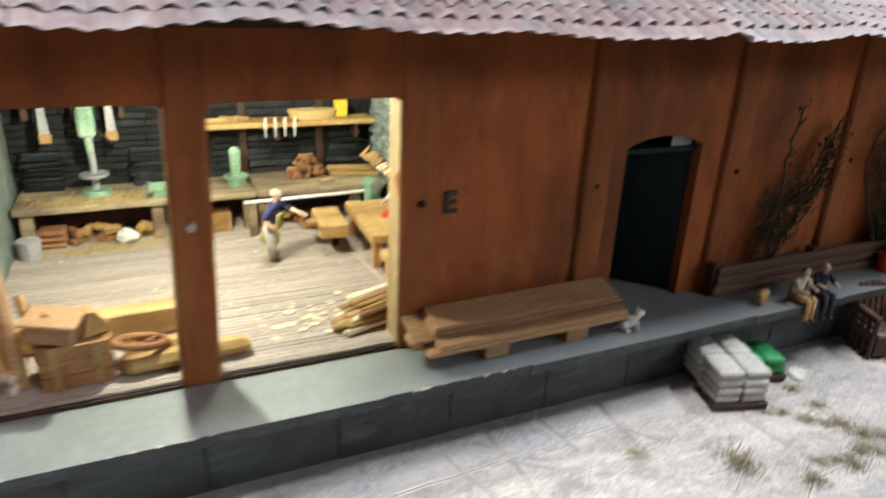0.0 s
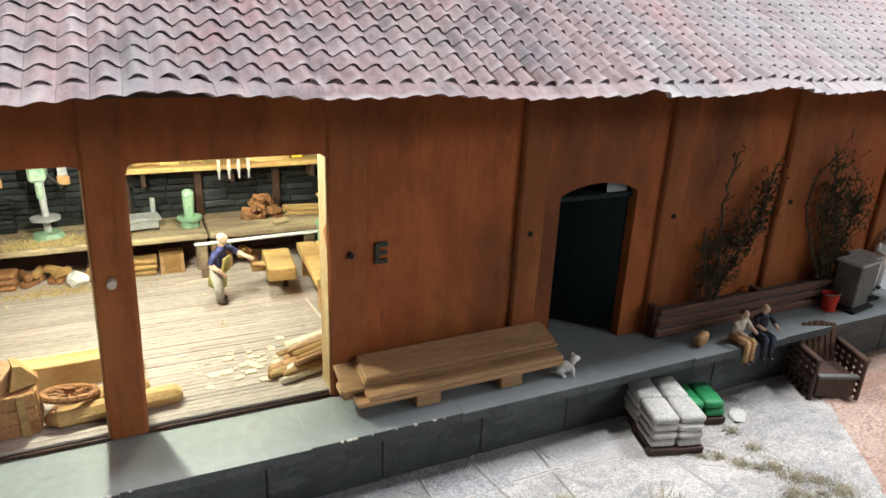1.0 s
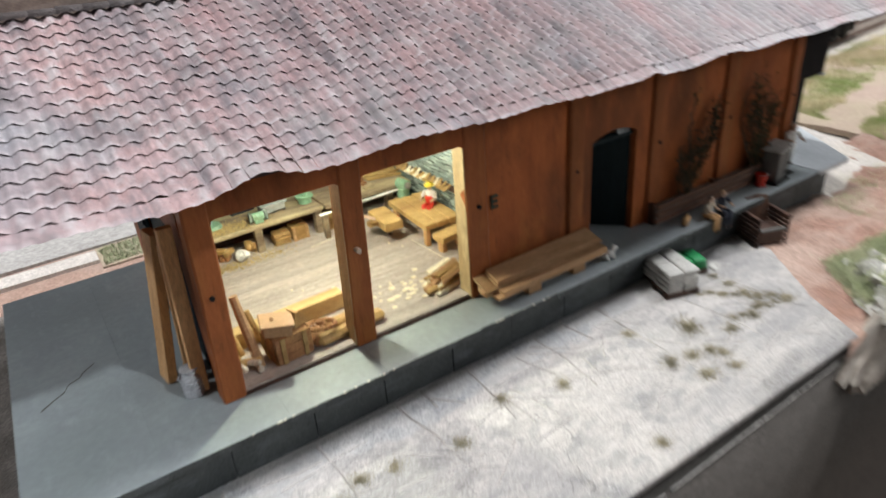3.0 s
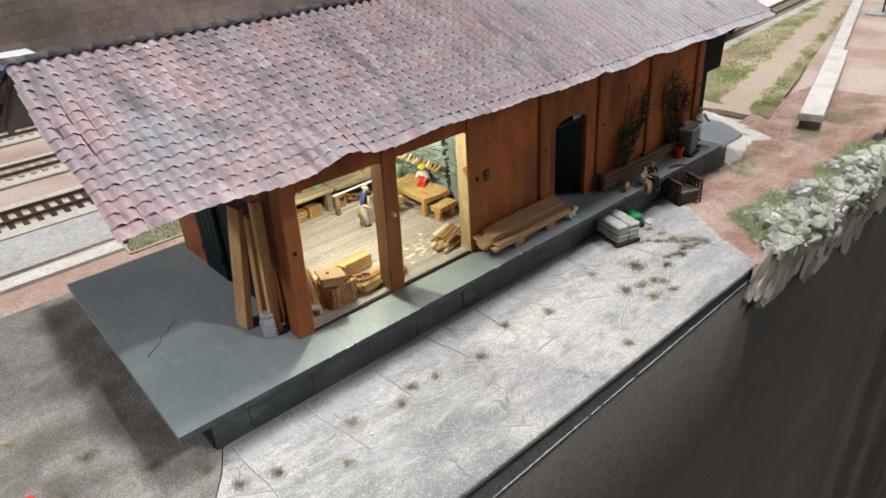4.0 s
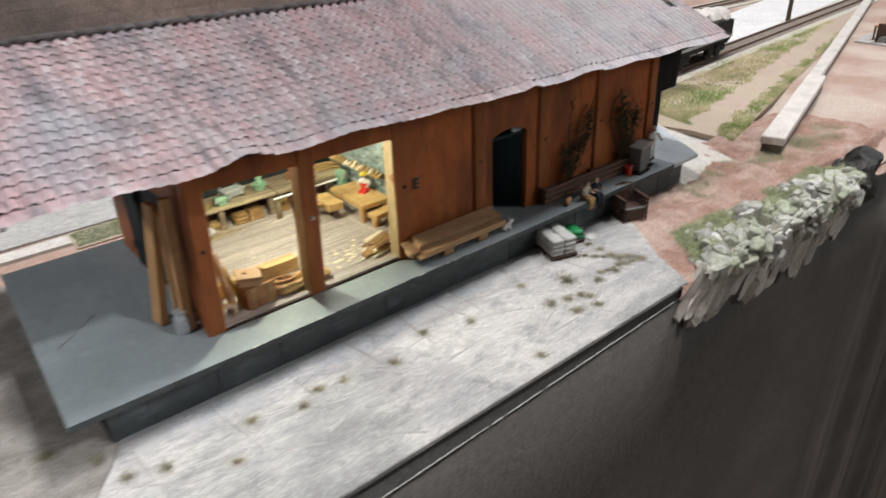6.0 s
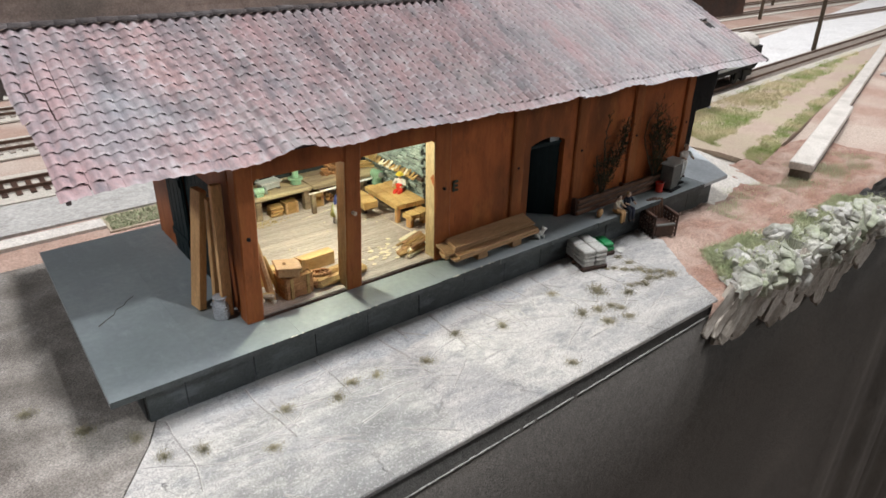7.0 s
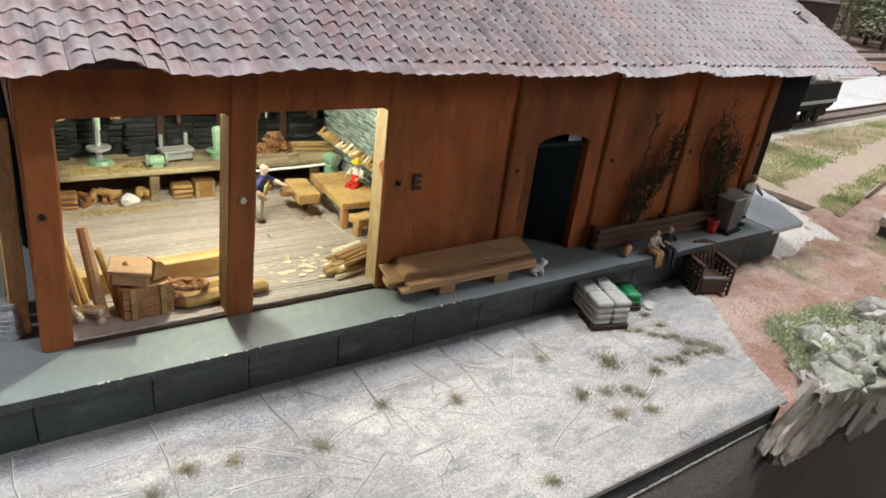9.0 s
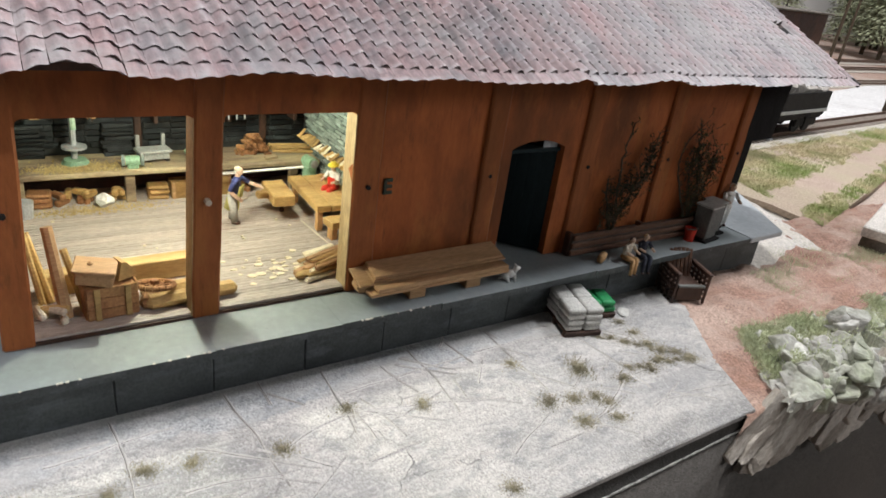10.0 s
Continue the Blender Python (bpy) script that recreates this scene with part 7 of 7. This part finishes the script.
def track(label, x0, y0, x1, y1, sleepers_as_parts):
    dx, dy = x1 - x0, y1 - y0
    ln_ = math.hypot(dx, dy)
    t = thing("railway_track", label, "track", at(x0, y0, GROUND, rz=math.degrees(math.atan2(dy, dx))))
    bm = bmesh.new()
    slab(bm, [(0, -1.5), (ln_, -1.5), (ln_, 1.5), (0, 1.5)], -0.03, 0.03)
    part("ballast", bm, M_BALLAST, t)
    for s in (-1, 1):
        bm = bmesh.new()
        box(bm, 0, ln_, s * 0.5 - 0.05, s * 0.5 + 0.05, 0.08, 0.10)
        box(bm, 0, ln_, s * 0.5 - 0.018, s * 0.5 + 0.018, 0.10, 0.17)
        box(bm, 0, ln_, s * 0.5 - 0.035, s * 0.5 + 0.035, 0.17, 0.21)
        part("rail", bm, M_RAIL, t)
    bm = bmesh.new()
    box(bm, -0.09, 0.09, -0.9, 0.9, 0.0, 0.08, 0.01)
    me = finish(bm, "sleeper", M_DARKWOOD)
    n = int(ln_ / 0.42)
    if sleepers_as_parts:
        for i in range(n):
            piece("sleeper", me, t, at(0.2 + i * 0.42, 0, 0))
    else:
        bm = bmesh.new()
        for i in range(n):
            x = 0.2 + i * 0.42
            bm_v = [bm.verts.new((x + a, b, c)) for a in (-0.09, 0.09) for b in (-0.9, 0.9) for c in (0.0, 0.08)]
            for q in ((0, 1, 3, 2), (4, 6, 7, 5), (0, 4, 5, 1), (2, 3, 7, 6), (1, 5, 7, 3)):
                bm.faces.new([bm_v[k] for k in q])
        part("sleeper_bed", bm, M_SLEEPER, t, kind="stuff")


track("brown model railway siding behind the shed", 5, 5.3 + 1.3, 75, 13.9, False)
track("brown model railway track behind the shed", -38, 14.1, 13, 14.3, True)
track("brown model railway track in pale ballast", -40, 18.8, 100, 21.0, False)
track("brown model railway track in pale ballast", -40, 24.4, 110, 28.0, False)
track("brown model railway track in pale ballast", -40, 29.0, 120, 33.0, False)
# low grass verge and kerb behind the platform
bm = bmesh.new()
slab(bm, [(-60, 8.6), (-5.5, 9.1), (-5.5, 9.75), (-60, 9.2)], GROUND - 0.1, GROUND + 0.04)
solo("kerb", bm, M_CONCRETE, "pale concrete kerb behind the platform", "kerb", kind="structure")

bm = bmesh.new()
slab(bm, [(-60, 9.5), (-5.5, 10.1), (15, 10.6), (15, 12.7), (-60, 12.4)], GROUND - 0.1, GROUND + 0.02)
solo("service_road", bm, M_PATH, "pale grey road between platform and tracks", "road", kind="structure")
jv, jf = [], []
rng = random.Random(31)
bm = bmesh.new()
slab(bm, [(-5.48, 8.7), (15, 9.1), (15, 10.58), (-5.48, 10.05)], GROUND - 0.2, GROUND - 0.03)
solo("verge_soil", bm, M_MEADOW, "mossy strip of soil behind the platform", "verge", kind="structure")
for i in range(22000):
    x = rng.uniform(-5.4, 14)
    y = 8.8 + 0.02 * (x + 5) + rng.uniform(0, 1.15)
    a0 = rng.uniform(0, 6.3)
    nx_, ny_ = 0.018 * math.cos(a0), 0.018 * math.sin(a0)
    b = len(jv)
    jv += [(K * (x - nx_), K * (y - ny_), K * (GROUND - 0.04)), (K * (x + nx_), K * (y + ny_), K * (GROUND - 0.04)), (K * (x + rng.uniform(-0.1, 0.1)), K * (y + rng.uniform(-0.1, 0.1)), K * (GROUND + rng.uniform(-0.01, 0.09)))]
    jf.append((b, b + 1, b + 2))
me = bpy.data.meshes.new("grass_verge")
me.from_pydata(jv, [], jf)
me.materials.append(M_MOSS)
tagged(new("grass_verge", me), "olive green grass verge behind the platform", "grass", "", "stuff")
# pale blue coach on a far track
coach = thing("railway_coach", "pale blue railway coach on a far track", "coach", at(-9.0, 29.9, GROUND + 0.2))
bm = bmesh.new()
box(bm, -8, 6.6, -0.85, 0.85, 0.6, 2.35, 0.08)
part("body", bm, M_COACH, coach)
bm = bmesh.new()
box(bm, -8.05, 6.65, -0.9, 0.9, 2.35, 2.62, 0.08)
part("roof", bm, M_WHITE, coach)
bm = bmesh.new()
box(bm, -7.5, 6.1, -0.6, 0.6, 0.25, 0.6)
part("chassis", bm, M_BLACK, coach)
for i in range(8):
    bm = bmesh.new()
    box(bm, -7.2 + i * 1.7, -6.1 + i * 1.7, -0.87, -0.84, 1.35, 2.05, 0.01)
    part("window", bm, M_NAVY, coach)

# ---- barrier of pale concrete beams ----


def beam_run(label, x0, y0, x1, y1, w, h):
    dx, dy = x1 - x0, y1 - y0
    n = math.hypot(dx, dy)
    t = thing("concrete_barrier", label, "barrier", at(x0, y0, GROUND - 0.06, rz=math.degrees(math.atan2(dy, dx))))
    bm = bmesh.new()
    box(bm, 0, n, -w / 2, w / 2, h * 0.55, h, 0.04)
    part("coping", bm, M_CONCRETE, t)
    bm = bmesh.new()
    box(bm, 0.05, n - 0.05, -w / 2 + 0.06, w / 2 - 0.06, 0, h * 0.55)
    part("wall", bm, M_DARKCONC, t)


beam_run("pale concrete parapet beam beside the meadow", 15.95, -1.4, 26.6, 1.65, 0.82, 0.70)
beam_run("narrower pale concrete parapet beam further on", 26.65, 1.78, 72, 14.9, 0.60, 0.66)

# ---- meadow: tufted grass on a low bank ----
bm = bmesh.new()
slab(bm, [(16.5, 2.2), (16.4, 0.3), (70, 13.6), (70, 19), (31, 12.2), (15.0, 8.6)], GROUND - 0.2, GROUND + 0.0)
solo("meadow", bm, M_MEADOW, "dry meadow ground beyond the shed", "meadow", kind="structure")
jv, jf = [], []
rng = random.Random(3)
for i in range(260000):
    x = 15.5 + 46 * rng.random() ** 1.7
    y0, y1 = 0.3 + 0.25 * (x - 16.5), 8.6 + 0.21 * (x - 15)
    y = y0 + (y1 - y0) * rng.random()
    # the bare path, and bare patches elsewhere
    off = abs(y - 2.2 - 0.222 * (x - 17.8) - 0.35 * noise.noise((x * 0.4, 0, 0)))
    if off < 0.72 + 0.35 * noise.noise((x * 1.2, y * 1.2, 5)) + rng.uniform(-0.15, 0.25):
        continue
    if noise.noise((x * 0.35, y * 0.5, 2)) + 0.5 * noise.noise((x * 1.3, y * 1.3, 6)) < rng.uniform(-0.8, -0.1):
        continue
    if x > 19 and y > 5.4 + 0.1043 * (x - 5) + 0.5 * noise.noise((x * 0.8, 1, 0)) + rng.uniform(-0.3, 0.2):
        continue
    if x < 17.2 + 0.3 * (y - 3) and y < 5.6:
        continue
    h = rng.uniform(0.03, 0.11)
    a0 = rng.uniform(0, 6.3)
    nx_, ny_ = 0.016 * math.cos(a0), 0.016 * math.sin(a0)
    b = len(jv)
    jv += [(K * (x - nx_), K * (y - ny_), K * (GROUND - 0.01)), (K * (x + nx_), K * (y + ny_), K * (GROUND - 0.01)), (K * (x + rng.uniform(-0.1, 0.1)), K * (y + rng.uniform(-0.1, 0.1)), K * (GROUND + h))]
    jf.append((b, b + 1, b + 2))
me = bpy.data.meshes.new("grass")
me.from_pydata(jv, [], jf)
me.materials.append(M_GRASS)
tagged(new("grass", me), "yellow-green meadow grass with worn bare tracks", "grass", "", "stuff")

# pale road between the meadow and the tracks
bm = bmesh.new()
slab(bm, [(16, 8.9), (34, 10.5), (52, 12.7), (95, 18.8), (95, 27.0), (52, 18.0), (34, 14.8), (16, 12.6)], GROUND - 0.1, GROUND + 0.035)
solo("road", bm, M_ROAD, "pale dusty road beyond the meadow", "road", kind="structure")
# a small garden table and chairs far off on a pale mat
bm = bmesh.new()
slab(bm, [(39.6, 2.6), (43.2, 3.0), (43.6, 5.4), (40.0, 5.0)], GROUND - 0.1, GROUND + 0.04)
solo("paving", bm, M_PATH, "pale paving under the garden table", "paving", kind="structure")
t = thing("garden_table", "brown wooden garden table standing on pale paving", "table", at(41.6, 3.9, GROUND + 0.04))
bm = bmesh.new()
box(bm, -0.7, 0.7, -0.5, 0.5, 0.78, 0.88, 0.02)
part("tabletop", bm, M_BARK, t)
for sx in (-0.6, 0.6):
    for sy in (-0.4, 0.4):
        bm = bmesh.new()
        rod(bm, (sx, sy, 0), (sx, sy, 0.78), 0.06, n=6)
        part("leg", bm, M_DARKWOOD, t)
for cx, cy, rz in ((42.9, 4.1, -80), (40.5, 3.6, 100)):
    t = thing("garden_chair", "dark brown garden chair beside the table", "chair", at(cx, cy, GROUND + 0.04, rz=rz), "garden chairs")
    bm = bmesh.new()
    box(bm, -0.35, 0.35, -0.35, 0.35, 0.42, 0.52, 0.02)
    part("seat", bm, M_DARKWOOD, t)
    bm = bmesh.new()
    box(bm, -0.35, 0.35, 0.29, 0.37, 0.52, 1.15, 0.02)
    part("backrest", bm, M_DARKWOOD, t)
    for sx in (-0.3, 0.3):
        for sy in (-0.3, 0.3):
            bm = bmesh.new()
            rod(bm, (sx, sy, 0), (sx, sy, 0.42), 0.05, n=6)
            part("leg", bm, M_DARKWOOD, t)

# ---- freight wagon ----
wagon = thing("freight_wagon", "black and grey freight wagon on the far track", "wagon", at(28.3, 9.03, GROUND + 0.2, rz=6) @ Matrix.Scale(1.18, 4))
bm = bmesh.new()
box(bm, -4.6, 1.6, -0.85, 0.85, 0.95, 1.05, 0.02)
for s in (-1, 1):
    box(bm, -4.6, 1.6, s * 0.85 - 0.04, s * 0.85 + 0.04, 1.0, 1.75, 0.015)
    box(bm, -1.5 + s * 3.1 - 0.04, -1.5 + s * 3.1 + 0.04, -0.8, 0.8, 1.05, 1.75, 0.015)
part("body", bm, M_BLACK, wagon)
bm = bmesh.new()
for i in range(8):
    ball(bm, (-4.0 + i * 0.75, random.uniform(-0.2, 0.2), 1.85), 0.66, 0, 2, (1, 1, 0.75))
rough_up(bm, bm.verts, 2, 0.15)
part("load", bm, M_CONCRETE, wagon, "pale heaped load", kind="stuff")
bm = bmesh.new()
box(bm, -4.7, 1.7, -0.7, 0.7, 0.6, 0.94, 0.02)
for x in (-3.4, 0.4):
    box(bm, x - 0.95, x + 0.95, -0.72, -0.60, 0.30, 0.62, 0.03)
    box(bm, x - 0.25, x + 0.25, -0.78, -0.58, 0.22, 0.70, 0.03)
part("chassis", bm, M_BLACK, wagon)
bm = bmesh.new()
box(bm, -4.65, 1.65, -0.90, -0.86, 0.92, 1.06, 0.01)
part("sill_beam", bm, M_GREYPAINT, wagon, "pale grey sill beam")
for x in (-3.9, -2.9, -0.1, 0.9):
    for s in (-1, 1):
        bm = bmesh.new()
        rod(bm, (x, s * 0.46, 0.44), (x, s * 0.56, 0.44), 0.42, n=18)
        part("wheel", bm, M_BLACK, wagon)
for s in (-1, 1):
    bm = bmesh.new()
    rod(bm, (1.7, s * 0.5, 0.78), (2.0, s * 0.5, 0.78), 0.06, n=8)
    rod(bm, (2.0, s * 0.5, 0.78), (2.05, s * 0.5, 0.78), 0.16, n=12)
    part("buffer", bm, M_BLACK, wagon)

# ---- dark hut behind the far gable, poles, wall and woods ----
hut = thing("signal_cabin", "dark brown raised signal cabin behind the shed", "cabin", at(20.15, 6.6, GROUND))
bm = bmesh.new()
box(bm, -2.0, 2.0, -1.2, 1.2, 4.75, 5.83)
part("wall", bm, M_DARKWOOD, hut)
for lx in (-1.9,):
    for ly in (-1.1, 1.1):
        bm = bmesh.new()
        box(bm, lx - 0.08, lx + 0.08, ly - 0.08, ly + 0.08, 0, 4.75)
        part("leg", bm, M_DARKWOOD, hut)
bm = bmesh.new()
box(bm, -2.15, 2.15, -1.35, 1.35, 5.83, 5.90, 0.02)
part("roof", bm, M_DARKCONC, hut)

for x, y, h in ((45.4, 11.8, 8.0), (60, 24, 9.0), (74, 30, 9.0), (38, 30, 8.0)):
    pole = thing("telegraph_pole", "thin grey-brown wooden telegraph pole", "pole", at(x, y, GROUND), "telegraph poles")
    bm = bmesh.new()
    rod(bm, (0, 0, 0), (0, 0, h), 0.17, 0.11, 10)
    part("mast", bm, M_TWIG, pole)
    bm = bmesh.new()
    box(bm, -0.07, 0.07, -0.8, 0.8, h - 0.7, h - 0.55, 0.01)
    part("crossarm", bm, M_TWIG, pole)
    for yy in (-0.7, -0.3, 0.3, 0.7):
        bm = bmesh.new()
        rod(bm, (0, yy, h - 0.55), (0, yy, h - 0.38), 0.045, n=6)
        part("insulator", bm, M_WHITE, pole)

bm = bmesh.new()
slab(bm, [(-40, 33), (36, 41), (36, 42.5), (-40, 34.5)], GROUND, 6.5)
bmesh.ops.subdivide_edges(bm, edges=bm.edges, cuts=12, use_grid_fill=True)
rough_up(bm, bm.verts, 0.4, 0.25)
solo("retaining_wall", bm, M_MASONRY, "mottled brown stone retaining wall beyond the tracks", "wall", kind="structure")
bm = bmesh.new()
slab(bm, [(-40, 32.8), (36, 40.8), (36, 42.7), (-40, 34.7)], 6.5, 6.8)
solo("wall_coping", bm, M_CONCRETE, "pale coping on the retaining wall", "coping", kind="structure")

# pale backdrop board behind the woods
bm = bmesh.new()
box(bm, 38, 185, 66, 66.6, GROUND - 2, 42)
solo("backdrop", bm, M_BACKDROP, "plain pale backdrop board behind the model woods", "backdrop", kind="structure")
# woods: conifers of many small drooping sprays
def conifer(seed):
    rnd = random.Random(seed)
    jv, jf = [], []
    h = 1.0
    for i in range(3000):
        u = rnd.random() ** 0.8
        z = 0.10 + 0.9 * u
        R = 0.26 * (1 - u) ** 0.8 * (0.75 + 0.5 * abs(math.sin(z * 26))) + 0.01
        a0 = rnd.uniform(0, 6.28)
        r = R * rnd.uniform(0.35, 1.0)
        c = Vector((r * math.cos(a0), r * math.sin(a0), z))
        d = Vector((math.cos(a0 + rnd.uniform(-0.5, 0.5)), math.sin(a0 + rnd.uniform(-0.5, 0.5)), -rnd.uniform(0.1, 0.7))) * 0.032
        w = Vector((-math.sin(a0), math.cos(a0), rnd.uniform(-0.3, 0.3))) * 0.012
        b = len(jv)
        jv += [tuple(c - w), tuple(c + w), tuple(c + d)]
        jf.append((b, b + 1, b + 2))
    me = bpy.data.meshes.new("crown")
    me.from_pydata(jv, [], jf)
    me.materials.append(M_FOREST)
    return me


crowns = [conifer(k) for k in range(4)]
bm = bmesh.new()
rod(bm, (0, 0, 0), (0, 0, 0.9), 0.02, 0.004, 7)
for v in bm.verts:
    v.co /= K
trunk_me = finish(bm, "trunk", M_TWIG)
rng = random.Random(8)
for i in range(34):
    x = rng.uniform(62, 165)
    y = 34 + (x - 60) * 0.10 + rng.uniform(-3, 16)
    if i % 4 == 0:
        x, y = rng.uniform(95, 165), rng.uniform(8, 40)
    s = rng.uniform(9, 17) * K
    tree = thing("conifer", "pale olive-green model conifer at the far side", "tree", at(x, y, GROUND, rz=rng.uniform(0, 360)), "far woods")
    a = piece("trunk", trunk_me, tree, Matrix.Diagonal((s, s, s, 1)))
    b = piece("crown", rng.choice(crowns), tree, Matrix.Diagonal((s * 1.15, s * 1.15, s, 1)))
